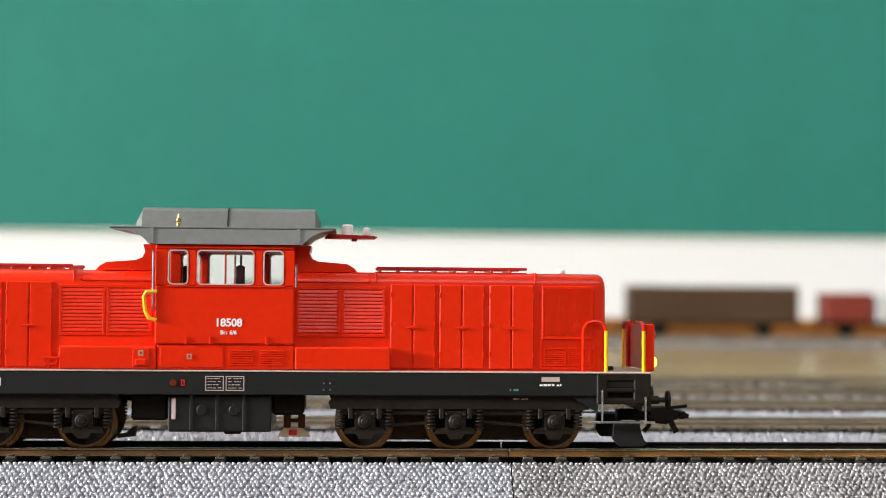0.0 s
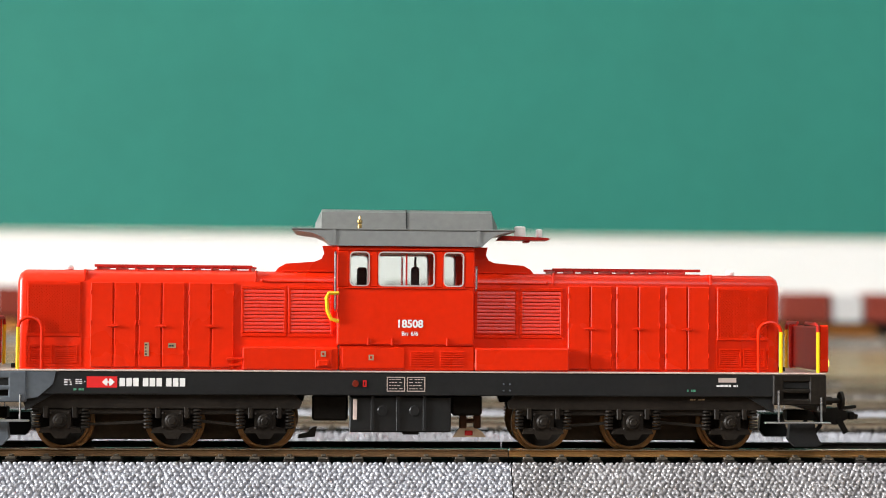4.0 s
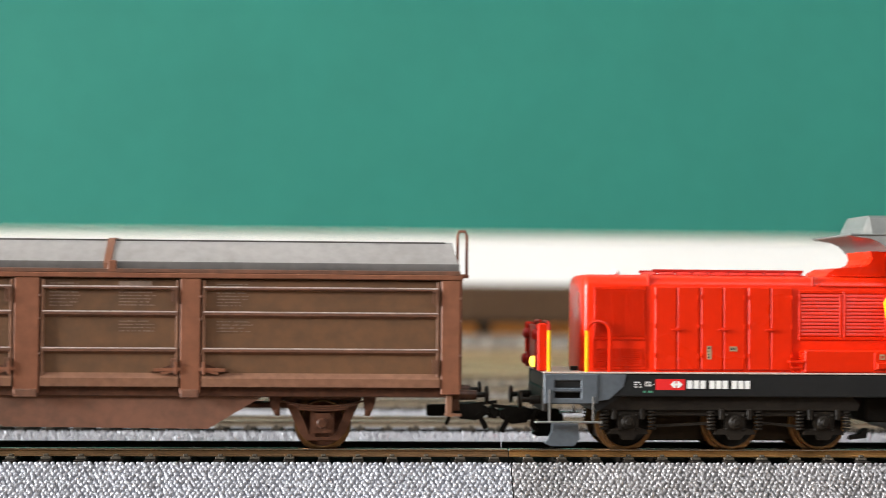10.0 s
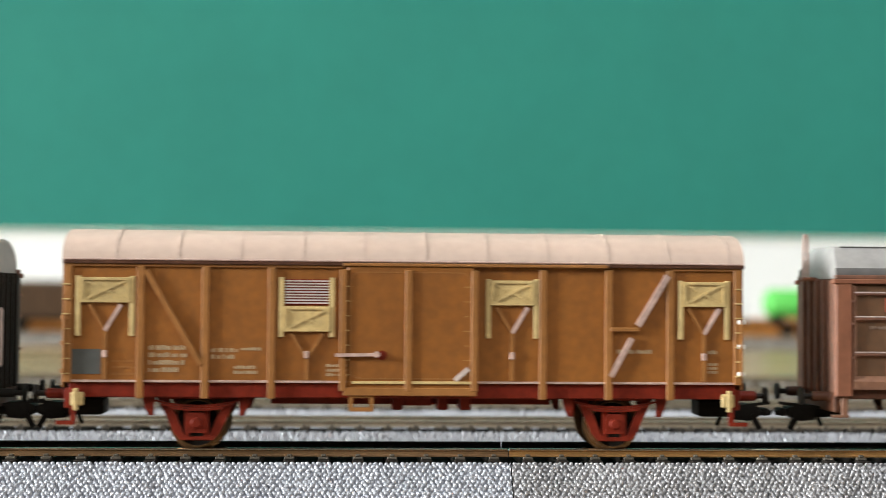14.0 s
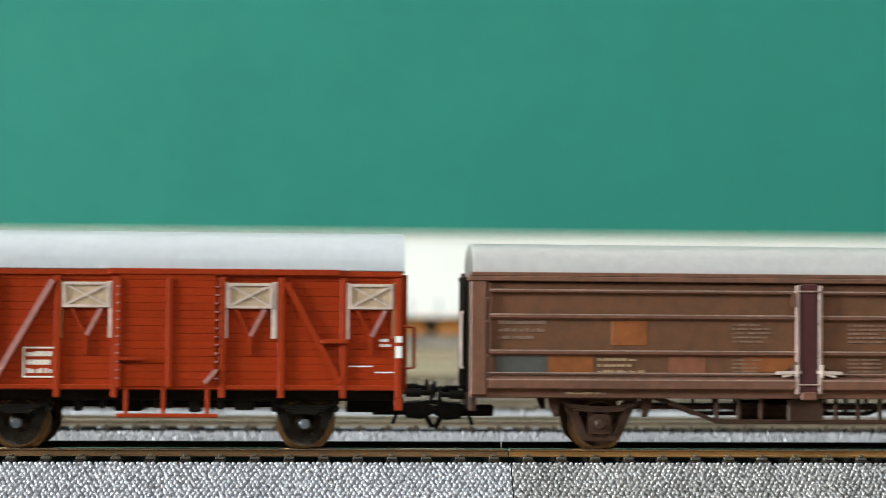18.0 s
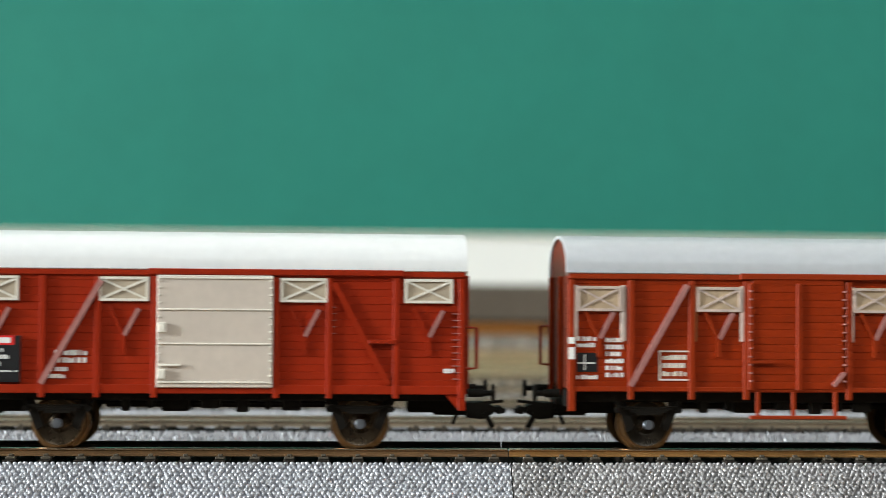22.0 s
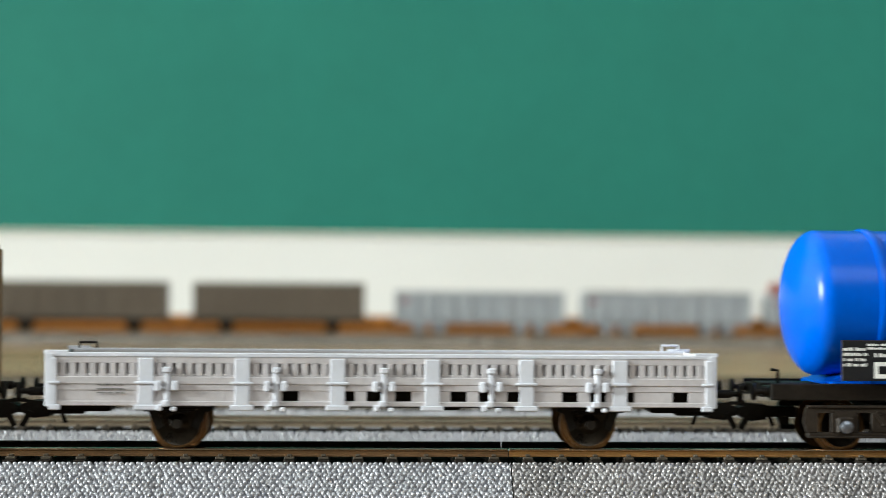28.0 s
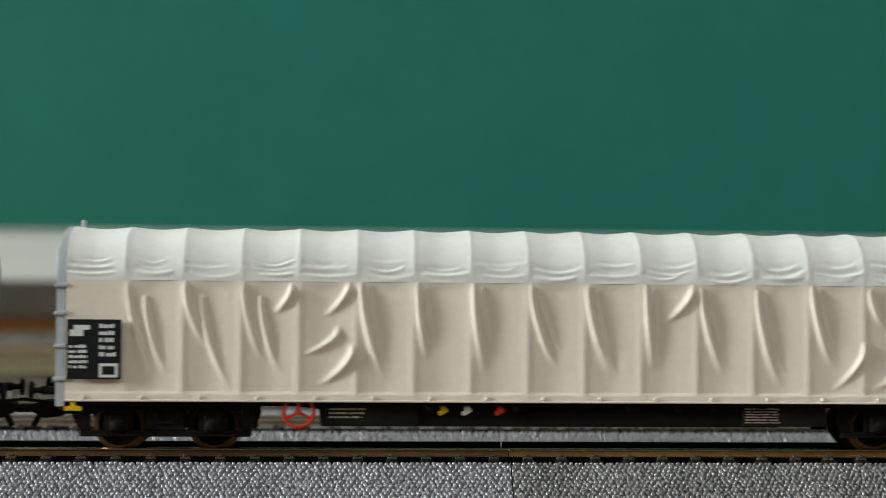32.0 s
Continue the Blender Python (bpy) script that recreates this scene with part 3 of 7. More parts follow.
def ties(t, xs):
    tie = Geo().box(-1.3, 1.3, -12.6, 12.6, -4.2, -2.35, 0.15).mesh("sleeper", "tie")
    clip = Geo()
    for s in (-1, 1):
        for e in (-1, 1):
            y = s * 8.1 + e * 1.35
            clip.box(-1.1, 1.1, y - 0.75, y + 0.75, -2.35, -1.75, 0.15).box(-0.55, 0.55, y - 0.6, y + 0.6, -1.75, -1.2, 0.2)
    cm = clip.mesh("rail_clips", "clip")
    for x in xs:
        o = part("sleeper", tie, None, t, at=(x, 0, 0))
        part("rail_clips", cm, None, o)


room()
near_track = track(0, -1700, 400, "near model track with brown rails on grey moulded ballast", {-1: (-112, 114, 0.125), 1: (-130, 130, 0.5)}, 5, None, (JOINT,))
ties(near_track, [-128.5 + TIE * i for i in range(36)])
second_track = track(77.5, -700, 700, "second model track behind the running train", {-1: (-150, 150, 0.3)}, 31, None)
ties(second_track, [-150 + TIE * i for i in range(42)])
third_track = track(155, -700, 700, "third model track on the table", {-1: (-165, 165, 0.6)}, 57, None)
ties(third_track, [-168 + TIE * i for i in range(46)])
for yy, w in ((232, "fourth"), (310, "fifth")):
    tk = track(yy, -700, 700, w + " model track further back on the table", {-1: (-200, 200, 1.0)}, int(yy), None, stone="ballast_old")
    ties(tk, [-200 + TIE * i for i in range(54)])
for yy, w in ((996, "empty far model track"), (1074, "far model track that carries the passing train")):
    tk = track(yy, -1200, 2700, w + " at the back of the table", {-1: (-420, 460, 2.0)}, int(yy), None, stone="ballast_old")
    ties(tk, [-420 + TIE * 1.5 * i for i in range(76)])


# ---- the diesel locomotive ----
LOCO_X = -37.2


def loco():
    """Centre-cab diesel locomotive; x below counts from the middle, the leading end is +x."""
    t = thing("diesel_locomotive", "bright red centre-cab diesel model locomotive with grey roof", "locomotive", (LOCO_X, 0, RAIL))
    o = -LOCO_X

    def X(v):
        return v + o
    f = Geo().box(X(-119), X(44.6), -14.2, 14.2, 12.0, 17.0, 0.2)
    f.box(X(-130.5), X(-119), -14.0, 14.0, 13.8, 17.0, 0.2).box(X(44.6), X(56.1), -14.0, 14.0, 13.8, 17.0, 0.2)
    f.prism('y', [(X(-119), 12.0), (X(-113), 12.0), (X(-119), 8.5)], -13.5, 13.5).prism('y', [(X(44.6), 12.0), (X(38.6), 12.0), (X(44.6), 8.5)], -13.5, 13.5)
    part("underframe", f, "frame", t, "dark grey underframe")
    part("walkway", Geo().box(X(-130.6), X(56.2), -14.4, 14.4, 17.0, 17.35, 0.1), "vent_rail", t, "pale grey walkway edge")
    # step wells at the ends: light from the left put into their colours
    guard = [(85.6, 6.4), (91.2, 6.4), (91.4, 4.2), (92.2, 2.4), (93.0, 1.6), (91.6, 1.0), (86.6, 1.0), (85.2, 2.6), (85.4, 4.0)]
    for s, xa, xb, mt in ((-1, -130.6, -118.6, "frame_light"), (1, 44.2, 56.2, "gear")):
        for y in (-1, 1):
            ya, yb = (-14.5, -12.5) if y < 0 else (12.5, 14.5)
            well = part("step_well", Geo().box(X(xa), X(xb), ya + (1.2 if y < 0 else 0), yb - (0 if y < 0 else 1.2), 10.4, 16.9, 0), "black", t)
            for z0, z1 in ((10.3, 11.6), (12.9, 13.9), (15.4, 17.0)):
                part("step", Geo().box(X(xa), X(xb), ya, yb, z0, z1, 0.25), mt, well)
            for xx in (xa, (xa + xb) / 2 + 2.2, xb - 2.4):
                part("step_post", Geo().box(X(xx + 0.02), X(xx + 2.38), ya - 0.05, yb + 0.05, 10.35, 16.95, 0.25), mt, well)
            wire = Geo().tube([(X(xa + 1.2), ya - 0.1 if y < 0 else yb + 0.1, 13.5), (X(xa + 1.2), ya - 0.2 if y < 0 else yb + 0.2, 6.5)], 0.22)
            wire.tube([(X(xb - 1.2), ya - 0.1 if y < 0 else yb + 0.1, 12.0), (X(xb - 1.2), ya - 0.2 if y < 0 else yb + 0.2, 6.5)], 0.22)
            wire.box(X(xa - 2.0), X(xb + 0.8), ya - 0.9 if y < 0 else yb - 0.4, ya + 0.4 if y < 0 else yb + 0.9, 6.2, 6.6, 0.1)
            part("step_hanger", wire, "steel", t, "thin bright step hanger")
        # Near guards likewise: the left one carries the light in a paler grey.
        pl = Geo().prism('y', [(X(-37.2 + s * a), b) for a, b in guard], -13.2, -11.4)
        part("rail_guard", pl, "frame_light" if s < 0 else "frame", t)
        pl = Geo().prism('y', [(X(-37.2 + s * a), b) for a, b in guard], 11.4, 13.2)
        part("rail_guard", pl, "frame", t)
    part("step_gusset", Geo().prism('y', [(X(-118.6), 16.9), (X(-112.4), 16.9), (X(-113.0), 14.2), (X(-116.2), 11.4), (X(-118.6), 11.0)], -14.32, -14.1), "frame_light", t)
    # hoods
    for nm, xa, xb in (("left", -121.6, -52.0), ("right", -22.2, 46.6)):
        prof = [(-11.6, 17.3), (-11.6, 36.6), (-11.2, 37.7), (-10.2, 38.5), (-8.5, 38.9), (8.5, 38.9), (10.2, 38.5), (11.2, 37.7), (11.6, 36.6), (11.6, 17.3)]
        h = Geo()
        end = xa if nm == "left" else xb
        s = -1 if nm == "left" else 1
        inner = xb if nm == "left" else xa
        # rounded nose: three narrowing slices
        stops = [(inner, 0.0), (end - s * 1.6, 0.0), (end - s * 0.9, 0.28), (end - s * 0.35, 0.7), (end, 1.5)]
        rings = [[(X(x), y * (1 - c / 11.6), 17.3 + (z - 17.3) * (1 - c / 21.5) if z > 18 else z) for y, z in prof] for x, c in stops]
        n = len(prof)
        vs = [p for r in rings for p in r]
        fs = [tuple(range(n)), tuple((len(rings) - 1) * n + i for i in range(n))]
        for j in range(len(rings) - 1):
            fs += [(j * n + i, j * n + (i + 1) % n, (j + 1) * n + (i + 1) % n, (j + 1) * n + i) for i in range(n)]
        h.add(vs, fs)
        hood = part("hood", h, "red", t)
        y = -11.6
        ds = ([-105.6, -95.2, -84.5] if nm == "left" else [-1.2, 9.6, 20.6])
        for dx in ds:
            for half in (0, 1):
                d = Geo().box(X(dx + half * 5.05), X(dx + half * 5.05 + 4.85), y - 0.45, y + 0.2, 17.8, 36.3, 0.22)
                for hz in (20.5, 27.0, 33.5):
                    d.cyl('z', (X(dx + (0.1 if half == 0 else 9.75)), y - 0.4, hz), 0.18, 1.0, 8)
                dr = part("door", d, "red", hood)
                if half == 0:
                    part("latch", Geo().box(X(dx + 3.7), X(dx + 6.1), y - 0.95, y - 0.55, 26.6, 26.95, 0.1).cyl('y', (X(dx + 5.0), y - 0.9, 26.8), 0.42, 0.6, 10), "red", hood)
        # louvre panels
        lv = ([-73.1, -62.9] if nm == "left" else [-21.9, -11.9])
        for lx in lv:
            w = 9.9 if nm == "left" else 9.6
            g = Geo()
            g.box(X(lx), X(lx + w), y - 0.25, y + 0.1, 24.6, 25.3, 0.1).box(X(lx), X(lx + w), y - 0.25, y + 0.1, 35.0, 35.7, 0.1)
            g.box(X(lx), X(lx + 0.6), y - 0.25, y + 0.1, 25.3, 35.0, 0.1).box(X(lx + w - 0.6), X(lx + w), y - 0.25, y + 0.1, 25.3, 35.0, 0.1)
            panel = part("louvre_panel", g, "red", hood)
            for i in range(12):
                z = 25.6 + i * 0.78
                part("louvre", Geo().prism('x', [(y - 0.24, z), (y - 0.22, z + 0.14), (y + 0.02, z + 0.72), (y + 0.1, z + 0.77), (y + 0.1, z)], X(lx + 0.6), X(lx + w - 0.6)), "red", panel)
        # mesh grille at the nose end
        gx = -119.2 if nm == "left" else 32.3
        g = Geo().box(X(gx), X(gx + 11.4), y - 0.3, y + 0.1, 35.5, 36.2, 0.1).box(X(gx), X(gx + 11.4), y - 0.3, y + 0.1, 24.4, 25.2, 0.1)
        for xx in (0.0, 3.5, 7.0, 10.8):
            g.box(X(gx + xx), X(gx + xx + 0.55), y - 0.3, y + 0.1, 25.2, 35.5, 0.1)
        grille = part("grille", g, "red", hood)
        part("grille_back", Geo().box(X(gx + 0.5), X(gx + 10.9), y - 0.06, y + 0.1, 25.2, 35.5, 0), "red", grille)
        wires = Geo()
        for k in range(-15, 16):
            for sg in (-1, 1):
                x0, z0, x1, z1 = gx + k * 0.70, 25.2, gx + k * 0.70 + 10.3, 35.5
                if sg < 0:
                    z0, z1 = z1, z0
                a, b = max(0.0, (gx + 0.5 - x0) / (x1 - x0)), min(1.0, (gx + 10.9 - x0) / (x1 - x0))
                if a < b:
                    wires.bar((X(x0 + (x1 - x0) * a), y - 0.22, z0 + (z1 - z0) * a), (X(x0 + (x1 - x0) * b), y - 0.22, z0 + (z1 - z0) * b), 0.20, 0.26)
        part("wire_mesh", wires, "red", grille)
        for gx2 in (gx + 0.4, gx + 5.8):
            g = outline(X(gx2), X(gx2 + 5.0), 18.6, 22.6, y, 0.3, 0.22)
            lowp = part("vent_panel", g, "red", hood)
            for i in range(7):
                part("vent_slat", Geo().box(X(gx2 + 0.5), X(gx2 + 4.5), y - 0.16, y + 0.05, 19.1 + i * 0.47, 19.35 + i * 0.47, 0.05), "red", lowp)
        part("panel_frame", outline(X(gx - 0.3), X(gx + 11.7), 17.9, 36.4, y, 0.3, 0.15), "red", hood)
        # roof grating along the hood
        ra, rb = (-105.5, -71.0) if nm == "left" else (-4.2, 29.3)
        g = Geo().box(X(ra), X(rb), -8.2, -7.6, 39.6, 40.2, 0.1).box(X(ra), X(rb), 7.6, 8.2, 39.6, 40.2, 0.1).box(X(ra), X(rb), -8.2, 8.2, 38.85, 39.1, 0.1)
        i = ra + 0.5
        while i < rb:
            g.box(X(i), X(i + 0.5), -8.2, 8.2, 39.0, 39.8, 0.1)
            i += 4.15
        part("roof_grating", g, "red_dark", hood)
        part("roof_joint", Geo().box(X(-107.2 if nm == "left" else 30.6), X(-106.7 if nm == "left" else 31.1), -11.7, 11.7, 36.5, 39.05, 0.1), "red", hood)
        part("lifting_eye", Geo().cyl('z', (X(-112.5 if nm == "left" else 38), 0, 38.8), 1.1, 1.3, 12, 0.4), "white", hood, "small pale roof cap")
        # exhaust hump against the cab
        side = [(-66.0, 38.8), (-65.2, 39.8), (-63.6, 40.7), (-57.2, 41.2), (-55.8, 41.8), (-55.2, 43.0), (-55.6, 44.7), (-52.0, 44.7), (-52.0, 38.8)]
        hp = [(X(a if nm == "left" else -74.4 - a), b) for a, b in side]
        hump = part("exhaust_hump", Geo().prism('y', hp, -8.5, 8.5), "red", hood)
        q0, q1 = (-64.4, -53.2) if nm == "left" else (-21.2, -10.0)
        part("hump_flange", Geo().box(X(q0), X(q1), -9.3, 9.3, 38.85, 39.25, 0.1), "red", hump)
        part("roof_joint", Geo().box(X(-70.2 if nm == "left" else -4.6), X(-69.8 if nm == "left" else -4.2), -11.7, 11.7, 36.5, 39.05, 0.1), "red", hood)
        part("hood_knob", Geo().cyl('y', (X(-68.5 if nm == "left" else -5.9), -12.1, 36.9), 0.32, 0.7, 10), "red", hood)
        part("gutter_strip", Geo().box(X(-68.2 if nm == "left" else -22.0), X(-52.4 if nm == "left" else -6.2), -11.85, -11.5, 36.55, 36.8, 0.08), "red", hood)
    # battery boxes below cab and hoods
    for xa, xb, z1, yy in ((-72.6, -51.8, 22.5, 14.4), (-22.0, -1.2, 22.5, 14.4)):
        part("side_locker", Geo().box(X(xa), X(xb), -yy, yy, 17.4, z1, 0.35), "red", t)
    base = part("cab_base", Geo().box(X(-51.7), X(-22.1), -14.2, 14.2, 17.4, 22.9, 0.3), "red", t)
    for a in (-36.1, -29.5):
        for i in range(7):
            part("vent_slat", Geo().box(X(a), X(a + 5.2), -14.45, -14.1, 18.4 + i * 0.5, 18.68 + i * 0.5, 0.05), "red", base)
    part("filler_panel", Geo().box(X(-51.0), X(-37.4), -14.4, -14.1, 17.9, 22.4, 0.15), "red", base)
    for a, z in ((-45.2, 19.7), (-55.6, 20.4)):
        part("socket_label", outline(X(a), X(a + 1.1), z, z + 1.2, -14.62, 0.3, 0.1), "cream_print", base)
    part("socket_plate", Geo().box(X(-56.8), X(-53.2), -14.6, -14.3, 18.0, 22.0, 0.15), "red", base)
    part("filler_box", Geo().box(X(-56.3), X(-53.9), -15.0, -14.5, 18.3, 19.7, 0.2), "red", base)
    # cab: pillars, waist panel and sills, glazed on all sides
    w = 14.6
    part("cab_waist", Geo().box(X(-52.2), X(-22.2), -w, w, 22.9, 35.6, 0.35), "red", t)
    cab = part("cab_frame", Geo().box(X(-52.2), X(-22.2), -w, w, 43.4, 44.6, 0.3), "red", t)
    for xa, xb in ((-52.2, -49.6), (-45.0, -43.4), (-30.8, -29.1), (-24.4, -22.2)):
        for ya, yb in ((-w, -w + 1.0), (w - 1.0, w)):
            part("pillar", Geo().box(X(xa), X(xb), ya, yb, 35.6, 43.4, 0.2), "red", cab)
    for xx in (-52.2, -23.2):
        part("end_wall", Geo().box(X(xx), X(xx + 1.0), -5, 5, 35.6, 43.4, 0.1), "red", cab)
    for xa, xb in ((-49.6, -45.0), (-43.4, -30.8), (-29.1, -24.4)):
        for yy in (-w + 0.25, w - 0.45):
            fr = ring(X(xa + 0.1), X(xb - 0.1), 35.8, 43.4, yy - 0.35, yy + 0.35, 0.28, 0.75)
            part("window_seat", ring(X(xa), X(xb), 35.6, 43.4, yy - 0.2, yy + 0.4, 0.3, 0.95, True), "red", cab)
            wf = part("window", fr, "vent_rail", cab, "pale grey window frame")
            gl = part("pane", Geo().box(X(xa + 0.2), X(xb - 0.2), yy, yy + 0.2, 35.9, 43.1, 0), "glass", wf)
            gl.visible_shadow = False
            if xb - xa > 10:
                part("window_bar", Geo().box(X((xa + xb) / 2 - 0.2), X((xa + xb) / 2 + 0.2), yy - 0.15, yy + 0.35, 36.0, 43.0, 0.05), "red_dark", wf)
    part("driver_seat", Geo().box(X(-35.6), X(-33.8), -4, 0, 35.6, 40.3, 0.4).box(X(-34.9), X(-34.4), -2.2, -1.8, 40, 42.6, 0.1), "seat", cab)
    part("control_desk", Geo().box(X(-47.8), X(-45.6), 0, 8, 35.6, 40.2, 0.4), "seat", cab)
    part("drip_rail", Geo().box(X(-50.5), X(-24.0), -w - 0.3, -w + 0.1, 35.3, 35.6, 0.1), "red", cab)
    part("rain_strip", Geo().box(X(-49.5), X(-24.5), -w - 0.3, -w + 0.1, 43.7, 44.0, 0.1), "red", cab)
    for a in (-45.6, -40.4, -28.3):
        part("hinge", Geo().box(X(a), X(a + 0.5), -w - 0.35, -w, 22.9, 24.6, 0.1), "red", t)
    # roof
    eave = [(-62.0, 47.9), (-62.0, 48.4), (-13.5, 48.4), (-13.5, 48.0), (-16.4, 47.5), (-18.4, 46.6), (-19.8, 45.4), (-20.6, 44.6), (-53.6, 44.6), (-54.4, 45.5), (-55.6, 46.5), (-57.6, 47.3)]
    n = len(eave)
    lean = [14.2 + (48.4 - b) * 0.3 for a, b in eave]
    part("roof", Geo().add([(X(a), -c, b) for (a, b), c in zip(eave, lean)] + [(X(a), c, b) for (a, b), c in zip(eave, lean)],
                           [tuple(range(n)), tuple(range(2 * n - 1, n - 1, -1))] + [(i, (i + 1) % n, n + (i + 1) % n, n + i) for i in range(n)]), "roof_grey", t)
    part("roof_lip", Geo().box(X(-62.2), X(-13.3), -14.5, 14.5, 47.95, 48.45, 0.15), "roof_grey", t)
    top = Geo()
    pr = [(-10.8, 48.4), (-8.6, 52.2), (-6.8, 52.9), (6.8, 52.9), (8.6, 52.2), (10.8, 48.4)]
    n = len(pr)
    ends = [(X(-57.2), 0.0), (X(-55.8), 1.0), (X(-18.0), 1.0), (X(-16.8), 0.0)]
    top.add([(x, y * (0.9 if k == 0 else 1.0), 48.4 + (z - 48.4) * (0.35 if k == 0 else 1.0)) for x, k in ends for y, z in pr],
            [tuple(range(n)), tuple(3 * n + i for i in range(n))] + [(j * n + i, j * n + (i + 1) % n, (j + 1) * n + (i + 1) % n, (j + 1) * n + i) for j in range(3) for i in range(n)])
    cover = part("roof_cover", top, "roof_grey", t)
    part("seam", Geo().prism('x', [(p * 1.012, q + (0.12 if q > 49 else 0)) for p, q in pr], X(-37.2), X(-36.85)), "frame", cover)
    part("roof_cap", Geo().box(X(-36), X(-32.5), -2, 2, 52.8, 53.2, 0.1), "frame", cover)
    for a in (-53.0, -21.4):
        part("roof_strap", Geo().bar((X(a), -15.35, 44.7), (X(a), -14.35, 48.2), 0.7, 0.4), "roof_grey", cover)
    part("horn", Geo().rot('z', (X(-47.4), -13.4, 48.4), 12, [(0, 0.5), (0.8, 0.5), (1.0, 0.35), (1.3, 0.6), (1.8, 0.6), (2.0, 0.3), (2.7, 0.2)]), "brass", t, "small brass horn")
    part("antenna_beam", Geo().prism('y', [(X(-16), 46.6), (X(-4.6), 46.6), (X(-4.0), 47.0), (X(-5), 47.2), (X(-15), 47.6)], -3.2, 3.2).box(X(-9.9), X(-8.6), -2.5, 2.5, 46.1, 46.7, 0.2), "red_dark", t)
    for a, r, hh in ((-10.8, 1.3, 2.6), (-6.4, 0.75, 2.0)):
        part("antenna", Geo().cyl('z', (X(a), -1.0, 47.2), r, hh, 14, 0.25), "white", t, "white antenna drum")
    # rails and railings
    for xx, za, zb in ((-52.6, 30.5, 43.2), (-21.8, 35.0, 40.2)):
        part("cab_edge_rail", Geo().tube([(X(xx), -14.3, za), (X(xx), -14.9, za + 0.4), (X(xx), -14.9, zb - 0.4), (X(xx), -14.3, zb)], 0.26), "steel", t, "thin bright vertical rail")
    part("cab_handrail", Geo().tube([(X(-51.8), -14.8, 34.3), (X(-54.0), -15.2, 34.2), (X(-54.5), -15.2, 33.2), (X(-54.2), -15.2, 30.2), (X(-53.4), -15.2, 28.6), (X(-51.8), -14.8, 28.1)], 0.42), "yellow", t, "yellow cab handrail")
    for s in (-1, 1):
        def E(v):
            return X(-37.2 + s * v)
        for yy in (-12.6, 12.6):
            up = Geo().tube([(E(83.7), yy, 17.3), (E(83.7), yy, 26.4)], 0.42)
            part("handrail", up, "yellow", t, "yellow upright handrail")
            hp = [(E(83.7), yy, 26.4), (E(83.3), yy, 27.6), (E(82.2), yy, 28.4), (E(80.9), yy, 28.5), (E(79.5), yy, 28.0), (E(78.7), yy, 26.9), (E(78.6), yy, 25.6), (E(78.6), yy, 17.0)]
            part("grab_rail", Geo().tube(hp, 0.36), "red", t)
            part("end_rail", Geo().tube([(E(92.1), yy, 15.4), (E(92.1), yy, 26.4)], 0.42), "yellow", t, "yellow upright handrail")
            part("rail_loop", Geo().tube([(E(92.1), yy, 26.4), (E(92.1), yy * 0.98, 27.6), (E(92.1), yy * 0.9, 28.1), (E(92.1), yy * 0.5, 28.2), (E(92.1), yy * 0.27, 28.2)], 0.4), "red_dark", t)
        pl = Geo().box(min(E(93.3), E(94.1)), max(E(93.3), E(94.1)), -11.5, 11.5, 17.6, 27.5, 0.3)
        pl.box(min(E(92.7), E(93.3)), max(E(92.7), E(93.3)), -11.8, -11.2, 17.4, 28.0, 0.1).box(min(E(92.7), E(93.3)), max(E(92.7), E(93.3)), 11.2, 11.8, 17.4, 28.0, 0.1)
        part("end_panel", pl, "red_dark", t)
        for ya, yb in ((-12.3, -11.6), (11.6, 12.3)):
            part("panel_cheek", Geo().box(min(E(92.5), E(94.6)), max(E(92.5), E(94.6)), ya, yb, 17.4, 28.0, 0.3), "red", t)
        for yy in (-8.2, 8.2):
            lamp = Geo().rot('x', (E(94.1), yy, 19.4), 14, [(0, 1.3), (s * 1.1, 1.3), (s * 1.6, 0.95), (s * 1.8, 0.3)])
            part("headlight", lamp, "lamp" if yy < 0 else "red_dark", t, "lit warm yellow headlight" if yy < 0 else "unlit dark red lamp")
            part("lamp_housing", Geo().rot('x', (E(94.1), yy, 19.4), 14, [(0, 1.75), (s * 0.7, 1.75), (s * 0.8, 1.4)]), "red_dark", t)
            part("upper_lamp", Geo().rot('x', (E(94.1), yy, 25.4), 12, [(0, 1.2), (s * 1.1, 1.2), (s * 1.5, 0.6)]), "red_dark", t)
            part("panel_stay", Geo().box(min(E(94.1), E(94.7)), max(E(94.1), E(94.7)), yy - 0.3, yy + 0.3, 17.6, 27.6, 0.1), "red_dark", t)
        part("end_lamp", Geo().cyl('z', (E(85.6), -6.0, 17.3), 0.9, 1.0, 10), "frame", t)
        buffers(t, E(98.4), s, 11.0, "gear", 2.15)
        part("buffer_beam", Geo().box(min(E(91.6), E(93.6)), max(E(91.6), E(93.6)), -14, 14, 8.6, 13.8, 0.3), "gear", t)
        coupler(t, E(97.2), s, 7.2)
        part("snow_hose", Geo().tube([(E(93.6), -5, 8.5), (E(94.6), -5, 6.8), (E(94.9), -5, 5.0), (E(93.7), -5, 3.6)], 0.5), "black", t)
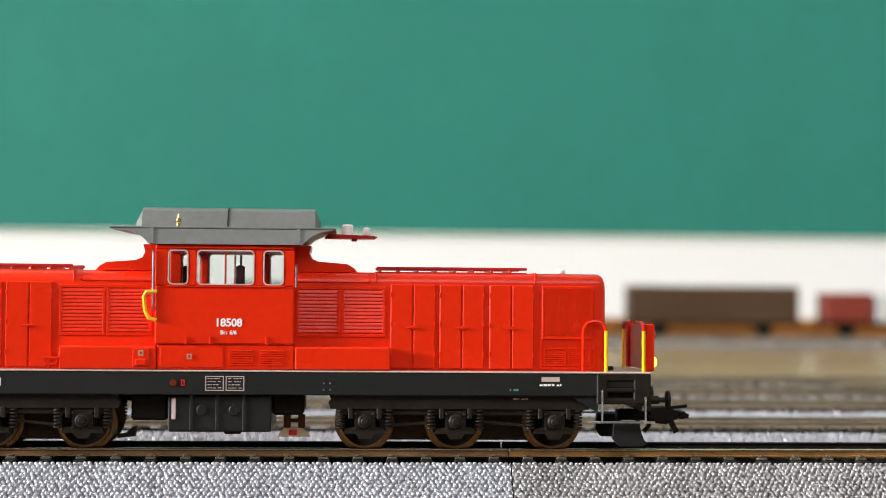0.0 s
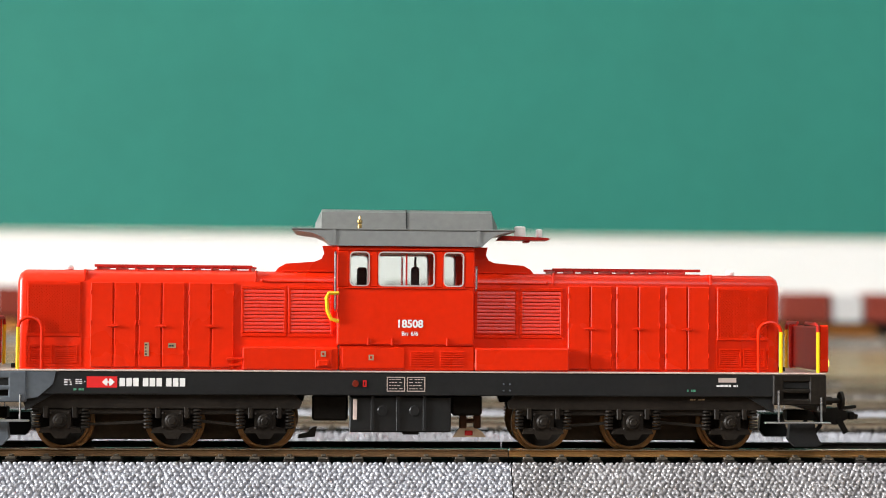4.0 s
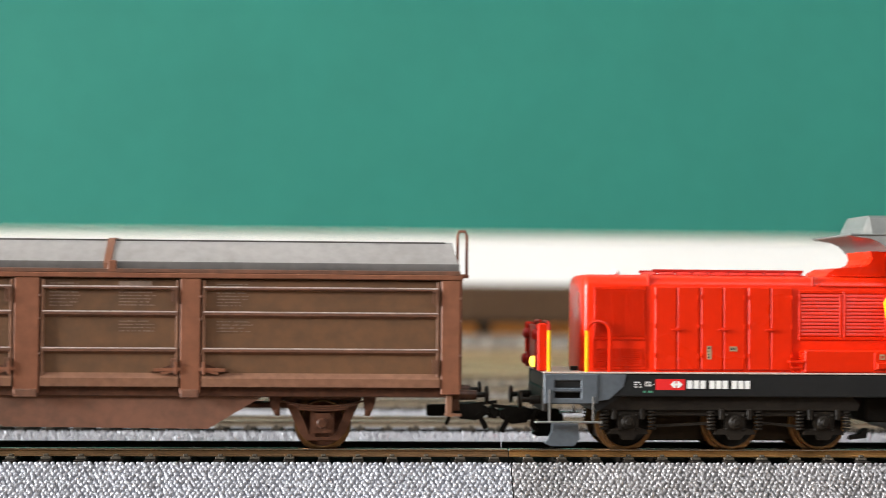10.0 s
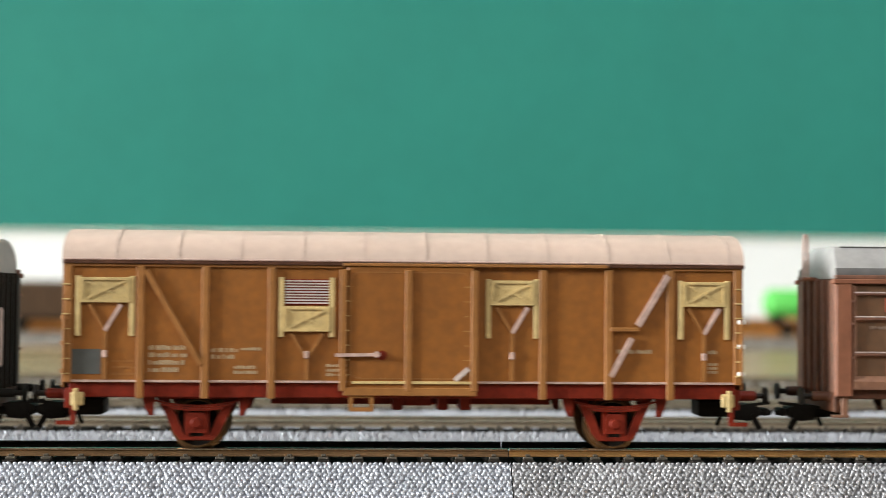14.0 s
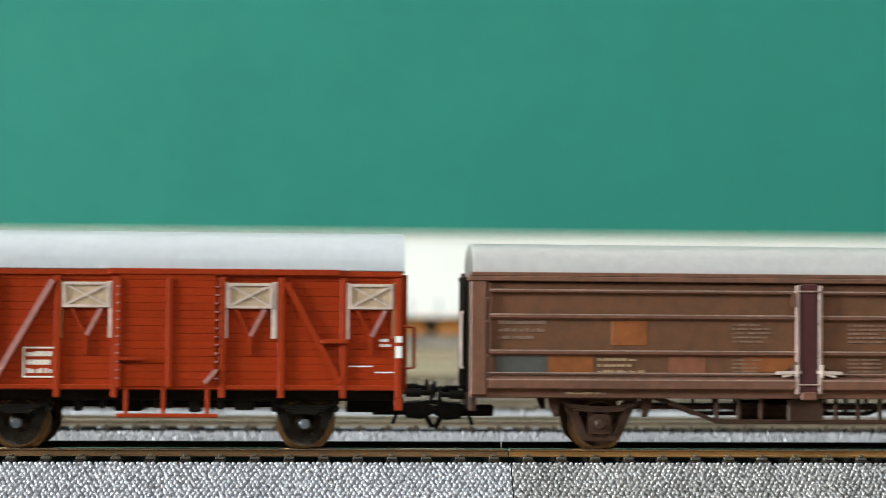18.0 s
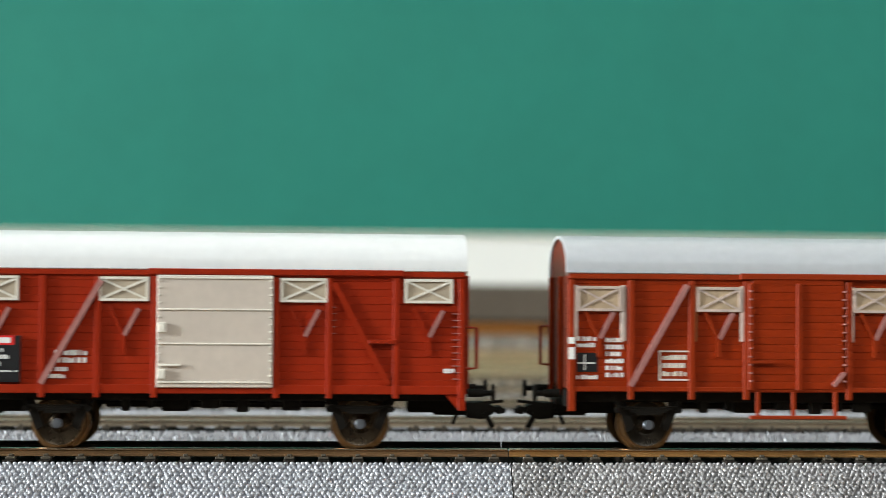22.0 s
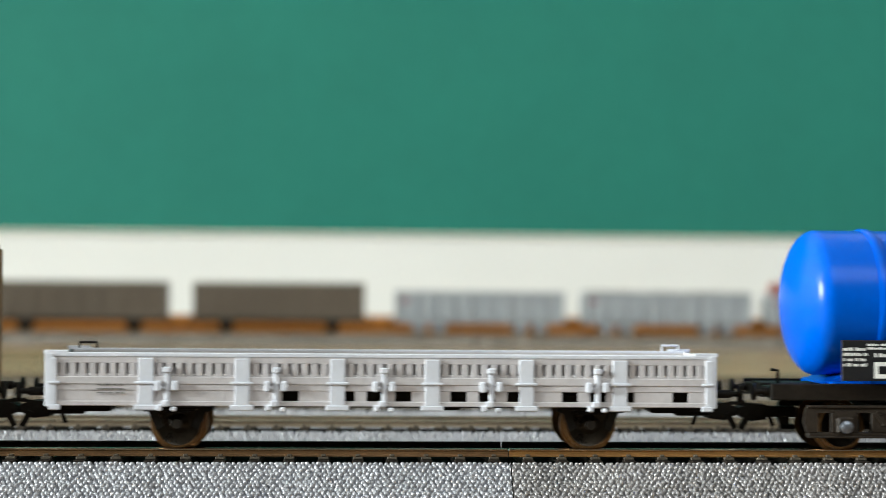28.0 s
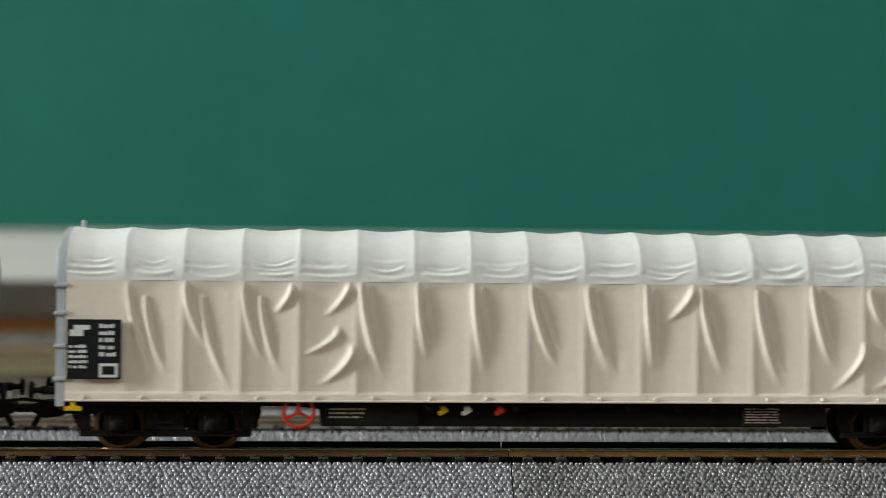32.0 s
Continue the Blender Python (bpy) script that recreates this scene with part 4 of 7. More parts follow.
    # bogies
    for axles in ((-111.6, -87.6, -67.6), (-6.6, 13.3, 35.1)):
        lo, hi = min(axles) - 8, max(axles) + 8
        for y in (-1, 1):
            ya, yb = (-12.8, -10.8) if y < 0 else (10.8, 12.8)
            g = Geo().prism('y', [(X(lo + 1.5), 11.9), (X(hi - 1.5), 11.9), (X(hi), 10.4), (X(hi - 0.5), 9.0), (X(lo + 0.5), 9.0), (X(lo), 10.4)], ya, yb)
            g.box(X(lo + 2), X(hi - 2), ya + 0.6, yb - 0.6, 7.6, 9.2, 0.2)
            fr = part("bogie_frame", g, "gear", t)
            for a in axles:
                bx = Geo().prism('y', [(X(a - 4.6), 3.6), (X(a - 2.0), 3.6), (X(a - 1.2), 2.4), (X(a + 1.2), 2.4), (X(a + 2.0), 3.6), (X(a + 4.6), 3.6), (X(a + 4.2), 4.6), (X(a + 2.3), 5.0), (X(a + 2.3), 8.6), (X(a - 2.3), 8.6), (X(a - 2.3), 5.0), (X(a - 4.2), 4.6)], ya + 0.2, yb - 0.4)
                bx.cyl('y', (X(a), ya - 0.6 if y < 0 else yb - 0.4, 6.3), 1.6, 1.0, 16, 0.4).cyl('y', (X(a), ya - 1.0 if y < 0 else yb + 0.4, 6.3), 0.9, 0.7, 12, 0.25)
                for bx_, bz_ in ((-1.9, 7.9), (1.9, 7.9), (-1.9, 4.8), (1.9, 4.8)):
                    bx.cyl('y', (X(a + bx_), ya - 0.25 if y < 0 else yb - 0.5, bz_), 0.32, 0.7, 8)
                part("axle_box", bx, "gear", fr)
                for e in (-1, 1):
                    sp = Geo()
                    for k in range(6):
                        sp.cyl('z', (X(a + e * 5.3), (ya + yb) / 2 - 0.2, 4.6 + k * 0.75), 1.0, 0.5, 10, 0.15)
                    part("coil_spring", sp, "gear", fr)
                    part("spring_hanger", Geo().box(X(a + e * 3.1 - 0.55), X(a + e * 3.1 + 0.55), ya - 0.2, yb + 0.2, 6.8, 9.3, 0.2), "gear", fr)
            part("brake_link", Geo().bar((X(axles[0] + 6), (ya + yb) / 2, 5.4), (X(axles[1] - 6), (ya + yb) / 2, 6.0), 0.6, 0.6).bar((X(axles[1] + 6), (ya + yb) / 2, 6.2), (X(axles[2] - 6), (ya + yb) / 2, 5.4), 0.6, 0.6), "gear", fr)
        part("bogie_block", Geo().box(X(lo + 3), X(hi - 3), -6.2, 6.2, 1.7, 11.9, 0.3), "bogie_brown", t, "dark brown inner bogie block")
        for a in axles:
            wheelset(t, X(a), 5.75)
    # tank between the bogies
    tk = part("fuel_tank", Geo().box(X(-49.3), X(-27.0), -12.6, 12.6, 3.9, 11.7, 0.3).box(X(-37.5), X(-33.8), -8, 8, 3.0, 4.0, 0.2), "tank_grey", t)
    for a in (-44.6, -39.0, -33.2):
        part("tank_rib", Geo().box(X(a), X(a + 0.8), -12.95, -12.4, 4.2, 11.9, 0.1), "tank_grey", tk)
    for a in (-42.0, -35.0):
        part("filler_cap", Geo().cyl('y', (X(a), -12.95, 8.6), 1.2, 0.6, 14, 0.2), "tank_grey", tk)
    part("sight_glass", Geo().box(X(-48.5), X(-47.6), -12.9, -12.5, 6.6, 11.2, 0.1), "pale_edge", tk)
    part("air_reservoir", Geo().box(X(-57.5), X(-49.6), -10.5, 10.5, 6.2, 12.0, 0.5), "black", t)
    part("air_reservoir", Geo().box(X(-26.8), X(-20.0), -10.5, 10.5, 7.4, 12.0, 0.5), "black", t)
    part("slider_block", Geo().prism('y', [(X(-26.0), 2.2), (X(-18.6), 2.2), (X(-19.4), 3.4), (X(-21.2), 4.4), (X(-24.2), 4.4), (X(-25.4), 3.2)], -5, -4), "shoe", t, "cream slider block under the frame")
    part("slider_mark", Geo().box(X(-23.4), X(-21.6), -5.2, -4.95, 2.6, 3.7, 0.1), "logo_red", t)
    part("slider_bracket", Geo().box(X(-24.6), X(-23.0), -5.4, -3.6, 4.2, 8.2, 0.2).box(X(-21.4), X(-19.8), -5.4, -3.6, 4.2, 7.2, 0.2).box(X(-24.6), X(-19.8), -5.2, -3.8, 5.4, 6.2, 0.2), "rust_gear", t, "rusty bracket of the slider")
    part("brake_shoe", Geo().prism('y', [(X(-60.6), 2.2), (X(-56.8), 2.6), (X(-56.4), 4.8), (X(-57.4), 4.6), (X(-58.6), 3.4), (X(-60.4), 3.0)], -9.2, -7.2), "black", t)
    # markings
    yf = -14.22
    part("logo_patch", Geo().box(X(-105.8), X(-99.3), yf - 0.05, yf + 0.05, 13.5, 15.9, 0), "logo_red", t, "red company badge")
    half_arrow = [(-1.6, 0.0), (-0.65, 0.95), (-0.22, 0.95), (-0.22, 0.25), (0.22, 0.25), (0.22, 0.95), (0.65, 0.95)]
    arrow = half_arrow + [(-a, -b) for a, b in half_arrow]
    lg = Geo().prism('y', [(X(-101.2 + a * 0.85), 14.7 + b * 0.8) for a, b in arrow], yf - 0.12, yf - 0.02)
    part("logo_shape", lg, "white", t, "white arrow shape")
    for i in range(9):
        a = -98.8 + i * 1.46 + (i // 3) * 0.6
        part("company_bar", Geo().box(X(a), X(a + 1.15), yf - 0.1, yf, 13.8, 15.6, 0.0), "white", t)
    part("data_plate", stripes(X(-110.6), X(-108.6), 13.9, 15.4, yf, 3, 1), "white", t)
    part("data_plate", stripes(X(-108.2), X(-105.9), 14.2, 15.4, yf, 3, 2), "white", t)
    part("inspection_mark", stripes(X(-108.6), X(-106.4), 12.7, 13.5, yf, 1, 3, 0), "green_print", t)
    part("inspection_mark", stripes(X(25.0), X(27.2), 12.9, 13.8, yf, 1, 4, 0), "green_print", t)
    part("data_plate", Geo().box(X(32.0), X(36.0), yf - 0.06, yf, 15.2, 16.2, 0), "vent_rail", t)
    part("data_plate", stripes(X(31.6), X(36.6), 14.0, 14.9, yf, 1, 5, 0.05), "white", t)
    part("bogie_mark", stripes(X(26), X(29.5), 11.0, 11.6, -12.85, 1, 6, 0), "cream_print", t)
    for a in (-41.2, -36.8):
        part("builder_plate", outline(X(a), X(a + 4.0), 12.9, 16.1, yf, 0.2, 0.08), "vent_rail", t)
        part("builder_plate", stripes(X(a + 0.5), X(a + 3.6), 13.2, 15.9, yf, 4, 7 + int(-a), 0.2, 0.3), "vent_rail", t)
    part("red_button", Geo().cyl('y', (X(-48.0), yf - 0.4, 14.6), 0.75, 0.5, 14), "oxide", t)
    part("red_mark", outline(X(-46.4), X(-45.6), 13.9, 15.3, yf, 0.25), "logo_red", t)
    for a, b in ((-15.6, 14.6), (-14.2, 14.6), (-15.6, 13.2), (-14.2, 13.2)):
        part("bolt", Geo().cyl('y', (X(a), yf - 0.2, b), 0.22, 0.3, 8), "frame_light", t)
    for a, b, c, d, m, k in ((-93.9, -92.9, 20.2, 23.2, 4, 9), (-88.8, -87.1, 22.0, 23.1, 1, 10)):
        note = part("door_note", Geo().box(X(a), X(b), -12.14, -12.04, c, d, 0), "cream_print", t, "small pale paper label")
        part("note_print", stripes(X(a + 0.15), X(b - 0.15), c + 0.15, d - 0.15, -12.15, m, k, 0.2, 0.5), "seat", note)
    part("foot_plate", Geo().box(X(-76.0), X(-72.4), -14.6, -12.6, 19.6, 20.1, 0.12).bar((X(-75.6), -14.2, 19.7), (X(-74.8), -13.6, 17.4), 0.5, 0.5).bar((X(-73.0), -14.2, 19.7), (X(-73.6), -13.6, 17.4), 0.5, 0.5).box(X(-75.4), X(-72.9), -14.4, -13.8, 18.3, 18.8, 0.1), "red", t)
    for i in range(4):
        part("locker_rib", Geo().box(X(-73.0), X(-72.5), -14.2, 14.2, 20.4 + i * 0.5, 20.65 + i * 0.5, 0.05), "red", t)
    lettering("running_number", "18508", 2.35, "white", t, (X(-36.3), -14.68, 27.6), "white running number on the cab side")
    lettering("class_mark", "Bm 6/6", 1.25, "white", t, (X(-36.3), -14.68, 25.5), "small white class lettering")
    return t


locomotive = loco()


# ---- goods wagons ----
def arch(w, z0, z1, n=12, flat=0.0):
    """Half outline of a roof from eave to eave: (y, z)."""
    pts = []
    for i in range(n + 1):
        a = math.pi * i / n
        pts.append((-w * math.cos(a), z0 + (z1 - z0) * math.sin(a) ** (0.8 + flat)))
    return pts


def roof_shell(x0, x1, w, z0, z1, thick=0.7, n=14):
    o = arch(w, z0, z1, n)
    i = [(y * (w - thick) / w, z - thick * 0.8) for y, z in o]
    return Geo().prism('x', o + i[::-1], x0, x1)


def facet_roof(half, hip):
    """Roof with one flat slope a side and hipped ends."""
    prof = [(-14.2, 38.4), (-14.1, 40.2), (-13.6, 40.9), (-8.4, 45.4), (-7.2, 45.7), (7.2, 45.7), (8.4, 45.4), (13.6, 40.9), (14.1, 40.2), (14.2, 38.4)]
    n = len(prof)
    rings = [[(s * (half - hip * max(0.0, z - 40.0) / 5.7), y, z) for y, z in prof] for s in (-1, 1)]
    return Geo().add(rings[0] + rings[1], [tuple(range(n)), tuple(range(2 * n - 1, n - 1, -1))] + [(i, (i + 1) % n, n + (i + 1) % n, n + i) for i in range(n)])


def gable(x0, x1, w, z0, z1):
    return Geo().prism('x', arch(w, z0, z1, 14), x0, x1)


def sliding_wall_wagon(name, label, cx, half, posts, roof, body, panel, post, gear, trussed):
    t = thing(name, label, "goods wagon", (cx, 0, RAIL))
    w = 14.6
    part("body_core", Geo().box(-half + 0.6, half - 0.6, -w + 1.2, w - 1.2, 13.0, 38.2, 0.2), panel, t)
    if trussed:
        part("roof", roof_shell(-half + 0.8, half - 0.8, 14.2, 38.4, 45.8, 0.8), roof, t)
    else:
        part("roof", facet_roof(half - 0.3, 1.2), roof, t)
        for y in (-8.2, 8.2):
            part("roof_edge", Geo().box(-half + 3.0, half - 3.0, y - 0.25, y + 0.25, 45.35, 45.75, 0.1), "roof_strip", t)
    for s in (() if trussed else (-1, 1)):
        part("roof_strip", Geo().prism('x', [(s * 14.45, 38.35), (s * 14.35, 40.3), (s * 14.05, 40.75), (s * 13.8, 40.6), (s * 14.1, 38.35)], -half + 0.2, half - 0.2), "roof_strip", t)
    for x in (-half + 0.9, half - 1.7):
        if trussed:
            part("roof_gable", gable(x, x + 0.8, 13.4, 38.2, 45.2), "alu_roof", t)
        else:
            part("roof_gable", Geo().prism('x', [(-13.8, 38.2), (-13.6, 40.0), (-13.2, 40.6), (13.2, 40.6), (13.6, 40.0), (13.8, 38.2)], x, x + 0.8), "rust_gear", t, "dark brown roof end")
    part("sill", Geo().box(-half, half, -w + 0.6, w - 0.6, 11.6, 14.0, 0.2), gear if not trussed else body, t)
    for s in (-1, 1):
        yo, yi = s * w, s * (w - 1.3)
        ya, yb = min(yo, yi), max(yo, yi)
        e = s * (w + 0.5)
        part("eave_rail", Geo().box(-half - 0.6, half + 0.6, min(yi, e), max(yi, e), 37.2, 38.3, 0.15), post, t)
        part("eave_strip", Geo().box(-half, half, min(yi, s * (w + 0.25)), max(yi, s * (w + 0.25)), 38.3, 39.2, 0.12), body, t)
        edges = [p for q in posts for p in q]
        for a, b in posts:
            q = part("post", Geo().box(a, b, min(yo + s * 0.4, yi), max(yo + s * 0.4, yi), 12.2, 37.2, 0.25), post, t)
            for z in (20.5, 28.0, 33.0):
                part("rivet", Geo().box(b - 0.1, b + 0.35, min(yo, yo + s * 0.5), max(yo, yo + s * 0.5), z, z + 0.6, 0.1), body, q)
        for (a0, b0), (a1, b1) in zip(posts, posts[1:]):
            pn = Geo().box(b0 + 0.25, a1 - 0.25, ya + (0.45 if s < 0 else 0), yb - (0.45 if s > 0 else 0), 14.2, 37.0, 0.2)
            d = part("sliding_door", pn, panel, t)
            for z, hh in ((35.0, 0.5), (29.5, 0.9), (21.6, 0.9)):
                rb = Geo().prism('x', [(yo - s * 0.5, z - hh), (yo + s * 0.35, z - hh * 0.25), (yo + s * 0.35, z + hh * 0.3), (yo - s * 0.5, z + hh * 0.5)], b0 + 0.5, a1 - 0.5)
                part("rib", rb, body, d)
                # Pale strip along each rib top: the light it catches, put into colour.
                part("rib_edge", Geo().box(b0 + 0.6, a1 - 0.6, min(yo + s * 0.05, yo + s * 0.42), max(yo + s * 0.05, yo + s * 0.42), z + hh * 0.28, z + hh * 0.28 + 0.34, 0.08), "lit_wear" if trussed else "pale_edge", d)
            part("bottom_rail", Geo().prism('x', [(yo - s * 0.5, 13.8), (yo + s * 0.6, 13.8), (yo + s * 0.6, 15.6), (yo - s * 0.5, 16.8)], b0 + 0.3, a1 - 0.3), body if trussed else "pale_rail", d)
            if trussed:
                for z in (15.5, 17.0):
                    part("rail_edge", Geo().box(b0 + 0.4, a1 - 0.4, min(yo + s * 0.05, yo + s * 0.62), max(yo + s * 0.05, yo + s * 0.62), z, z + 0.3, 0.06), "lit_wear", d)
            for xx in (b0 + 0.35, a1 - 0.95):
                part("door_edge", Geo().box(xx, xx + 0.6, min(yo - s * 0.4, yo + s * 0.25), max(yo - s * 0.4, yo + s * 0.25), 14.5, 36.8, 0.1), body if trussed else "pale_rail", d)
            for z in (16.9, 32.0):
                part("stop", outline(a1 - 1.9, a1 - 0.9, z, z + 3.0, yo - 0.3 if s < 0 else yo + 0.7, 0.3, 0.4), body, d)
        for a, b in posts[1:-1]:
            for e2, xx in ((-1, a - 0.8), (1, b + 0.8)):
                if (a + b) / 2 < 0 and e2 > 0 and len(posts) == 4:
                    continue
                lk = Geo().bar((xx - e2 * 1.0, yo + s * 0.5, 17.6), (xx + e2 * 4.6, yo + s * 0.5, 17.4), 0.7, 0.5).box(xx - 0.35, xx + 0.35, min(yo + s * 0.3, yo + s * 0.9), max(yo + s * 0.3, yo + s * 0.9), 16.4, 19.2, 0.1)
                lk.bar((xx - e2 * 0.6, yo + s * 0.45, 17.4), (xx + e2 * 3.2, yo + s * 0.45, 16.6), 0.5, 0.4)
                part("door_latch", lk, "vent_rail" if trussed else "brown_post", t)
                # Dark triangle behind the latch: its shade, drawn as a thin brown piece.
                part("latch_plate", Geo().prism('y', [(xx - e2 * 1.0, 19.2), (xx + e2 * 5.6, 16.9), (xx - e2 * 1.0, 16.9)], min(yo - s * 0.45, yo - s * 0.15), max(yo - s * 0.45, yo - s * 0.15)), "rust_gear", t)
            part("post_foot", Geo().box(a + 0.3, b - 0.3, min(yo, yo + s * 0.9), max(yo, yo + s * 0.9), 11.4, 13.2, 0.2), body, t)
    for s in (-1, 1):
        x = s * (half - 0.7)
        g = Geo().box(min(x, x + s * 0.8), max(x, x + s * 0.8), -w + 0.6, w - 0.6, 13.0, 38.0, 0.15)
        ew = part("end_wall", g, body if not trussed else "gear", t)
        for y in (-7.5, -2.5, 2.5, 7.5):
            part("end_stanchion", Geo().box(min(x, x + s * 1.6), max(x, x + s * 1.6), y - 0.6, y + 0.6, 12.5, 38.2, 0.2), "gear" if trussed else body, ew)
        buffers(t, s * (half + 6.6), s, 12.0, "gear" if not trussed else "black", sleeve="rust_gear" if not trussed else "")
        coupler(t, s * (half + 2.5), s, 8.0)
        part("buffer_beam", Geo().box(min(s * (half - 1.5), s * half), max(s * (half - 1.5), s * half), -13.5, 13.5, 8.6, 13.6, 0.2), gear, t)
        if not trussed:
            part("corner_step", Geo().box(min(s * (half - 3.0), s * (half - 1.6)), max(s * (half - 3.0), s * (half - 1.6)), -14.2, -13.2, 8.0, 12.2, 0.15).box(min(s * (half - 3.2), s * (half + 0.4)), max(s * (half - 3.2), s * (half + 0.4)), -14.4, -12.6, 7.5, 8.1, 0.1), "pale_rail", t, "worn pinkish corner step")
            h0, h1 = (1.7, 2.6) if s < 0 else (0.4, 2.5)
            hp = [(s * (half + h0), 1.0, 38.6), (s * (half + h0), 1.0, 47.6), (s * (half + h0 * 0.8 + h1 * 0.2), 1.0, 48.6), (s * (half + h0 * 0.2 + h1 * 0.8), 1.0, 48.6), (s * (half + h1), 1.0, 47.6), (s * (half + h1), 1.0, 38.6)]
            part("end_hoop", Geo().tube(hp, 0.34), "wear_pink" if s < 0 else post, t, "upright brown wire hoop")
            part("hoop_foot", Geo().box(min(s * (half - 1), s * (half + 3.0)), max(s * (half - 1), s * (half + 3.0)), 0.2, 1.8, 37.9, 38.8, 0.2), post, t)
        else:
            part("end_step", Geo().tube([(s * (half + 1.6), -13.6, 18), (s * (half + 1.9), -13.6, 18.5), (s * (half + 1.9), -13.6, 30), (s * (half + 1.6), -13.6, 30.5)], 0.3), "vent_rail", t)
    for x in (-47.0, 46.0):
        wheelset(t, x, 5.5, "tyre", gear)
        axle_guard(t, x, gear)
    part("brake_gear", Geo().box(-40, 40, -3, 3, 8.5, 9.6, 0.2).cyl('x', (-12, 4, 8), 2.4, 12, 14), gear, t)
    if trussed:
        for y in (-12.0, 12.0):
            part("truss", Geo().bar((-34, y, 11.6), (-21, y, 6.4), 0.9, 0.8).bar((34, y, 11.6), (21, y, 6.4), 0.9, 0.8).box(-21, 21, y - 0.4, y + 0.4, 6.0, 6.9, 0.1), "brown_gear", t)
            for x in (-21, -16, -11, 6, 11, 16, 21):
                part("truss_post", Geo().box(x - 0.4, x + 0.4, y - 0.4, y + 0.4, 6.7, 11.8, 0.1), "brown_gear", t)
            part("brake_box", Geo().box(-5, 3, y - 0.6, y + 0.6, 6.4, 11.6, 0.3), "brown_gear", t)
    else:
        for y in (-12.6, 12.6):
            part("fishbelly_sill", Geo().prism('y', [(-34, 11.9), (-22.3, 5.0), (21.3, 4.6), (33.5, 11.9)], y - 0.6, y + 0.6), "brown", t)
    return t


tb = sliding_wall_wagon("sliding_wall_wagon", "brown weathered sliding-wall goods wagon with aluminium roof", -225.0, 75.9,
                        [(-75.9, -72.2), (-20.2, -14.8), (15.2, 19.6), (71.7, 75.9)], "alu_roof", "brown", "brown_panel", "brown_post", "rust_gear", False)
part("roof_joint", Geo().prism('x', [(-14.6, 38.3), (-14.5, 40.4), (-13.9, 41.1), (-8.5, 45.8), (-7.2, 46.1), (7.2, 46.1), (8.5, 45.8), (13.9, 41.1), (14.5, 40.4), (14.6, 38.3)], -1.4, 0.2), "brown_post", tb)
part("roof_latch", Geo().box(-0.4, 1.4, -14.9, -13.9, 38.4, 41.0, 0.2), "brown_post", tb)
part("company_badge", outline(-64.6, -59.6, 31.0, 34.2, -14.6, 0.5, 0.06), "logo_orange", tb, "small faded red badge")
part("company_badge", Geo().box(-63.6, -62.3, -14.66, -14.55, 31.8, 33.4, 0).box(-61.8, -60.5, -14.66, -14.55, 31.8, 33.4, 0), "logo_orange", tb)
for i, (a, b, c, d, n) in enumerate([(-12.8, -5.8, 30.8, 34.4, 5), (2.0, 10.2, 31.0, 34.4, 5), (2.0, 10.0, 25.4, 28.2, 4), (23, 30, 31.0, 34.4, 5), (23, 31, 25.4, 28.2, 4), (-68, -57, 26.6, 28.4, 1), (-33, -25, 25.2, 28.6, 4), (-12.8, -5.8, 35.6, 36.3, 1), (23, 31, 35.6, 36.3, 1)]):
    part("data_print", stripes(a, b, c, d, -14.25, n, 40 + i, 0.3, 0.4), "faint_print", tb)
part("route_frame", outline(-64.5, -60.2, 16.6, 20.0, -14.7, 0.6, 0.3), "brown_post", tb)
part("paint_patch", Geo().box(2.0, 9.0, -14.3, -14.1, 35.4, 36.5, 0.3), "faint_print", tb)

tg = sliding_wall_wagon("sliding_wall_wagon", "brown patched sliding-wall goods wagon with silver-grey roof", -561.5, 76.2,
                        [(-76.2, -72.6), (-3.0, 1.0), (72.8, 76.2)], "silver_roof", "brown", "warm_panel", "brown", "brown_gear", True)
for a, b in ((-4.0, -3.1), (1.1, 2.0)):
    part("door_stile", Geo().box(a, b, -15.3, -14.3, 12.6, 36.8, 0.2), "lit_wear", tg, "worn pale door stile")
part("middle_recess", Geo().box(-2.9, 0.9, -15.1, -14.9, 12.4, 37.0, 0.05), "plum", tg)
for z in (35.2, 14.6):
    part("stile_tie", Geo().box(-3.6, 1.6, -15.4, -15.0, z, z + 0.4, 0.1), "lit_wear", tg)
for i, (a, b, c, d, m) in enumerate([(-45, -37, 23.2, 28.6, "rust_patch"), (-16, -4, 17.6, 20.8, "rust_patch"), (-70.5, -59, 16.9, 20.8, "grime"), (-59, -49, 17.0, 20.8, "rust_patch"), (19, 37, 17.2, 21.0, "rust_patch"), (-32, -24, 17.3, 20.8, "brown_post")]):
    part("paint_patch", Geo().box(a, b, -14.24, -14.1, c, d, 0.05), m, tg)
for i, (a, b, c, d, n) in enumerate([(-70, -58, 24.0, 29.0, 3), (-48, -37, 16.8, 20.8, 3), (-18, -8, 23.8, 28.4, 5), (8, 18, 23.8, 28.4, 5), (8, 17, 17.3, 20.8, 4), (-18, -10, 17.2, 20.6, 4)]):
    part("data_print", stripes(a, b, c, d, -14.3, n, 60 + i, 0.4, 0.45), "faint_print" if i != 1 else "cream_print", tg)
part("route_frame", outline(57, 62, 17.3, 20.6, -14.5, 0.4, 0.2), "vent_rail", tg)
part("sill_note", stripes(-55, -46, 12.4, 13.0, -14.1, 1, 71, 0.1, 0.8), "cream_print", tg)
part("sill_note", stripes(58, 66, 12.4, 13.0, -14.1, 1, 72, 0.1, 0.8), "cream_print", tg)


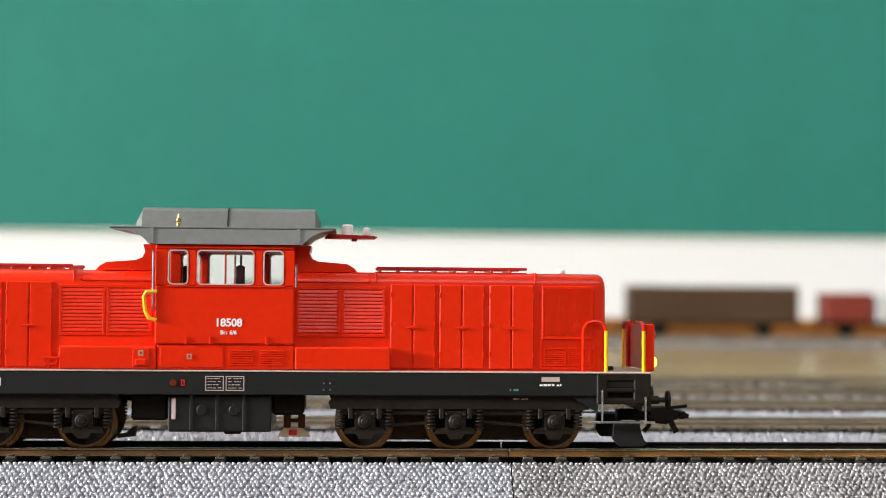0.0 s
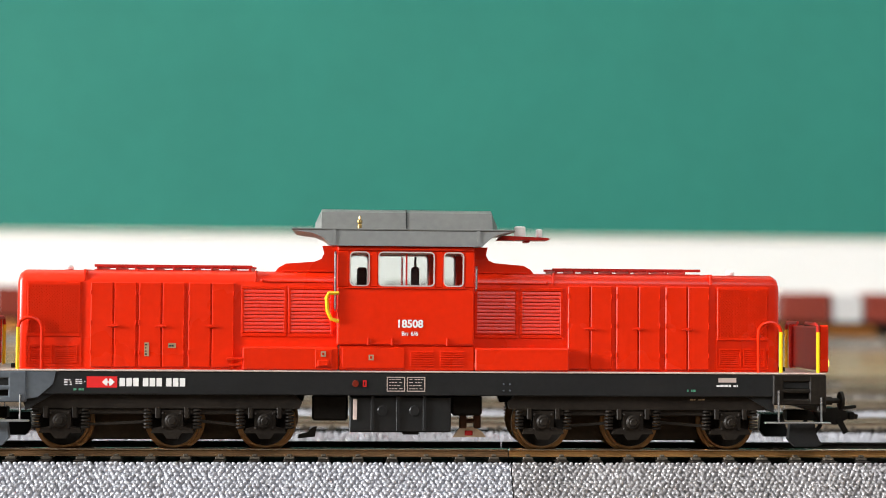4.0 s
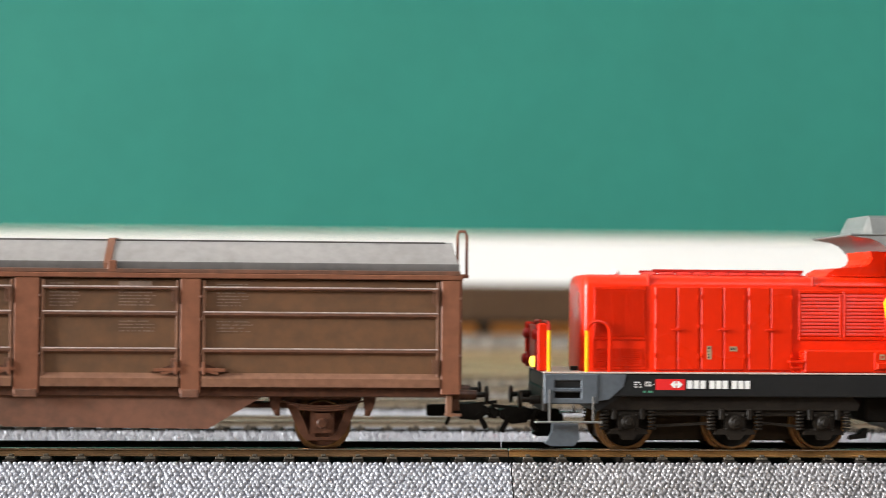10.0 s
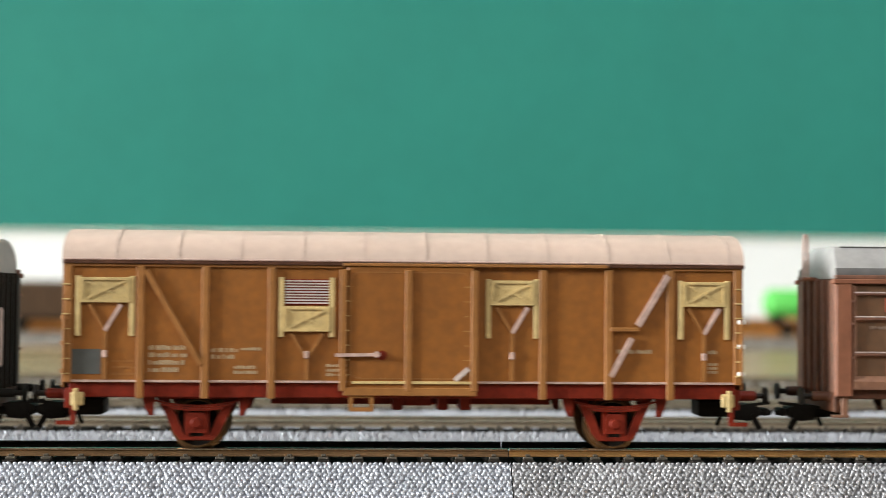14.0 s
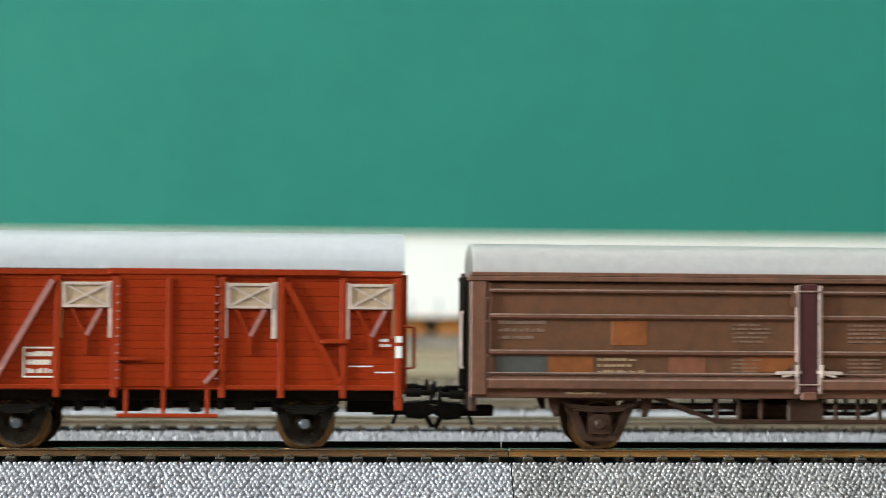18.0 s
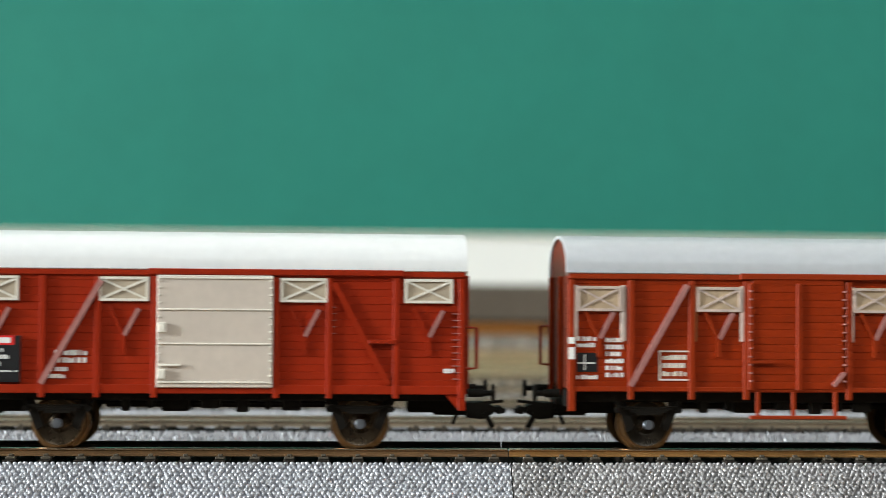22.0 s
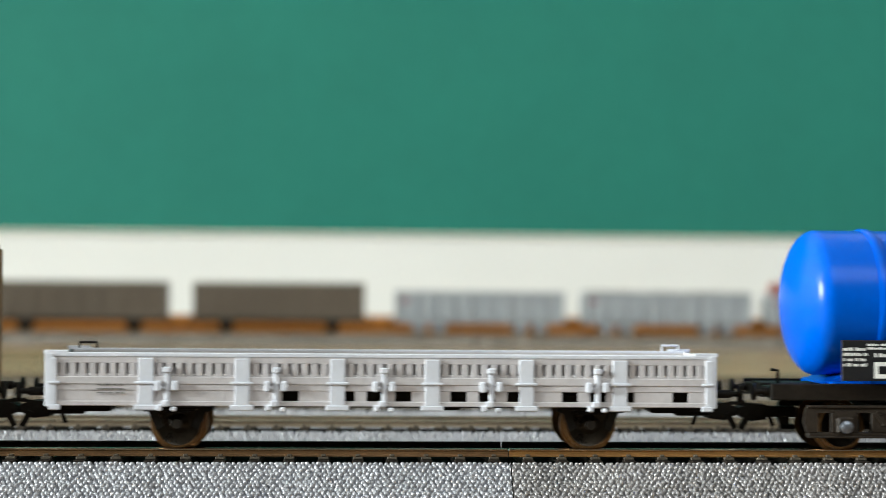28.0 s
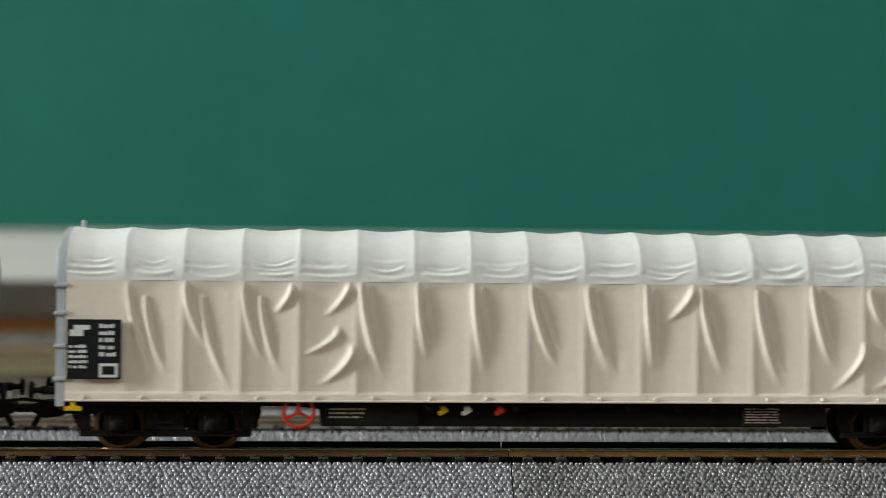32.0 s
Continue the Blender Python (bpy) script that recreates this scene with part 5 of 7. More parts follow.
def shutter(parent, x0, x1, z0, z1, y, mat, s=-1, cross=True):
    """A ventilator flap in its frame."""
    f = part("vent_shutter", Geo().box(x0, x1, min(y, y + s * 0.35), max(y, y + s * 0.35), z0, z1, 0.1), mat, parent)
    yy = y + s * 0.35
    edge = {"vent_grey": "door_edge", "vent_tan": "vent_rail"}.get(mat, mat)
    part("shutter_frame", outline(x0 + 0.1, x1 - 0.1, z0 + 0.1, z1 - 0.1, yy if s < 0 else yy + 0.35, 0.55, 0.35), edge, f)
    if cross:
        part("shutter_brace", Geo().bar((x0 + 0.8, yy, z0 + 0.7), (x1 - 0.8, yy, z1 - 0.7), 0.5, 0.5), edge, f)
        part("shutter_brace", Geo().bar((x0 + 0.8, yy, z1 - 0.7), (x1 - 0.8, yy, z0 + 0.7), 0.42, 0.42), edge, f)
    return f


# ochre van
def ochre_van(cx):
    t = thing("covered_van", "ochre-brown weathered covered goods van with pinkish roof", "goods wagon", (cx, 0, RAIL))
    half, w = 73.8, 14.4
    part("body", Geo().box(-half, half, -w, w, 14.6, 40.8, 0.3), "ochre", t)
    part("roof", roof_shell(-half - 0.6, half + 0.6, 15.0, 40.7, 48.2, 1.0, 16), "pink_roof", t)
    part("roof_gable", gable(-half + 0.3, half - 0.3, 14.2, 40.1, 47.0), "ochre", t)
    for i in range(11):
        x = -half + 13.4 * (i + 0.8)
        if x < half:
            part("roof_seam", Geo().prism('x', [(y * 1.004, z + 0.12) for y, z in arch(15.0, 40.7, 48.2, 16)] + [(y * 0.98, z - 0.4) for y, z in arch(15.0, 40.7, 48.2, 16)][::-1], x, x + 0.35), "stain", t)
    part("sill", Geo().box(-half + 1, half - 1, -w + 0.5, w - 0.5, 11.4, 14.7, 0.2), "oxide", t)
    for s in (-1, 1):
        yo = s * w

        def slab(nm, x0, x1, z0, z1, d, m="ochre_post", c=0.15):
            return part(nm, Geo().box(x0, x1, min(yo, yo + s * d), max(yo, yo + s * d), z0, z1, c), m, t)
        slab("top_rail", -half, -14, 39.6, 40.6, 0.5)
        slab("top_rail", 58, half, 39.6, 40.6, 0.5)
        slab("eave_strip", -half - 0.3, -14, 40.2, 41.0, 0.9, "rust_gear")
        slab("eave_strip", 44, half + 0.6, 40.2, 41.0, 0.9, "rust_gear")
        slab("eave_strip", -14, 44, 40.1, 40.8, 1.2, "ochre_post")
        slab("eave_edge", -half - 0.5, half + 0.5, 41.0, 41.4, 0.95, "wear_pink", 0.1)
        slab("door", -13.0, 14.6, 12.2, 40.2, 0.9, "ochre", 0.3)
        slab("door_rail", -13.8, 15.2, 12.0, 13.8, 1.3, "ochre_post")
        slab("door_rail", -12.0, 14.0, 14.6, 15.2, 1.3, "vent_cream", 0.05)
        for a in (-57.6, -43.7, -29.4, 29.8, 44.3, 58.0):
            slab("post", a - 0.8, a + 0.8, 11.2, 39.8, 0.7)
        for a in (-13.9, 0.3, 14.7):
            slab("door_post", a - 0.75, a + 0.75, 13.0, 39.4, 1.4)
        slab("corner_post", -half - 0.1, -half + 1.6, 14.6, 40.6, 0.6)
        slab("corner_post", half - 1.6, half + 0.1, 14.6, 40.6, 0.6)
        for a in (-half + 0.4, half - 0.5, -12.9, 13.2):
            for i in range(7):
                slab("rivet", a - 0.8, a + 0.8, 16.4 + i * 3.2, 16.7 + i * 3.2, 0.9, "vent_cream", 0.05)
        part("lower_edge", Geo().box(-half + 1, half - 1, min(yo, yo + s * 0.3), max(yo, yo + s * 0.3), 14.7, 15.2, 0.05), "wear_pink", t, "worn pale lower edge")
        y2 = yo + s * 0.05
        for x0, x1, drop in ((-71.5, -58.9, 0), (-27.9, -15.8, 6.0), (17.2, 28.8, 0), (59.8, 71.2, 0)):
            mid = (x0 + x1) / 2
            for xx in (x0, x1 - 1.1):
                slab("vent_guide", xx, xx + 1.1, 24.6, 37.6, 0.55, "vent_cream", 0.1)
            if drop:
                m = part("vent_mesh", Geo().box(x0 + 1.3, x1 - 1.3, min(yo, yo + s * 0.15), max(yo, yo + s * 0.15), 31.6, 37.2, 0), "oxide", t)
                for i in range(9):
                    part("mesh_wire", Geo().box(x0 + 1.3, x1 - 1.3, min(yo, yo + s * 0.4), max(yo, yo + s * 0.4), 31.9 + i * 0.6, 32.2 + i * 0.6, 0), "vent_rail", m)
            shutter(t, x0 + 1.0, x1 - 1.0, 31.8 - drop, 37.3 - drop, y2, "vent_cream", s)
            yb = yo + s * 0.3
            zz = 31.4 - drop
            part("vent_stay", Geo().bar((mid - 3.4, yb, zz), (mid, yb, zz - 5.6), 0.6, 0.5).bar((mid, yb, zz - 5.6), (mid, yb, 15.4), 0.9, 0.5), "ochre_post", t)
            part("vent_stay", Geo().bar((mid + 3.4, yb, zz), (mid, yb, zz - 5.6), 0.9, 0.6), "wear_pink" if not drop else "ochre_post", t)
            part("stay_clip", Geo().box(mid - 0.5, mid + 0.5, min(yo, yo + s * 0.8), max(yo, yo + s * 0.8), 20.0, 21.6, 0.1), "wear_pink", t)
        yb = yo + s * 0.4
        part("diagonal", Geo().bar((-56.6, yb, 38.8), (-44.6, yb, 18.5), 1.2, 0.8), "ochre_post", t)
        part("diagonal", Geo().bar((57.4, yb, 38.6), (50.8, yb, 27.6), 1.3, 1.0).bar((49.4, yb, 24.8), (44.8, yb, 16.4), 1.1, 1.0), "wear_pink", t, "worn pale diagonal brace")
        part("lever", Geo().box(44.6, 51.0, min(yo, yo + s * 1.0), max(yo, yo + s * 1.0), 26.2, 27.2, 0.2), "ochre_post", t)
        part("door_handle", Geo().bar((-15.6, yo + s * 1.6, 20.8), (-5.8, yo + s * 1.6, 21.0), 0.7, 0.6).cyl('y', (-6.6, yo + s * 1.6 - 0.5, 21.0), 0.7, 1.0, 10), "wear_pink", t)
        part("door_beading", ring(-12.6, 14.0, 15.6, 39.0, min(yo + s * 0.8, yo + s * 1.0), max(yo + s * 0.8, yo + s * 1.0), 0.28, 2.0), "ochre_post", t)
        part("door_step", outline(-12.6, -7.2, 8.6, 12.4, yo if s < 0 else yo + 0.8, 0.9, 0.8), "ochre_post", t)
        part("door_gusset", Geo().bar((10.4, yo + s * 1.0, 15.4), (13.4, yo + s * 1.0, 18.0), 1.0, 0.5), "vent_rail", t)
        part("door_stain", Geo().cyl('y', (-5.4, yo + s * 0.9 - 0.06, 20.8), 1.1, 0.12, 12), "oxide", t)
    yf = -14.45
    part("grey_panel", Geo().box(-72.2, -66.0, yf - 0.05, yf + 0.05, 16.4, 21.8, 0), "grime", t, "blank grey panel")
    part("ladder_print", stripes(-63.6, -58.8, 15.8, 20.0, yf, 3, 80, 0.05, 0.35), "ochre_post", t)
    for i, (a, b, c, d, n) in enumerate([(-55.8, -47.4, 16.6, 23.0, 4), (-42.4, -36.6, 19.6, 22.4, 2), (-36, -31, 21.5, 22.5, 1), (-37.5, -31.0, 16.4, 18.6, 2), (46.2, 55.4, 21.2, 22.6, 1), (66.5, 69.0, 21.2, 22.5, 1), (66.5, 69.0, 17.0, 19.6, 3), (-17.5, -11.5, 16.0, 19.0, 3)]):
        part("data_print", stripes(a, b, c, d, yf, n, 90 + i, 0.3, 0.62), "cream_print", t)
    for s in (-1, 1):
        x = s * (half + 0.1)
        ew = part("end_wall", Geo().box(min(x, x + s * 0.5), max(x, x + s * 0.5), -w + 0.5, w - 0.5, 13.5, 41.0, 0.1), "ochre", t)
        for y in (-5, 5):
            part("end_stanchion", Geo().box(min(x, x + s * 1.4), max(x, x + s * 1.4), y - 0.7, y + 0.7, 12, 40.6, 0.2), "ochre_post", ew)
        part("lamp_iron", Geo().box(min(x - s * 4.4, x - s * 1.6), max(x - s * 4.4, x - s * 1.6), -w - 0.5, -w + 0.4, 9.6, 12.6, 0.3).box(min(x - s * 3.2, x - s * 2.2), max(x - s * 3.2, x - s * 2.2), -w - 0.7, -w + 0.3, 8.6, 13.4, 0.2), "vent_cream", t)
        part("corner_step", Geo().bar((x - s * 1.8, -13.4, 12.4), (x - s * 2.0, -13.4, 6.2), 1.1, 0.7).bar((x - s * 2.4, -13.4, 5.9), (x + s * 1.6, -13.4, 5.9), 0.8, 1.2), "oxide", t)
        for z in (16.6, 22.6, 28.0):
            part("handrail_clip", Geo().box(min(x - s * 0.9, x + s * 0.7), max(x - s * 0.9, x + s * 0.7), -w - 0.9, -w - 0.3, z, z + 1.0, 0.2), "white" if s > 0 else "ochre_post", t)
        part("corner_handrail", Geo().tube([(x - s * 0.1, -w - 0.8, 16.6), (x - s * 0.1, -w - 0.8, 29.0)], 0.34), "ochre_post", t)
        buffers(t, s * (half + 7.0), s, 12.0, "gear", sleeve="oxide")
        coupler(t, s * (half + 3.0), s, 8.0)
        part("buffer_beam", Geo().box(min(s * (half - 1.2), s * half), max(s * (half - 1.2), s * half), -13.5, 13.5, 9.0, 13.5, 0.2), "oxide", t)
        part("coupler_box", Geo().box(min(s * (half - 7), s * (half + 1)), max(s * (half - 7), s * (half + 1)), -4, 4, 7.0, 10.6, 0.3), "black", t)
    for x in (-45.6, 46.2):
        wheelset(t, x, 5.5, "tyre", "gear")
        axle_guard(t, x, "oxide")
    part("brake_gear", Geo().box(-30, 33, -3, 3, 9.4, 11.5, 0.2).box(-2, 6, -9, 9, 9.5, 11.5, 0.3), "oxide", t)
    for x in (-3, 7, 12):
        part("brake_hanger", Geo().box(x, x + 2.4, -10, 10, 8.6, 11.6, 0.3), "oxide", t)
    return t


ov = ochre_van(-396.0)


# plank-sided vans
def plank_van(cx, half, wins, door, deep, label):
    """Two-axle van with plank sides; deep: the darker red one with the beige door."""
    t = thing("plank_van", label, "goods wagon", (cx, 0, RAIL), group="plank-sided vans of the train")
    w = 14.5
    red, frame = ("gs2_red", "gs2_red") if deep else ("gs_red", "gs_frame")
    part("body_core", Geo().box(-half + 0.5, half - 0.5, -w + 0.2, w - 0.2, 13.0, 39.2, 0.2), frame, t)
    rf = "roof_white" if deep else "roof_pale"
    part("roof", roof_shell(-half - 0.5, half + 0.5, 15.2, 39.2, 47.8, 0.9, 18), rf, t)
    part("roof_gable", gable(-half + 0.1, -half + 1.0, 14.3, 38.4, 46.9), "gs_end_shaded", t)
    part("roof_gable", gable(half - 1.0, half - 0.1, 14.3, 38.4, 46.9), "gs_end_shaded", t)
    n = 15
    h = (38.4 - 13.8) / n
    me = {}
    for s in (-1, 1):
        yo = s * w
        key = s
        me[key] = Geo().box(-half, half, min(0, s * 0.6), max(0, s * 0.6), 0.015, h - 0.03, 0.06).mesh("plank", red)
        for i in range(n):
            part("plank", me[key], None, t, at=(0, yo - s * 0.6, 13.8 + i * h))
        me2 = Geo().box(0, 0.6, -w + 0.4, w - 0.4, 0.015, h - 0.03, 0.06).mesh("end_plank", "gs_end_shaded")
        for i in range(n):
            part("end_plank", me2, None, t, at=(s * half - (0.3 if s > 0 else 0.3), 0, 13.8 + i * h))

        def slab(nm, x0, x1, z0, z1, d, m=frame, c=0.12):
            return part(nm, Geo().box(x0, x1, min(yo, yo + s * d), max(yo, yo + s * d), z0, z1, c), m, t)
        slab("top_rail", -half, half, 37.8, 39.1, 0.5)
        slab("door_track", door[0] - 2, half - 13.5, 38.0, 39.3, 1.0)
        slab("sole_bar", -half, half, 12.3 if deep else 13.2, 14.2, 0.52)
        for a in (-half, -37.5, -24.0 if not deep else -25.8, door[0] - 1.2, door[1] + 0.1, 24.0, 37.4 if not deep else 38.5, half - 1.4):
            slab("post", a, a + 1.3, 11.4, 37.6, 0.7)
        for a in (-half + 0.1, half - 1.3):
            slab("corner_foot", a - 0.1, a + 1.5, 8.8, 13.4, 0.6)
        yb = yo + s * 0.5
        part("diagonal", Geo().bar((-37.0, yb, 14.4), (-24.4, yb, 36.6), 1.2, 0.9), "gs_edge", t, "worn pale diagonal brace")
        part("diagonal", Geo().bar((25.6, yb, 36.4), (37.4, yb, 14.6), 1.3, 0.6), frame, t)
        part("lever", Geo().box(33.2, 39.2, min(yo, yo + s * 1.2), max(yo, yo + s * 1.2), 23.2, 24.2, 0.2), frame, t)
        for k, (x0, x1) in enumerate(wins):
            vm = "vent_grey" if deep else "vent_tan"
            if deep:
                shutter(t, x0, x1, 32.1, 37.5, yo, vm, s)
            else:
                slab("vent_guide", x0, x0 + 1.1, 24.2, 36.5, 0.6, "vent_rail" if k != 1 else "rust_patch", 0.1)
                slab("vent_guide", x1 - 1.1, x1, 24.2, 36.5, 0.6, "vent_rail" if k != 3 else "rust_patch", 0.1)
                shutter(t, x0 + 0.9, x1 - 0.9, 30.7, 36.3, yo + s * 0.1, vm, s)
            mid = (x0 + x1) / 2
            yy = yo + s * 0.35
            part("vent_stay", Geo().bar((mid - 3.2, yy, 31.0), (mid, yy, 24.6), 0.6, 0.4).bar((mid, yy, 24.6), (mid, yy, 20.8), 0.9, 0.5), frame, t)
            part("vent_stay", Geo().bar((mid + 3.2, yy, 30.6), (mid + 0.2, yy, 24.8), 0.9, 0.6), "gs_edge", t)
        if deep:
            d = slab("door", door[0], door[1], 13.6, 37.9, 1.1, "door_beige", 0.2)
            for z in (30.3, 22.9):
                part("door_joint", Geo().box(door[0] + 0.2, door[1] - 0.2, min(yo, yo + s * 1.35), max(yo, yo + s * 1.35), z, z + 0.35, 0.08), "door_edge", d)
            for z in (37.3, 14.8):
                part("door_band", Geo().box(door[0] + 0.2, door[1] - 0.2, min(yo, yo + s * 1.35), max(yo, yo + s * 1.35), z - 0.2, z + 0.2, 0.05), "door_edge", d)
            for xx in (door[0] + 0.1, door[1] - 0.8):
                for i in range(15):
                    part("door_rivet", Geo().box(xx, xx + 0.7, min(yo, yo + s * 1.3), max(yo, yo + s * 1.3), 14.4 + i * 1.58, 14.85 + i * 1.58, 0.1), "door_edge", d)
            for z in (15.4, 25.4):
                part("door_lock", Geo().box(door[0] + 0.3, door[0] + 2.0, min(yo, yo + s * 1.9), max(yo, yo + s * 1.9), z, z + 2.2, 0.2), "door_edge", d)
            for xa, xb, za, zb in ((half - 2.7, half - 1.0, 15.6, 31.0), (wins[2][1] + 0.4, wins[2][1] + 1.6, 25.4, 31.6), (-half + 1.5, -half + 2.8, 25.4, 31.0)):
                z = za
                while z < zb:
                    slab("rung", xa, xb, z, z + 0.2, 0.74 if xa > 45 else 0.3, "gs_edge", 0.05)
                    z += 1.42
            part("door_handle", Geo().box(door[0] + 0.6, door[0] + 5.2, min(yo, yo + s * 1.7), max(yo, yo + s * 1.7), 18.2, 18.7, 0.1), "door_edge", d)
        else:
            slab("door", door[0], door[1], 13.4, 37.4, 0.35, frame, 0.1)
            for i in range(n):
                slab("door_plank", door[0] + 0.7, door[1] - 0.7, 13.82 + i * h, 13.8 + (i + 1) * h - 0.03, 0.75, red, 0.06)
            slab("door_post", 0.0, 1.1, 13.6, 37.2, 1.2)
            slab("door_post", door[0] - 0.2, door[0] + 0.9, 13.6, 37.2, 1.1)
            for i in range(12):
                for xx in (door[0] - 0.1, door[1] - 0.7):
                    slab("door_rivet", xx, xx + 0.6, 15.4 + i * 1.8, 15.8 + i * 1.8, 1.4, "gs_edge", 0.08)
            part("door_handle", Geo().bar((-11.0, yo + s * 1.5, 19.8), (-5.0, yo + s * 1.5, 19.9), 0.6, 0.6), frame, t)
            part("door_gusset", Geo().bar((8.2, yo + s * 1.0, 14.6), (10.6, yo + s * 1.0, 17.4), 0.9, 0.5), "gs_edge", t)
            fb = part("footboard", Geo().box(-10.4, 11.2, min(yo, yo + s * 1.4), max(yo, yo + s * 1.4), 7.2, 8.0, 0.15), frame, t)
            for xx in (-9.0, -1.0, 8.4):
                part("step_hanger", Geo().box(xx, xx + 0.9, min(yo, yo + s * 0.6), max(yo, yo + s * 0.6), 7.8, 13.2, 0.1), frame, fb)
    for s in (-1, 1):
        x = s * (half + 0.2)
        for y in (-7.5, 7.5):
            part("end_stanchion", Geo().box(min(x, x + s * 1.2), max(x, x + s * 1.2), y - 0.7, y + 0.7, 12.0, 38.4, 0.2), frame, t)
        part("end_handrail", Geo().tube([(x, 12.0 * -s, 27.0), (x + s * 2.6, 12.0 * -s, 26.8), (x + s * 2.6, 12.0 * -s, 18.0), (x, 12.0 * -s, 17.8)], 0.4), frame, t)
        buffers(t, s * (half + 7.0), s, 12.4, "black")
        coupler(t, s * (half + 3.0), s, 8.2)
        part("buffer_beam", Geo().box(min(s * (half - 1.5), s * (half + 0.4)), max(s * (half - 1.5), s * (half + 0.4)), -13, 13, 9.6, 13.4, 0.2), "black", t)
        part("coupler_box", Geo().box(min(s * (half - 12), s * (half + 1)), max(s * (half - 12), s * (half + 1)), -4, 4, 7.6, 11.0, 0.3), "black", t)
        if deep:
            for y in (-w, w - 0.5):
                part("corner_gusset", Geo().prism('y', [(s * half, 13.4), (s * (half - 6.0), 13.4), (s * (half - 4.2), 12.2), (s * (half - 1.7), 9.4), (s * half, 8.8)], y, y + 0.5), frame, t)
        if not deep:
            part("corner_mark", Geo().box(s * half - (0 if s < 0 else 1.4), s * half + (1.4 if s < 0 else 0), -w - 0.8, -w - 0.65, 20.2, 22.8, 0).box(s * half - (0 if s < 0 else 1.4), s * half + (1.4 if s < 0 else 0), -w - 0.8, -w - 0.65, 23.6, 25.0, 0), "white", t)
    part("underframe", Geo().box(-half + 1, half - 1, -11.5, 11.5, 10.6, 13.2, 0.3), "black", t)
    for x in ((-32.3, 29.8) if not deep else (-34.0, 31.6)):
        wheelset(t, x, 5.6, "tyre", "disc_bronze" if deep else "disc_dark")
        axle_guard(t, x, "black", 5.6, True)
    part("brake_gear", Geo().box(-25, 24, -3, 3, 8.6, 9.8, 0.2).box(-12, -6, -8, 8, 8.0, 10.8, 0.3), "black", t)
    for xa, xb, z in ((-20.5, -18.6, 8.2), (-15.0, -13.6, 8.8), (-3.4, 1.0, 8.9), (4.4, 7.2, 8.0), (10.6, 12.0, 8.6), (14.4, 18.6, 8.4)):
        part("brake_hanger", Geo().box(xa, xb, -10.6, -8.4, z, 11.0, 0.3), "black", t)
    yf = -w - 0.03
    if deep:
        part("data_panel", Geo().box(-53.2, -41.4, yf - 0.75, yf, 14.6, 24.6, 0.05), "print_black", t)
        part("red_band", Geo().box(-50.2, -42.6, yf - 0.82, yf - 0.7, 22.6, 24.6, 0), "logo_red", t)
        part("white_arrow", Geo().box(-46.6, -43.4, yf - 0.88, yf - 0.8, 23.0, 24.2, 0), "white", t)
        part("data_print", stripes(-52.8, -43.5, 17.8, 22.3, yf - 0.8, 3, 120, 0.3, 0.6), "white", t)
        part("data_print", stripes(-47, -42, 16.6, 17.4, yf - 0.8, 1, 121, 0, 0.4), "white", t)
        part("data_print", stripes(-34.2, -26.8, 18.6, 21.8, yf - 0.1, 2, 122, 0.1, 0.7), "white", t)
        part("data_print", stripes(-35.4, -31.2, 15.2, 18.2, yf - 0.1, 2, 123, 0.2, 0.6), "white", t)
        part("data_print", stripes(49.6, 52.0, 16.9, 18.0, yf - 0.1, 1, 124, 0, 0.9), "white", t)
    else:
        part("data_panel", Geo().box(-48.8, -44.2, yf - 0.06, yf + 0.05, 17.4, 21.6, 0), "print_black", t)
        part("data_print", Geo().box(-47.2, -46.9, yf - 0.1, yf, 17.8, 21.2, 0).box(-48.5, -44.8, yf - 0.1, yf, 19.2, 19.5, 0), "white", t)
        part("data_print", stripes(-48.8, -44.0, 15.6, 17.0, yf, 1, 130, 0.1, 0.7), "white", t)
        part("data_print", stripes(-48.8, -44.4, 22.6, 25.4, yf, 2, 131, 0.1, 0.7), "white", t)
        part("data_print", stripes(-42.4, -38.4, 16.0, 25.2, yf, 6, 132, 0.15, 0.65), "white", t)
        part("notice_frame", outline(-30.6, -23.4, 15.6, 22.2, yf - 0.05, 0.35, 0.1), "door_edge", t)
        part("notice_print", stripes(-29.8, -24.2, 16.2, 21.6, yf, 3, 133, 0.1, 0.6), "door_edge", t)
        part("data_print", stripes(46, 48.6, 22.4, 24.6, yf, 2, 134, 0.1, 0.6), "white", t)
        part("data_print", Geo().box(39.4, 44.4, yf - 0.06, yf, 18.2, 18.5, 0).box(45.0, 49.0, yf - 0.06, yf, 16.9, 17.2, 0), "white", t)
    return t


pv = plank_van(-703.4, 50.75, [(-49.8, -38.1), (-23.3, -11.4), (11.9, 23.6), (38.2, 49.7)], (-10.6, 11.2), False, "red-brown plank-sided van with grey roof and beige shutters")
pv2 = copy_thing(pv, pose(-822.4 * U, 0, RAIL * U))
for o in [c for c in pv2.children if c.name.startswith("wheelset")]:
    ROLLERS.append((o, tuple(v / U for v in o.location), 5.6))
dv = plank_van(-950.1, 54.2, [(-52.4, -41.9), (-25.0, -14.2), (13.9, 24.5), (40.9, 51.6)], (-12.4, 12.5), True, "deep red plank-sided van with beige door and white roof")


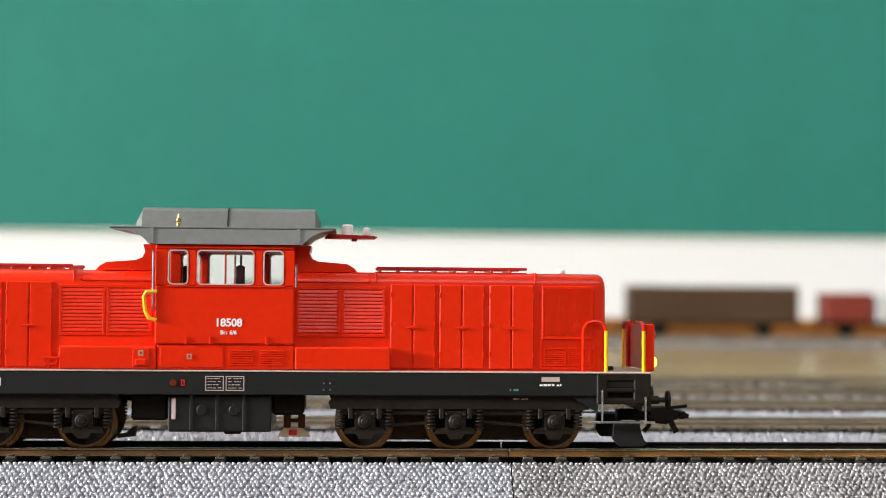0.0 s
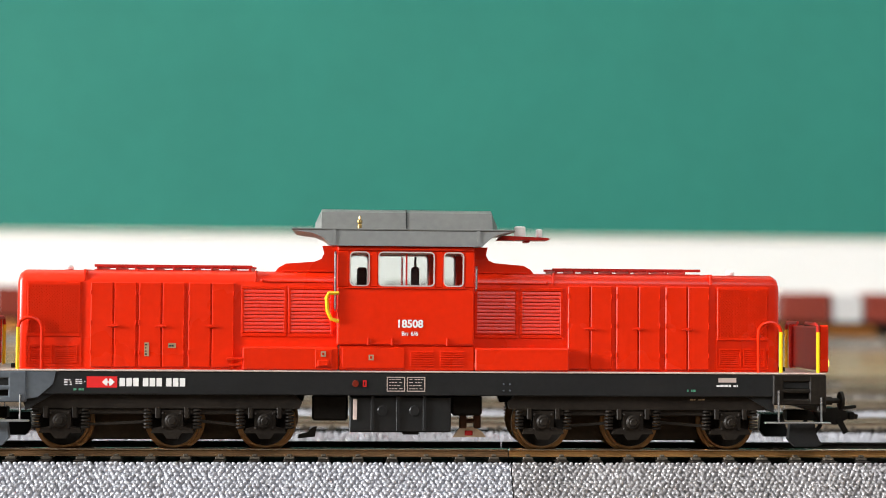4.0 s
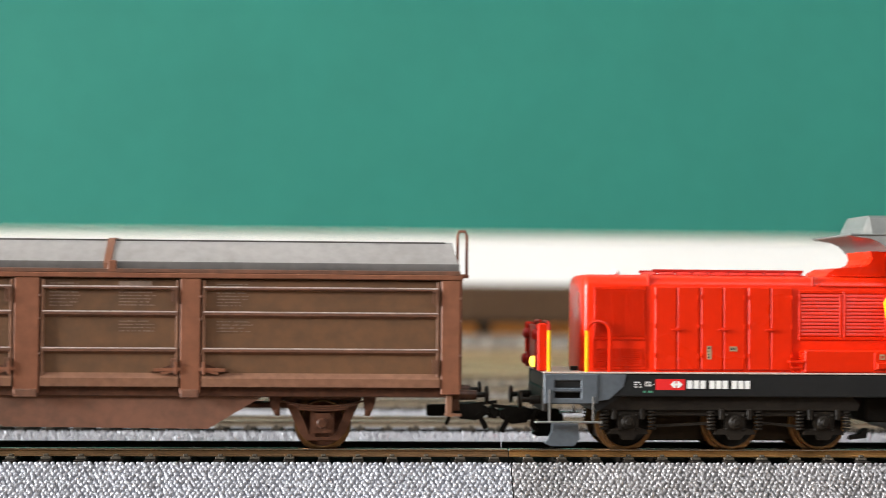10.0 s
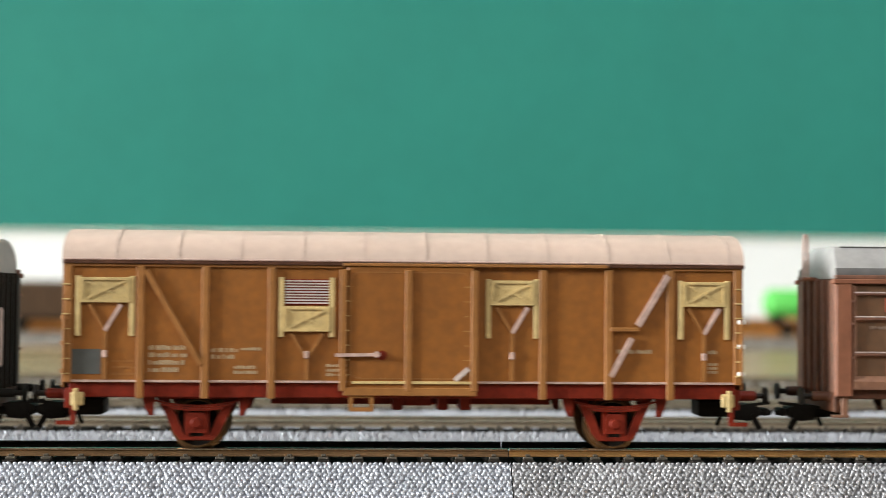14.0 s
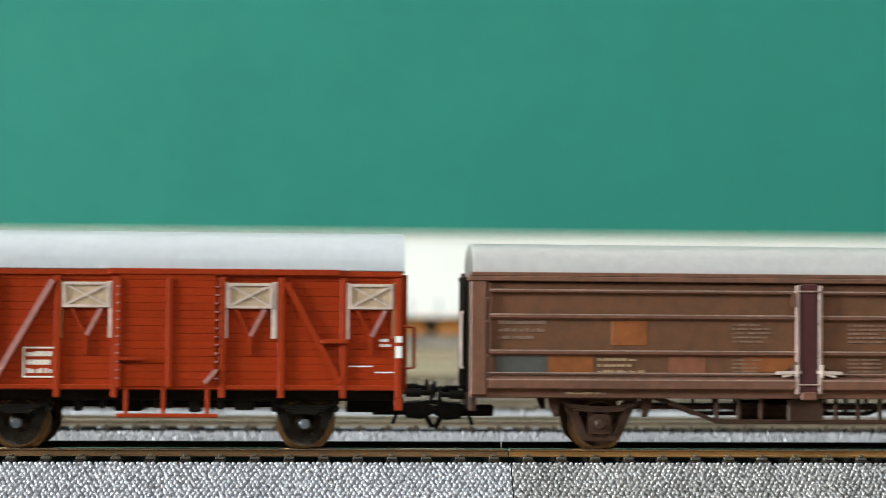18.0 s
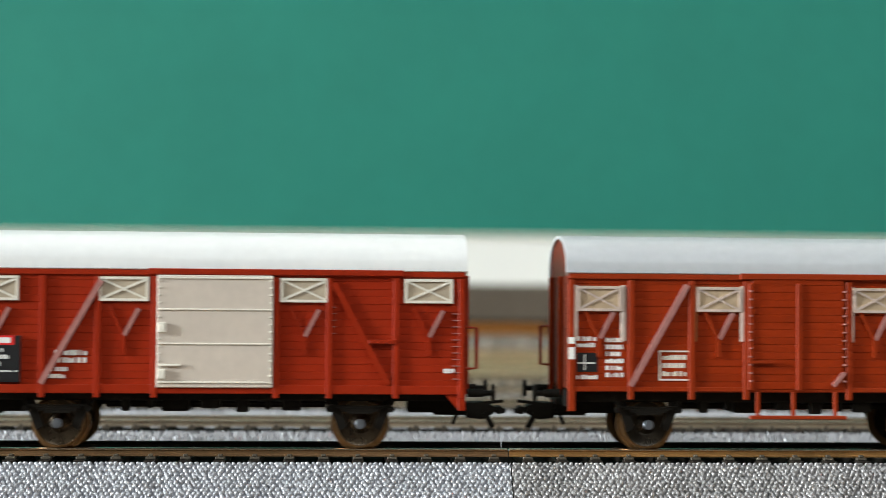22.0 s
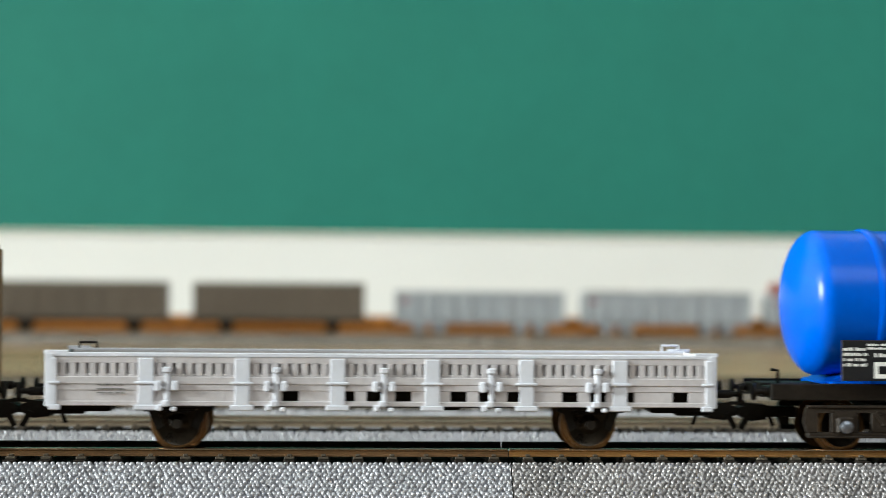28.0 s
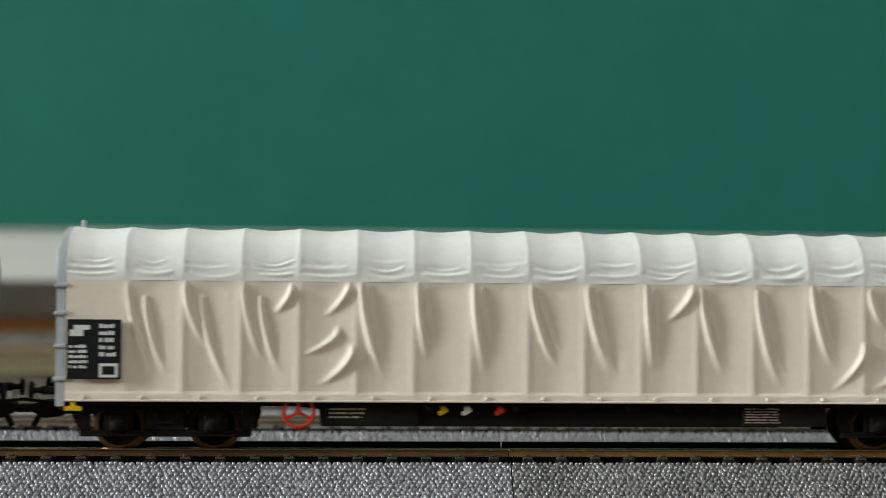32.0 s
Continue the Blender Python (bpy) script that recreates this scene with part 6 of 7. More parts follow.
# blue tank wagon
def bogie(parent, x, base, mat="bogie_grey", r=5.2, cap="steel_dim"):
    for s in (-1, 1):
        y = s * 11.2
        b = base / 2
        ya, yb = y - 0.8, y + 0.8
        g = Geo().prism('y', [(x - b - 8.9, 8.4), (x - b - 8.6, 9.4), (x - b - 7.6, 10.0), (x + b + 7.6, 10.0), (x + b + 8.6, 9.4), (x + b + 8.9, 8.4)], ya, yb)
        g.box(x - b - 8.4, x + b + 8.4, ya, yb, 2.9, 4.1, 0.25)
        g.box(x - b + 6.1, x + b - 6.1, ya, yb, 4.1, 8.4, 0.1)
        for q in (-1, 1):
            c = x + q * b
            g.box(c - 3.1, c + 3.1, ya, yb, 4.1, 8.4, 0.1)
            g.prism('y', [(x + q * (b + 6.1), 8.4), (x + q * (b + 8.9), 8.4), (x + q * (b + 9.2), 6.4), (x + q * (b + 8.4), 4.1), (x + q * (b + 6.1), 4.1)], ya, yb)
        fr = part("bogie_frame", g, mat, parent)
        part("frame_flange", Geo().box(x - b - 8.6, x + b + 8.6, min(y, y + s * 1.3), max(y, y + s * 1.3), 9.5, 10.1, 0.15), mat, fr)
        for e in (-1, 1):
            c = x + e * base / 2
            part("axle_box", Geo().box(c - 1.9, c + 1.9, min(y, y + s * 1.6), max(y, y + s * 1.6), 3.8, 7.6, 0.4).cyl('y', (c, y + (s * 1.2 if s > 0 else -2.2), 5.6), 0.9, 1.0, 12), mat, fr)
            part("axle_cap", Geo().rot('y', (c, y + s * 2.2, 5.4), 14, [(0, 1.5), (s * 0.35, 1.4), (s * 0.65, 1.0), (s * 0.8, 0.4)]), cap, fr)
            part("pedestal", Geo().prism('y', [(c - 2.6, 8.9), (c + 2.6, 8.9), (c + 1.8, 7.4), (c - 1.8, 7.4)], min(y, y + s * 1.3), max(y, y + s * 1.3)), mat, fr)
        for e in (-1, 1):
            part("frame_strut", Geo().bar((x + e * 1.2, y + s * 1.0, 5.9), (x + e * 3.2, y + s * 1.0, 8.6), 0.8, 0.6), mat, fr)
        part("strut_foot", Geo().box(x - 1.8, x + 1.8, min(y, y + s * 1.3), max(y, y + s * 1.3), 5.5, 6.1, 0.15), mat, fr)
        part("lower_flange", Geo().box(x - b - 8.2, x + b + 8.2, min(y, y + s * 1.2), max(y, y + s * 1.2), 2.8, 3.2, 0.1), mat, fr)
    part("bogie_bolster", Geo().box(x - 3, x + 3, -10, 10, 6, 10.5, 0.3), "black", parent)
    for e in (-1, 1):
        wheelset(parent, x + e * base / 2, r, "tyre", "black")


def tank_wagon(cx):
    t = thing("tank_wagon", "glossy blue bogie tank wagon with black ladder and walkway", "goods wagon", (cx, 0, RAIL))
    L, r, cz = 80.0, 16.7, 33.0
    half_prof = [(-L + 0.6, 0.5), (-L + 0.8, 4.0), (-L + 1.4, 8.0), (-L + 2.4, 11.5), (-L + 3.6, 14.0), (-L + 4.6, 15.4), (-L + 5.8, 16.3), (-L + 6.8, 16.7), (-L + 7.8, r)]
    prof = half_prof + [(-a, b) for a, b in half_prof[::-1]]
    tank = part("tank_barrel", Geo().rot('x', (0, 0, cz), 48, prof), "blue", t)
    for x, w, d in ((-62.5, 2.0, 0.5), (-31.6, 0.8, 0.28), (-0.8, 0.8, 0.28), (30.2, 0.8, 0.28), (61.0, 2.0, 0.5), (-52.4, 0.4, 0.2), (-28.6, 0.3, 0.15), (-11.4, 0.4, 0.2), (11.0, 0.4, 0.2), (51.0, 0.4, 0.2)):
        part("band", Geo().rot('x', (x, 0, cz), 48, [(-d * 0.4, r - 0.3), (-d * 0.3, r + d * 0.5), (w * 0.2, r + d), (w * 0.8, r + d), (w + d * 0.3, r + d * 0.5), (w + d * 0.4, r - 0.3)]), "blue", tank)
    for x in (-62.0, 61.7):
        sd = Geo().prism('y', [(x - 11, 14.4), (x - 11, 15.0), (x - 6, 16.7), (x + 6, 16.7), (x + 11, 15.0), (x + 11, 14.4)], -8.6, 8.6)
        sd.box(x - 10, x + 10, -11.5, 11.5, 14.5, 15.3, 0.3)
        part("saddle", sd, "blue", t)
        for y in (-13.4, 12.6):
            part("saddle_strap", Geo().prism('y', [(x - 1.0, 25.0), (x + 1.0, 25.0), (x + 2.6, 15.2), (x - 2.0, 15.2)], y, y + 0.8), "blue", t)
    part("centre_sill", Geo().box(-86, 86, -4.6, 4.6, 11.4, 14.7, 0.2), "gear", t)
    for y in (-11.8, 11.8):
        for a, b in ((-86, -46.5), (46.5, 86)):
            part("side_sill", Geo().box(a, b, y - 0.8, y + 0.8, 11.2, 14.9, 0.2), "gear", t)
    for x in (-30, 0, 30):
        part("cross_bearer", Geo().box(x - 1.6, x + 1.6, -11.0, 11.0, 11.6, 13.4, 0.2), "black", t)
    for s in (-1, 1):
        part("end_deck", Geo().box(s * 74 - 12, s * 74 + 12, -12.5, 12.5, 11.6, 14.2, 0.2), "gear", t)
    # walkway, ladder, brake platform
    wk = Geo().box(-7.7, 20.0, -9.4, -6.0, 50.0, 50.7, 0.15).box(-7.7, 20.0, 4.0, 9.4, 50.0, 50.7, 0.15)
    wk.tube([(-7.6, -9.6, 51.6), (16, -9.6, 51.6)], 0.35).box(-7.6, -7.0, -9.6, 9.6, 49.5, 51.9, 0.1).box(16, 17, -9.6, 9.6, 48.9, 51.6, 0.1)
    wk.box(-7.7, 15.2, -9.5, -8.9, 49.8, 51.7, 0.2)
    part("walkway", wk, "black", t)
    part("dome_valve", Geo().cyl('z', (4, 0, 49), 3.2, 2.0, 18, 0.4).cyl('z', (-13, 0, 49.4), 0.8, 1.2, 10), "blue", tank)
    lad = Geo()
    ys = [(-9.4, 50.4), (-14.2, 45.2), (-17.0, 38.5), (-17.4, 30), (-17.0, 22), (-15.8, 14), (-15.6, 7.2)]
    for xx in (15.2, 19.8):
        lad.tube([(xx, y, z) for y, z in ys], 0.42)
    for z in (48.2, 45.2, 42.2, 39.0, 35.6, 32.2, 28.8, 25.2, 21.6, 18.0, 14.2, 10.6, 7.6):
        y = np.interp(z, [p[1] for p in ys][::-1], [p[0] for p in ys][::-1])
        lad.tube([(15.2, y, z), (19.8, y, z)], 0.35)
    lad.box(14.6, 20.4, -16.6, -12, 6.4, 7.4, 0.15)
    part("ladder", lad, "gear", t)
    pf = Geo().box(74, 86.4, -11, 11, 14.8, 15.4, 0.1)
    for y in (-10.6, -3.5, 3.5, 10.6):
        pf.tube([(85.7, y, 15.2), (85.7, y, 27.6)], 0.36)
    pf.tube([(85.7, -10.6, 27.6), (85.7, 10.6, 27.6)], 0.36).tube([(78.5, -10.6, 15.2), (80.0, -10.6, 20.5), (80.0, -10.6, 27.0)], 0.4).tube([(80.0, -10.6, 27), (85.7, -10.6, 27)], 0.3).box(84.9, 86.5, -10.9, -8.8, 18, 27, 0.3)
    part("brake_platform", pf, "black", t)
    yl = -16.9
    board = part("data_board", Geo().box(-71.5, -48.2, yl - 0.2, yl + 0.3, 15.8, 24.8, 0.1), "print_black", t, "black lettered data board")
    for x in (-69.0, -51.0):
        part("board_stay", Geo().box(x, x + 1.0, yl + 0.3, -10.5, 16.2, 17.0, 0.1), "black", board)
    for i, (a, b, c, d, n, m) in enumerate([(-65.8, -48.8, 22.6, 24.2, 2, "white"), (-71.2, -65.0, 18.8, 23.4, 4, "white"), (-64.2, -58.6, 20.8, 22.2, 1, "white"), (-57.2, -49.2, 16.4, 20.6, 4, "white")]):
        part("data_print", stripes(a, b, c, d, yl - 0.25, n, 150 + i, 0.2, 0.6), m, t)
    part("data_print", outline(-64.2, -60.0, 16.4, 20.0, yl - 0.2, 0.9, 0.1), "white", t)
    part("brake_rod", Geo().tube([(-31, -10.5, 10.6), (-28.5, -10.5, 9.0), (-12, -10.5, 9.0), (-11, -10.5, 8.2), (-4, -10.5, 8.2), (-3, -10.5, 9.0), (12, -10.5, 9.0)], 0.5).box(-15, -8, -11, 11, 9, 14, 0.3), "black", t)
    part("brake_tank", Geo().box(5, 12, -9, 9, 8.4, 10.6, 0.3).box(24, 33, -9, 9, 7.6, 11.2, 0.4), "gear", t)
    for s in (-1, 1):
        buffers(t, s * 89.6, s, 13.0, "gear")
        coupler(t, s * 86, s, 8.0)
        part("end_pipe", Geo().tube([(s * 83, -7, 14.6), (s * 83, -7, 17.6), (s * 84.6, -7, 17.8)], 0.4), "black", t)
    for x in (-59.0, 60.6):
        bogie(t, x, 20.4)
    return t


tw = tank_wagon(-1108.9)


# low-sided flat wagon
def flat_wagon(cx):
    t = thing("low_sided_wagon", "light grey low-sided flat wagon, empty", "goods wagon", (cx, 0, RAIL))
    half, w = 72.6, 14.4
    part("deck", Geo().box(-half + 1, half - 1, -w + 1.2, w - 1.2, 13.6, 14.6, 0.1), "flat_grey", t)
    part("underframe", Geo().box(-half + 3, half - 3, -9.5, 9.5, 9.8, 13.6, 0.2), "black", t)
    xs = [-half + 0.4 + i * (2 * half - 0.8) / 7 for i in range(8)]
    for s in (-1, 1):
        yo = s * w

        def slab(nm, x0, x1, z0, z1, d, m="flat_grey", c=0.12, inn=0.0):
            return part(nm, Geo().box(x0, x1, min(yo - s * inn, yo + s * d), max(yo - s * inn, yo + s * d), z0, z1, c), m, t)
        slab("side_wall", -half + 0.5, half - 0.5, 14.8, 16.5, 0.0, "flat_grey", 0.15, 1.0)
        part("inner_wall", Geo().box(-half + 0.8, half - 0.8, min(yo - s * 1.6, yo - s * 2.0), max(yo - s * 1.6, yo - s * 2.0), 14.8, 20.6, 0.05), "flat_grey", t)
        slab("top_edge", -half + 0.3, half - 0.3, 20.1, 21.1, 0.35, "flat_edge", 0.2, 1.2)
        slab("upper_band", -half + 0.5, half - 0.5, 18.8, 20.3, 0.15, "flat_grey", 0.1, 0.9)
        slab("lower_edge", -half + 0.3, half - 0.3, 14.2, 16.0, 0.45, "flat_grey", 0.2)
        slab("sole_bar_top", -half + 0.3, half - 0.3, 12.9, 14.3, 0.25, "flat_grey", 0.15, 1.0)
        slab("sole_bar_bottom", -half + 0.3, half - 0.3, 9.6, 10.7, 0.35, "flat_grey", 0.15, 1.0)
        x = -half + 2
        i = 0
        while x < half - 3:
            wide = 8.5 if (i % 3 == 0) else 2.6
            if x > half - 16 or x < -half + 14:
                wide = 7.0
            slab("sole_web", x, min(x + wide, half - 1), 10.6, 13.0, 0.1, "flat_grey", 0.05, 0.6)
            x += wide + 3.6
            i += 1
        slab("sole_panel", -half + 0.4, -25, 10.6, 13.0, 0.05, "flat_grey", 0.05, 0.4)
        for qa, qb in zip(xs, xs[1:]):
            for k in range(8):
                x = qa + 1.8 + (qb - qa - 3.6) * (k + 0.5) / 8
                slab("slat", x - 0.68, x + 0.68, 15.9, 18.9, 0.15, "flat_grey", 0.12, 0.8)
        for q in xs:
            slab("wall_plate", q - 1.8 if q > -70 else q, q + 1.8 if q < 70 else q, 15.9, 20.2, 0.25, "flat_grey", 0.1, 0.9)
            slab("hinge", q - 2.4 if q > -70 else q, q + 2.4 if q < 70 else q, 14.3, 14.9, 1.0, "flat_edge", 0.15)
            slab("hinge_foot", q - 2.5 if q > -70 else q, q + 2.5 if q < 70 else q, 8.7, 9.9, 0.8, "flat_edge", 0.2)
            slab("hinge_plate", q - 1.6 if q > -70 else q, q + 1.6 if q < 70 else q, 9.8, 19.9, 0.6, "flat_edge", 0.15)
        for k in range(5):
            q = -47.0 + k * 23.4
            pocket = None
            for dx, hw, z0, z1, d in ((0.0, 0.6, 9.6, 17.6, 0.9), (0.0, 0.85, 16.8, 18.1, 1.4), (-1.9, 0.65, 12.8, 15.1, 1.4), (1.8, 0.65, 12.9, 15.1, 1.4), (-1.1, 0.4, 13.2, 14.0, 1.2), (-0.4, 0.85, 9.5, 10.9, 1.3), (-1.6, 0.65, 8.6, 10.0, 1.2), (1.5, 0.6, 8.5, 9.5, 1.2)):
                g = Geo().box(q + dx - hw, q + dx + hw, min(yo + s * 0.2, yo + s * d), max(yo + s * 0.2, yo + s * d), z0, z1, 0.25)
                piece = part("stanchion_pocket" if pocket is None else "pocket_lug", g, "flat_edge", pocket or t)
                pocket = pocket or piece
        part("data_print", stripes(-62, -56, 12.0, 14.6, yo - 0.4 if s < 0 else yo + 0.4, 3, 170, 0.1, 0.3), "roof_grey", t)
    for s in (-1, 1):
        x = s * half
        part("end_wall", Geo().box(min(x, x - s * 1.0), max(x, x - s * 1.0), -w, w, 12.0, 20.8, 0.2), "flat_grey" if s > 0 else "frame_light", t)
        for y in (-w + 0.2, w - 0.2):
            part("corner_post", Geo().box(min(x - s * 1.4, x + s * 0.5), max(x - s * 1.4, x + s * 0.5), y - 0.7, y + 0.7, 9.4, 21.0, 0.25).box(min(x - s * 4.5, x + s * 0.8), max(x - s * 4.5, x + s * 0.8), y - 0.5, y + 0.5, 20.7, 21.6, 0.2), "flat_edge", t)
        part("end_loop", Geo().tube([(x - s * 6.0, w - 0.6, 21.0), (x - s * 6.0, w - 0.6, 22.4), (x - s * 2.0, w - 0.6, 22.4), (x - s * 2.0, w - 0.6, 21.0)], 0.3), "gear" if s < 0 else "flat_edge", t)
        buffers(t, s * (half + 7.2), s, 12.4, "black")
        coupler(t, s * (half + 3.2), s, 8.2)
        part("coupler_box", Geo().box(min(s * (half - 12), s * (half + 0.5)), max(s * (half - 12), s * (half + 0.5)), -4, 4, 7.6, 10.6, 0.3), "black", t)
    for x in (-45.1, 45.6):
        wheelset(t, x, 5.5, "tyre", "disc_dark")
        axle_guard(t, x, "black", 5.5, True, "gear")
    part("brake_gear", Geo().box(-30, 30, -3, 3, 8.6, 9.8, 0.2).box(8, 17, -8, 8, 8.4, 10.0, 0.3), "black", t)
    return t


fw = flat_wagon(-1280.8)


# tarpaulin wagon
def tarp_wagon(cx):
    t = thing("tarpaulin_wagon", "cream tarpaulin-covered long bogie wagon with black underframe", "goods wagon", (cx, 0, RAIL))
    half, bays = 106.0, 17
    rnd = random.Random(11)
    pitch = 2 * half / bays
    # long slanting folds on the side: foot x, head x, top z, bottom z, width, depth
    folds = []
    for b in range(1, 4):
        for a in (0.7, 4.4):
            hx = -half + b * pitch + a + rnd.uniform(-0.3, 0.3)
            z1 = 36.0 - a * 0.8
            folds.append((hx, hx + rnd.uniform(4.5, 6.5), z1, z1 - rnd.uniform(13, 20), rnd.uniform(0.5, 0.7), rnd.uniform(0.5, 0.85)))
    # hoop, shift of the head, run to the foot, head and foot heights
    for k, a, run, z1, z0 in ((4, -1.6, -3.6, 35.5, 29.5), (5, -1.6, -5.0, 36.5, 29), (5, -4.0, -7.5, 26, 20.5), (5, -0.8, -7.0, 22, 14), (5, 1.0, 5.5, 36, 15), (6, 0.8, 2.2, 35.5, 20),
                              (7, 0.6, 2.6, 36, 17), (8, 0.8, 6.0, 35.2, 17.5), (9, 0.8, 5.6, 35.2, 16), (10, 1.2, 1.8, 36, 17.5), (11, -1.0, -6.0, 36, 28),
                              (11, 1.0, 5.2, 35, 16.5), (12, 1.0, 5.6, 34.5, 13.5), (13, 0.8, 5.0, 36, 18), (14, 0, -6.6, 23, 13.5), (14, 1.4, 3.8, 35, 27),
                              (15, -0.8, -9.0, 23, 13.5), (15, 1.0, 4.6, 36, 20.5), (16, -0.8, -9.2, 28, 18.2), (16, -0.5, -8.8, 20.5, 15.4), (17, -1.4, -7.5, 35.0, 31.8), (17, -1.2, -6.0, 32.0, 28.9)):
        hx = -half + k * pitch + a
        folds.append((hx, hx + run, z1, z0, rnd.uniform(0.55, 0.75), rnd.uniform(0.85, 1.15)))
        gap = 1.7 if run > 0 else -1.6
        if z1 - z0 > 12:
            folds.append((hx + gap, hx + gap + run * 0.9, z1 - 1.0, z0 + rnd.uniform(0, 4), 0.55, rnd.uniform(0.45, 0.8)))
    folds = [(a, b, z1, z0, w * math.hypot(1.0, 0.7 * (b - a) / (z1 - z0)), d) for a, b, z1, z0, w, d in folds]

    def bulge(x, s, z):
        """Outward shift of the cloth at x, height z on the side."""
        u = ((x + half) % pitch) / pitch
        v = 0.20 * math.exp(-(min(u, 1 - u) * pitch / 1.0) ** 2)
        v -= 0.35 * math.sin(math.pi * u) ** 2
        for a, b, z1, z0, w, d in folds:
            if z0 - 1 < z < z1 + 1:
                q = (z1 - z) / (z1 - z0)
                c = a + (b - a) * (q ** 1.7 if q > 0 else 0)
                e, wq = abs(x - c), w * (0.75 + 0.75 * min(1.0, max(0.0, q)))
                if e < 3 * wq:
                    v += 0.9 * d * math.exp(-(e / wq) ** 2) * max(0.0, math.sin(math.pi * min(1, max(0, 0.22 + 0.78 * q)))) ** 1.15
        return v * min(1.0, max(0.0, (37.2 - z) / 2.2)) * (1.0 if x > 0 and z > 28.4 else min(1.0, max(0.2, (95.0 - abs(x)) / 4.0)))

    def sheet(name, mat, prof):
        nx = 680
        V, F = [], []
        m = len(prof)
        for i in range(nx + 1):
            x = -half + 2 * half * i / nx
            u = ((x + half) % pitch) / pitch
            for y, z, side in prof:
                if side:
                    b = bulge(x, side, z)
                    zz = z
                    if z < 12.4:
                        b = b * 0.2 + 0.25
                        zz = z + 0.14 * math.sin(x * 0.9) * math.sin(x * 0.23)
                    V.append((x, y + side * b, zz))
                else:
                    sag = 0.40 * math.sin(math.pi * u) ** 2 - 0.18 * math.exp(-(min(u, 1 - u) * pitch / 0.8) ** 2)
                    sag *= min(1.0, max(0.0, (z - 36.7) / 3.0))
                    k = math.hypot(y, (z - 30) * 0.8)
                    wave = 0.0
                    if 37.0 < z < 45.0 and y < 0:
                        for zc, dip, wd, amp, u0, u1 in creases[min(bays - 1, int((x + half) // pitch))]:
                            if u0 < u < u1:
                                q = (u - u0) / (u1 - u0)
                                e = (z - zc + dip * math.sin(math.pi * q)) / wd
                                if abs(e) < 3:
                                    wave += amp * (math.exp(-e * e) - 0.75 * math.exp(-(e - 1.3) ** 2)) * math.sin(math.pi * q) ** 0.5
                    V.append((x, y * (1 - (sag - wave) / k), z - (sag - wave) * (z - 30) * 0.8 / k))
        for i in range(nx):
            for j in range(m - 1):
                a = i * m + j
                F.append((a, a + m, a + m + 1, a + 1))
        me = bpy.data.meshes.new(name)
        me.from_pydata([(x * U, y * U, z * U) for x, y, z in V], [], F)
        me.materials.append(M[mat])
        me.shade_smooth()
        bm = bmesh.new()
        bm.from_mesh(me)
        bmesh.ops.recalc_face_normals(bm, faces=bm.faces)
        bm.to_mesh(me)
        bm.free()
        return me

    creases = []
    for b in range(bays):
        row = []
        for k in range(rnd.choice((2, 3, 3))):
            row.append((38.4 + k * 1.4 + rnd.uniform(-0.3, 0.3), rnd.uniform(0.3, 1.3), rnd.uniform(0.35, 0.6), rnd.uniform(0.12, 0.42), rnd.uniform(0.0, 0.3), rnd.uniform(0.7, 1.0)))
        creases.append(row)
    side_prof = [(-15.6, 10.9 + 25.85 * i / 72, -1) for i in range(73)]
    back_prof = [(15.6, 10.9 + 26.0 * i / 8, 1) for i in range(9)]
    top_prof = []
    for i in range(46):
        z = 36.7 + (45.0 - 36.7) * i / 45
        sn = ((z - 36.4) / 12.2) ** (1 / 0.78)
        top_prof.append((-15.63 * math.sqrt(1 - sn * sn) ** 0.72, z, 0))
    for i in range(1, 20):
        a = 0.77 + (math.pi - 0.77) * i / 19
        c, sn = math.cos(a), math.sin(a)
        if 36.4 + 12.2 * max(0, sn) ** 0.78 > 45.1 or c < 0:
            top_prof.append((-15.63 * (abs(c) ** 0.72) * (1 if c > 0 else -1), 36.4 + 12.2 * sn ** 0.78 if sn > 1e-6 else 36.4, 0))
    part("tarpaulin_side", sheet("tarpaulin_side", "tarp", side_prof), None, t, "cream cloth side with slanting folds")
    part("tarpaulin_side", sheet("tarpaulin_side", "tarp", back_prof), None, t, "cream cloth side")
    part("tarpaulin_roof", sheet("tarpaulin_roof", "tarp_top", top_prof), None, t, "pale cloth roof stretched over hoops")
    part("load_core", Geo().box(-half + 2, half - 2, -13, 13, 10.5, 40, 0.3), "end_olive", t)
    part("hem", Geo().box(-half, half, -16.0, -15.3, 10.6, 11.1, 0.1), "tarp", t)
    for i in range(17):
        x = -half + 4.0 + i * 12.4
        part("tie_button", Geo().cyl('y', (x, -16.2, 11.5), 0.42, 0.5, 10, 0.15), "tarp", t)
    # end walls
    for s in (-1, 1):
        x = s * (half + 0.2)
        prof = [(-15.2, 9.5), (-15.2, 37.0), (-12.5, 43.6), (-8.0, 47.2), (0, 48.8), (8.0, 47.2), (12.5, 43.6), (15.2, 37.0), (15.2, 9.5)]
        ew = part("end_wall", Geo().prism('x', prof, min(x, x + s * 1.8), max(x, x + s * 1.8)), "end_olive" if s > 0 else "end_grey", t, "olive-brown end wall" if s > 0 else "pale grey end wall")
        for y in (-9, -3, 3, 9):
            part("end_rib", Geo().box(min(x + s * 1.8, x + s * 2.9), max(x + s * 1.8, x + s * 2.9), y - 0.8, y + 0.8, 10, 46 - abs(y) * 0.25, 0.25), "end_olive" if s > 0 else "end_grey", ew)
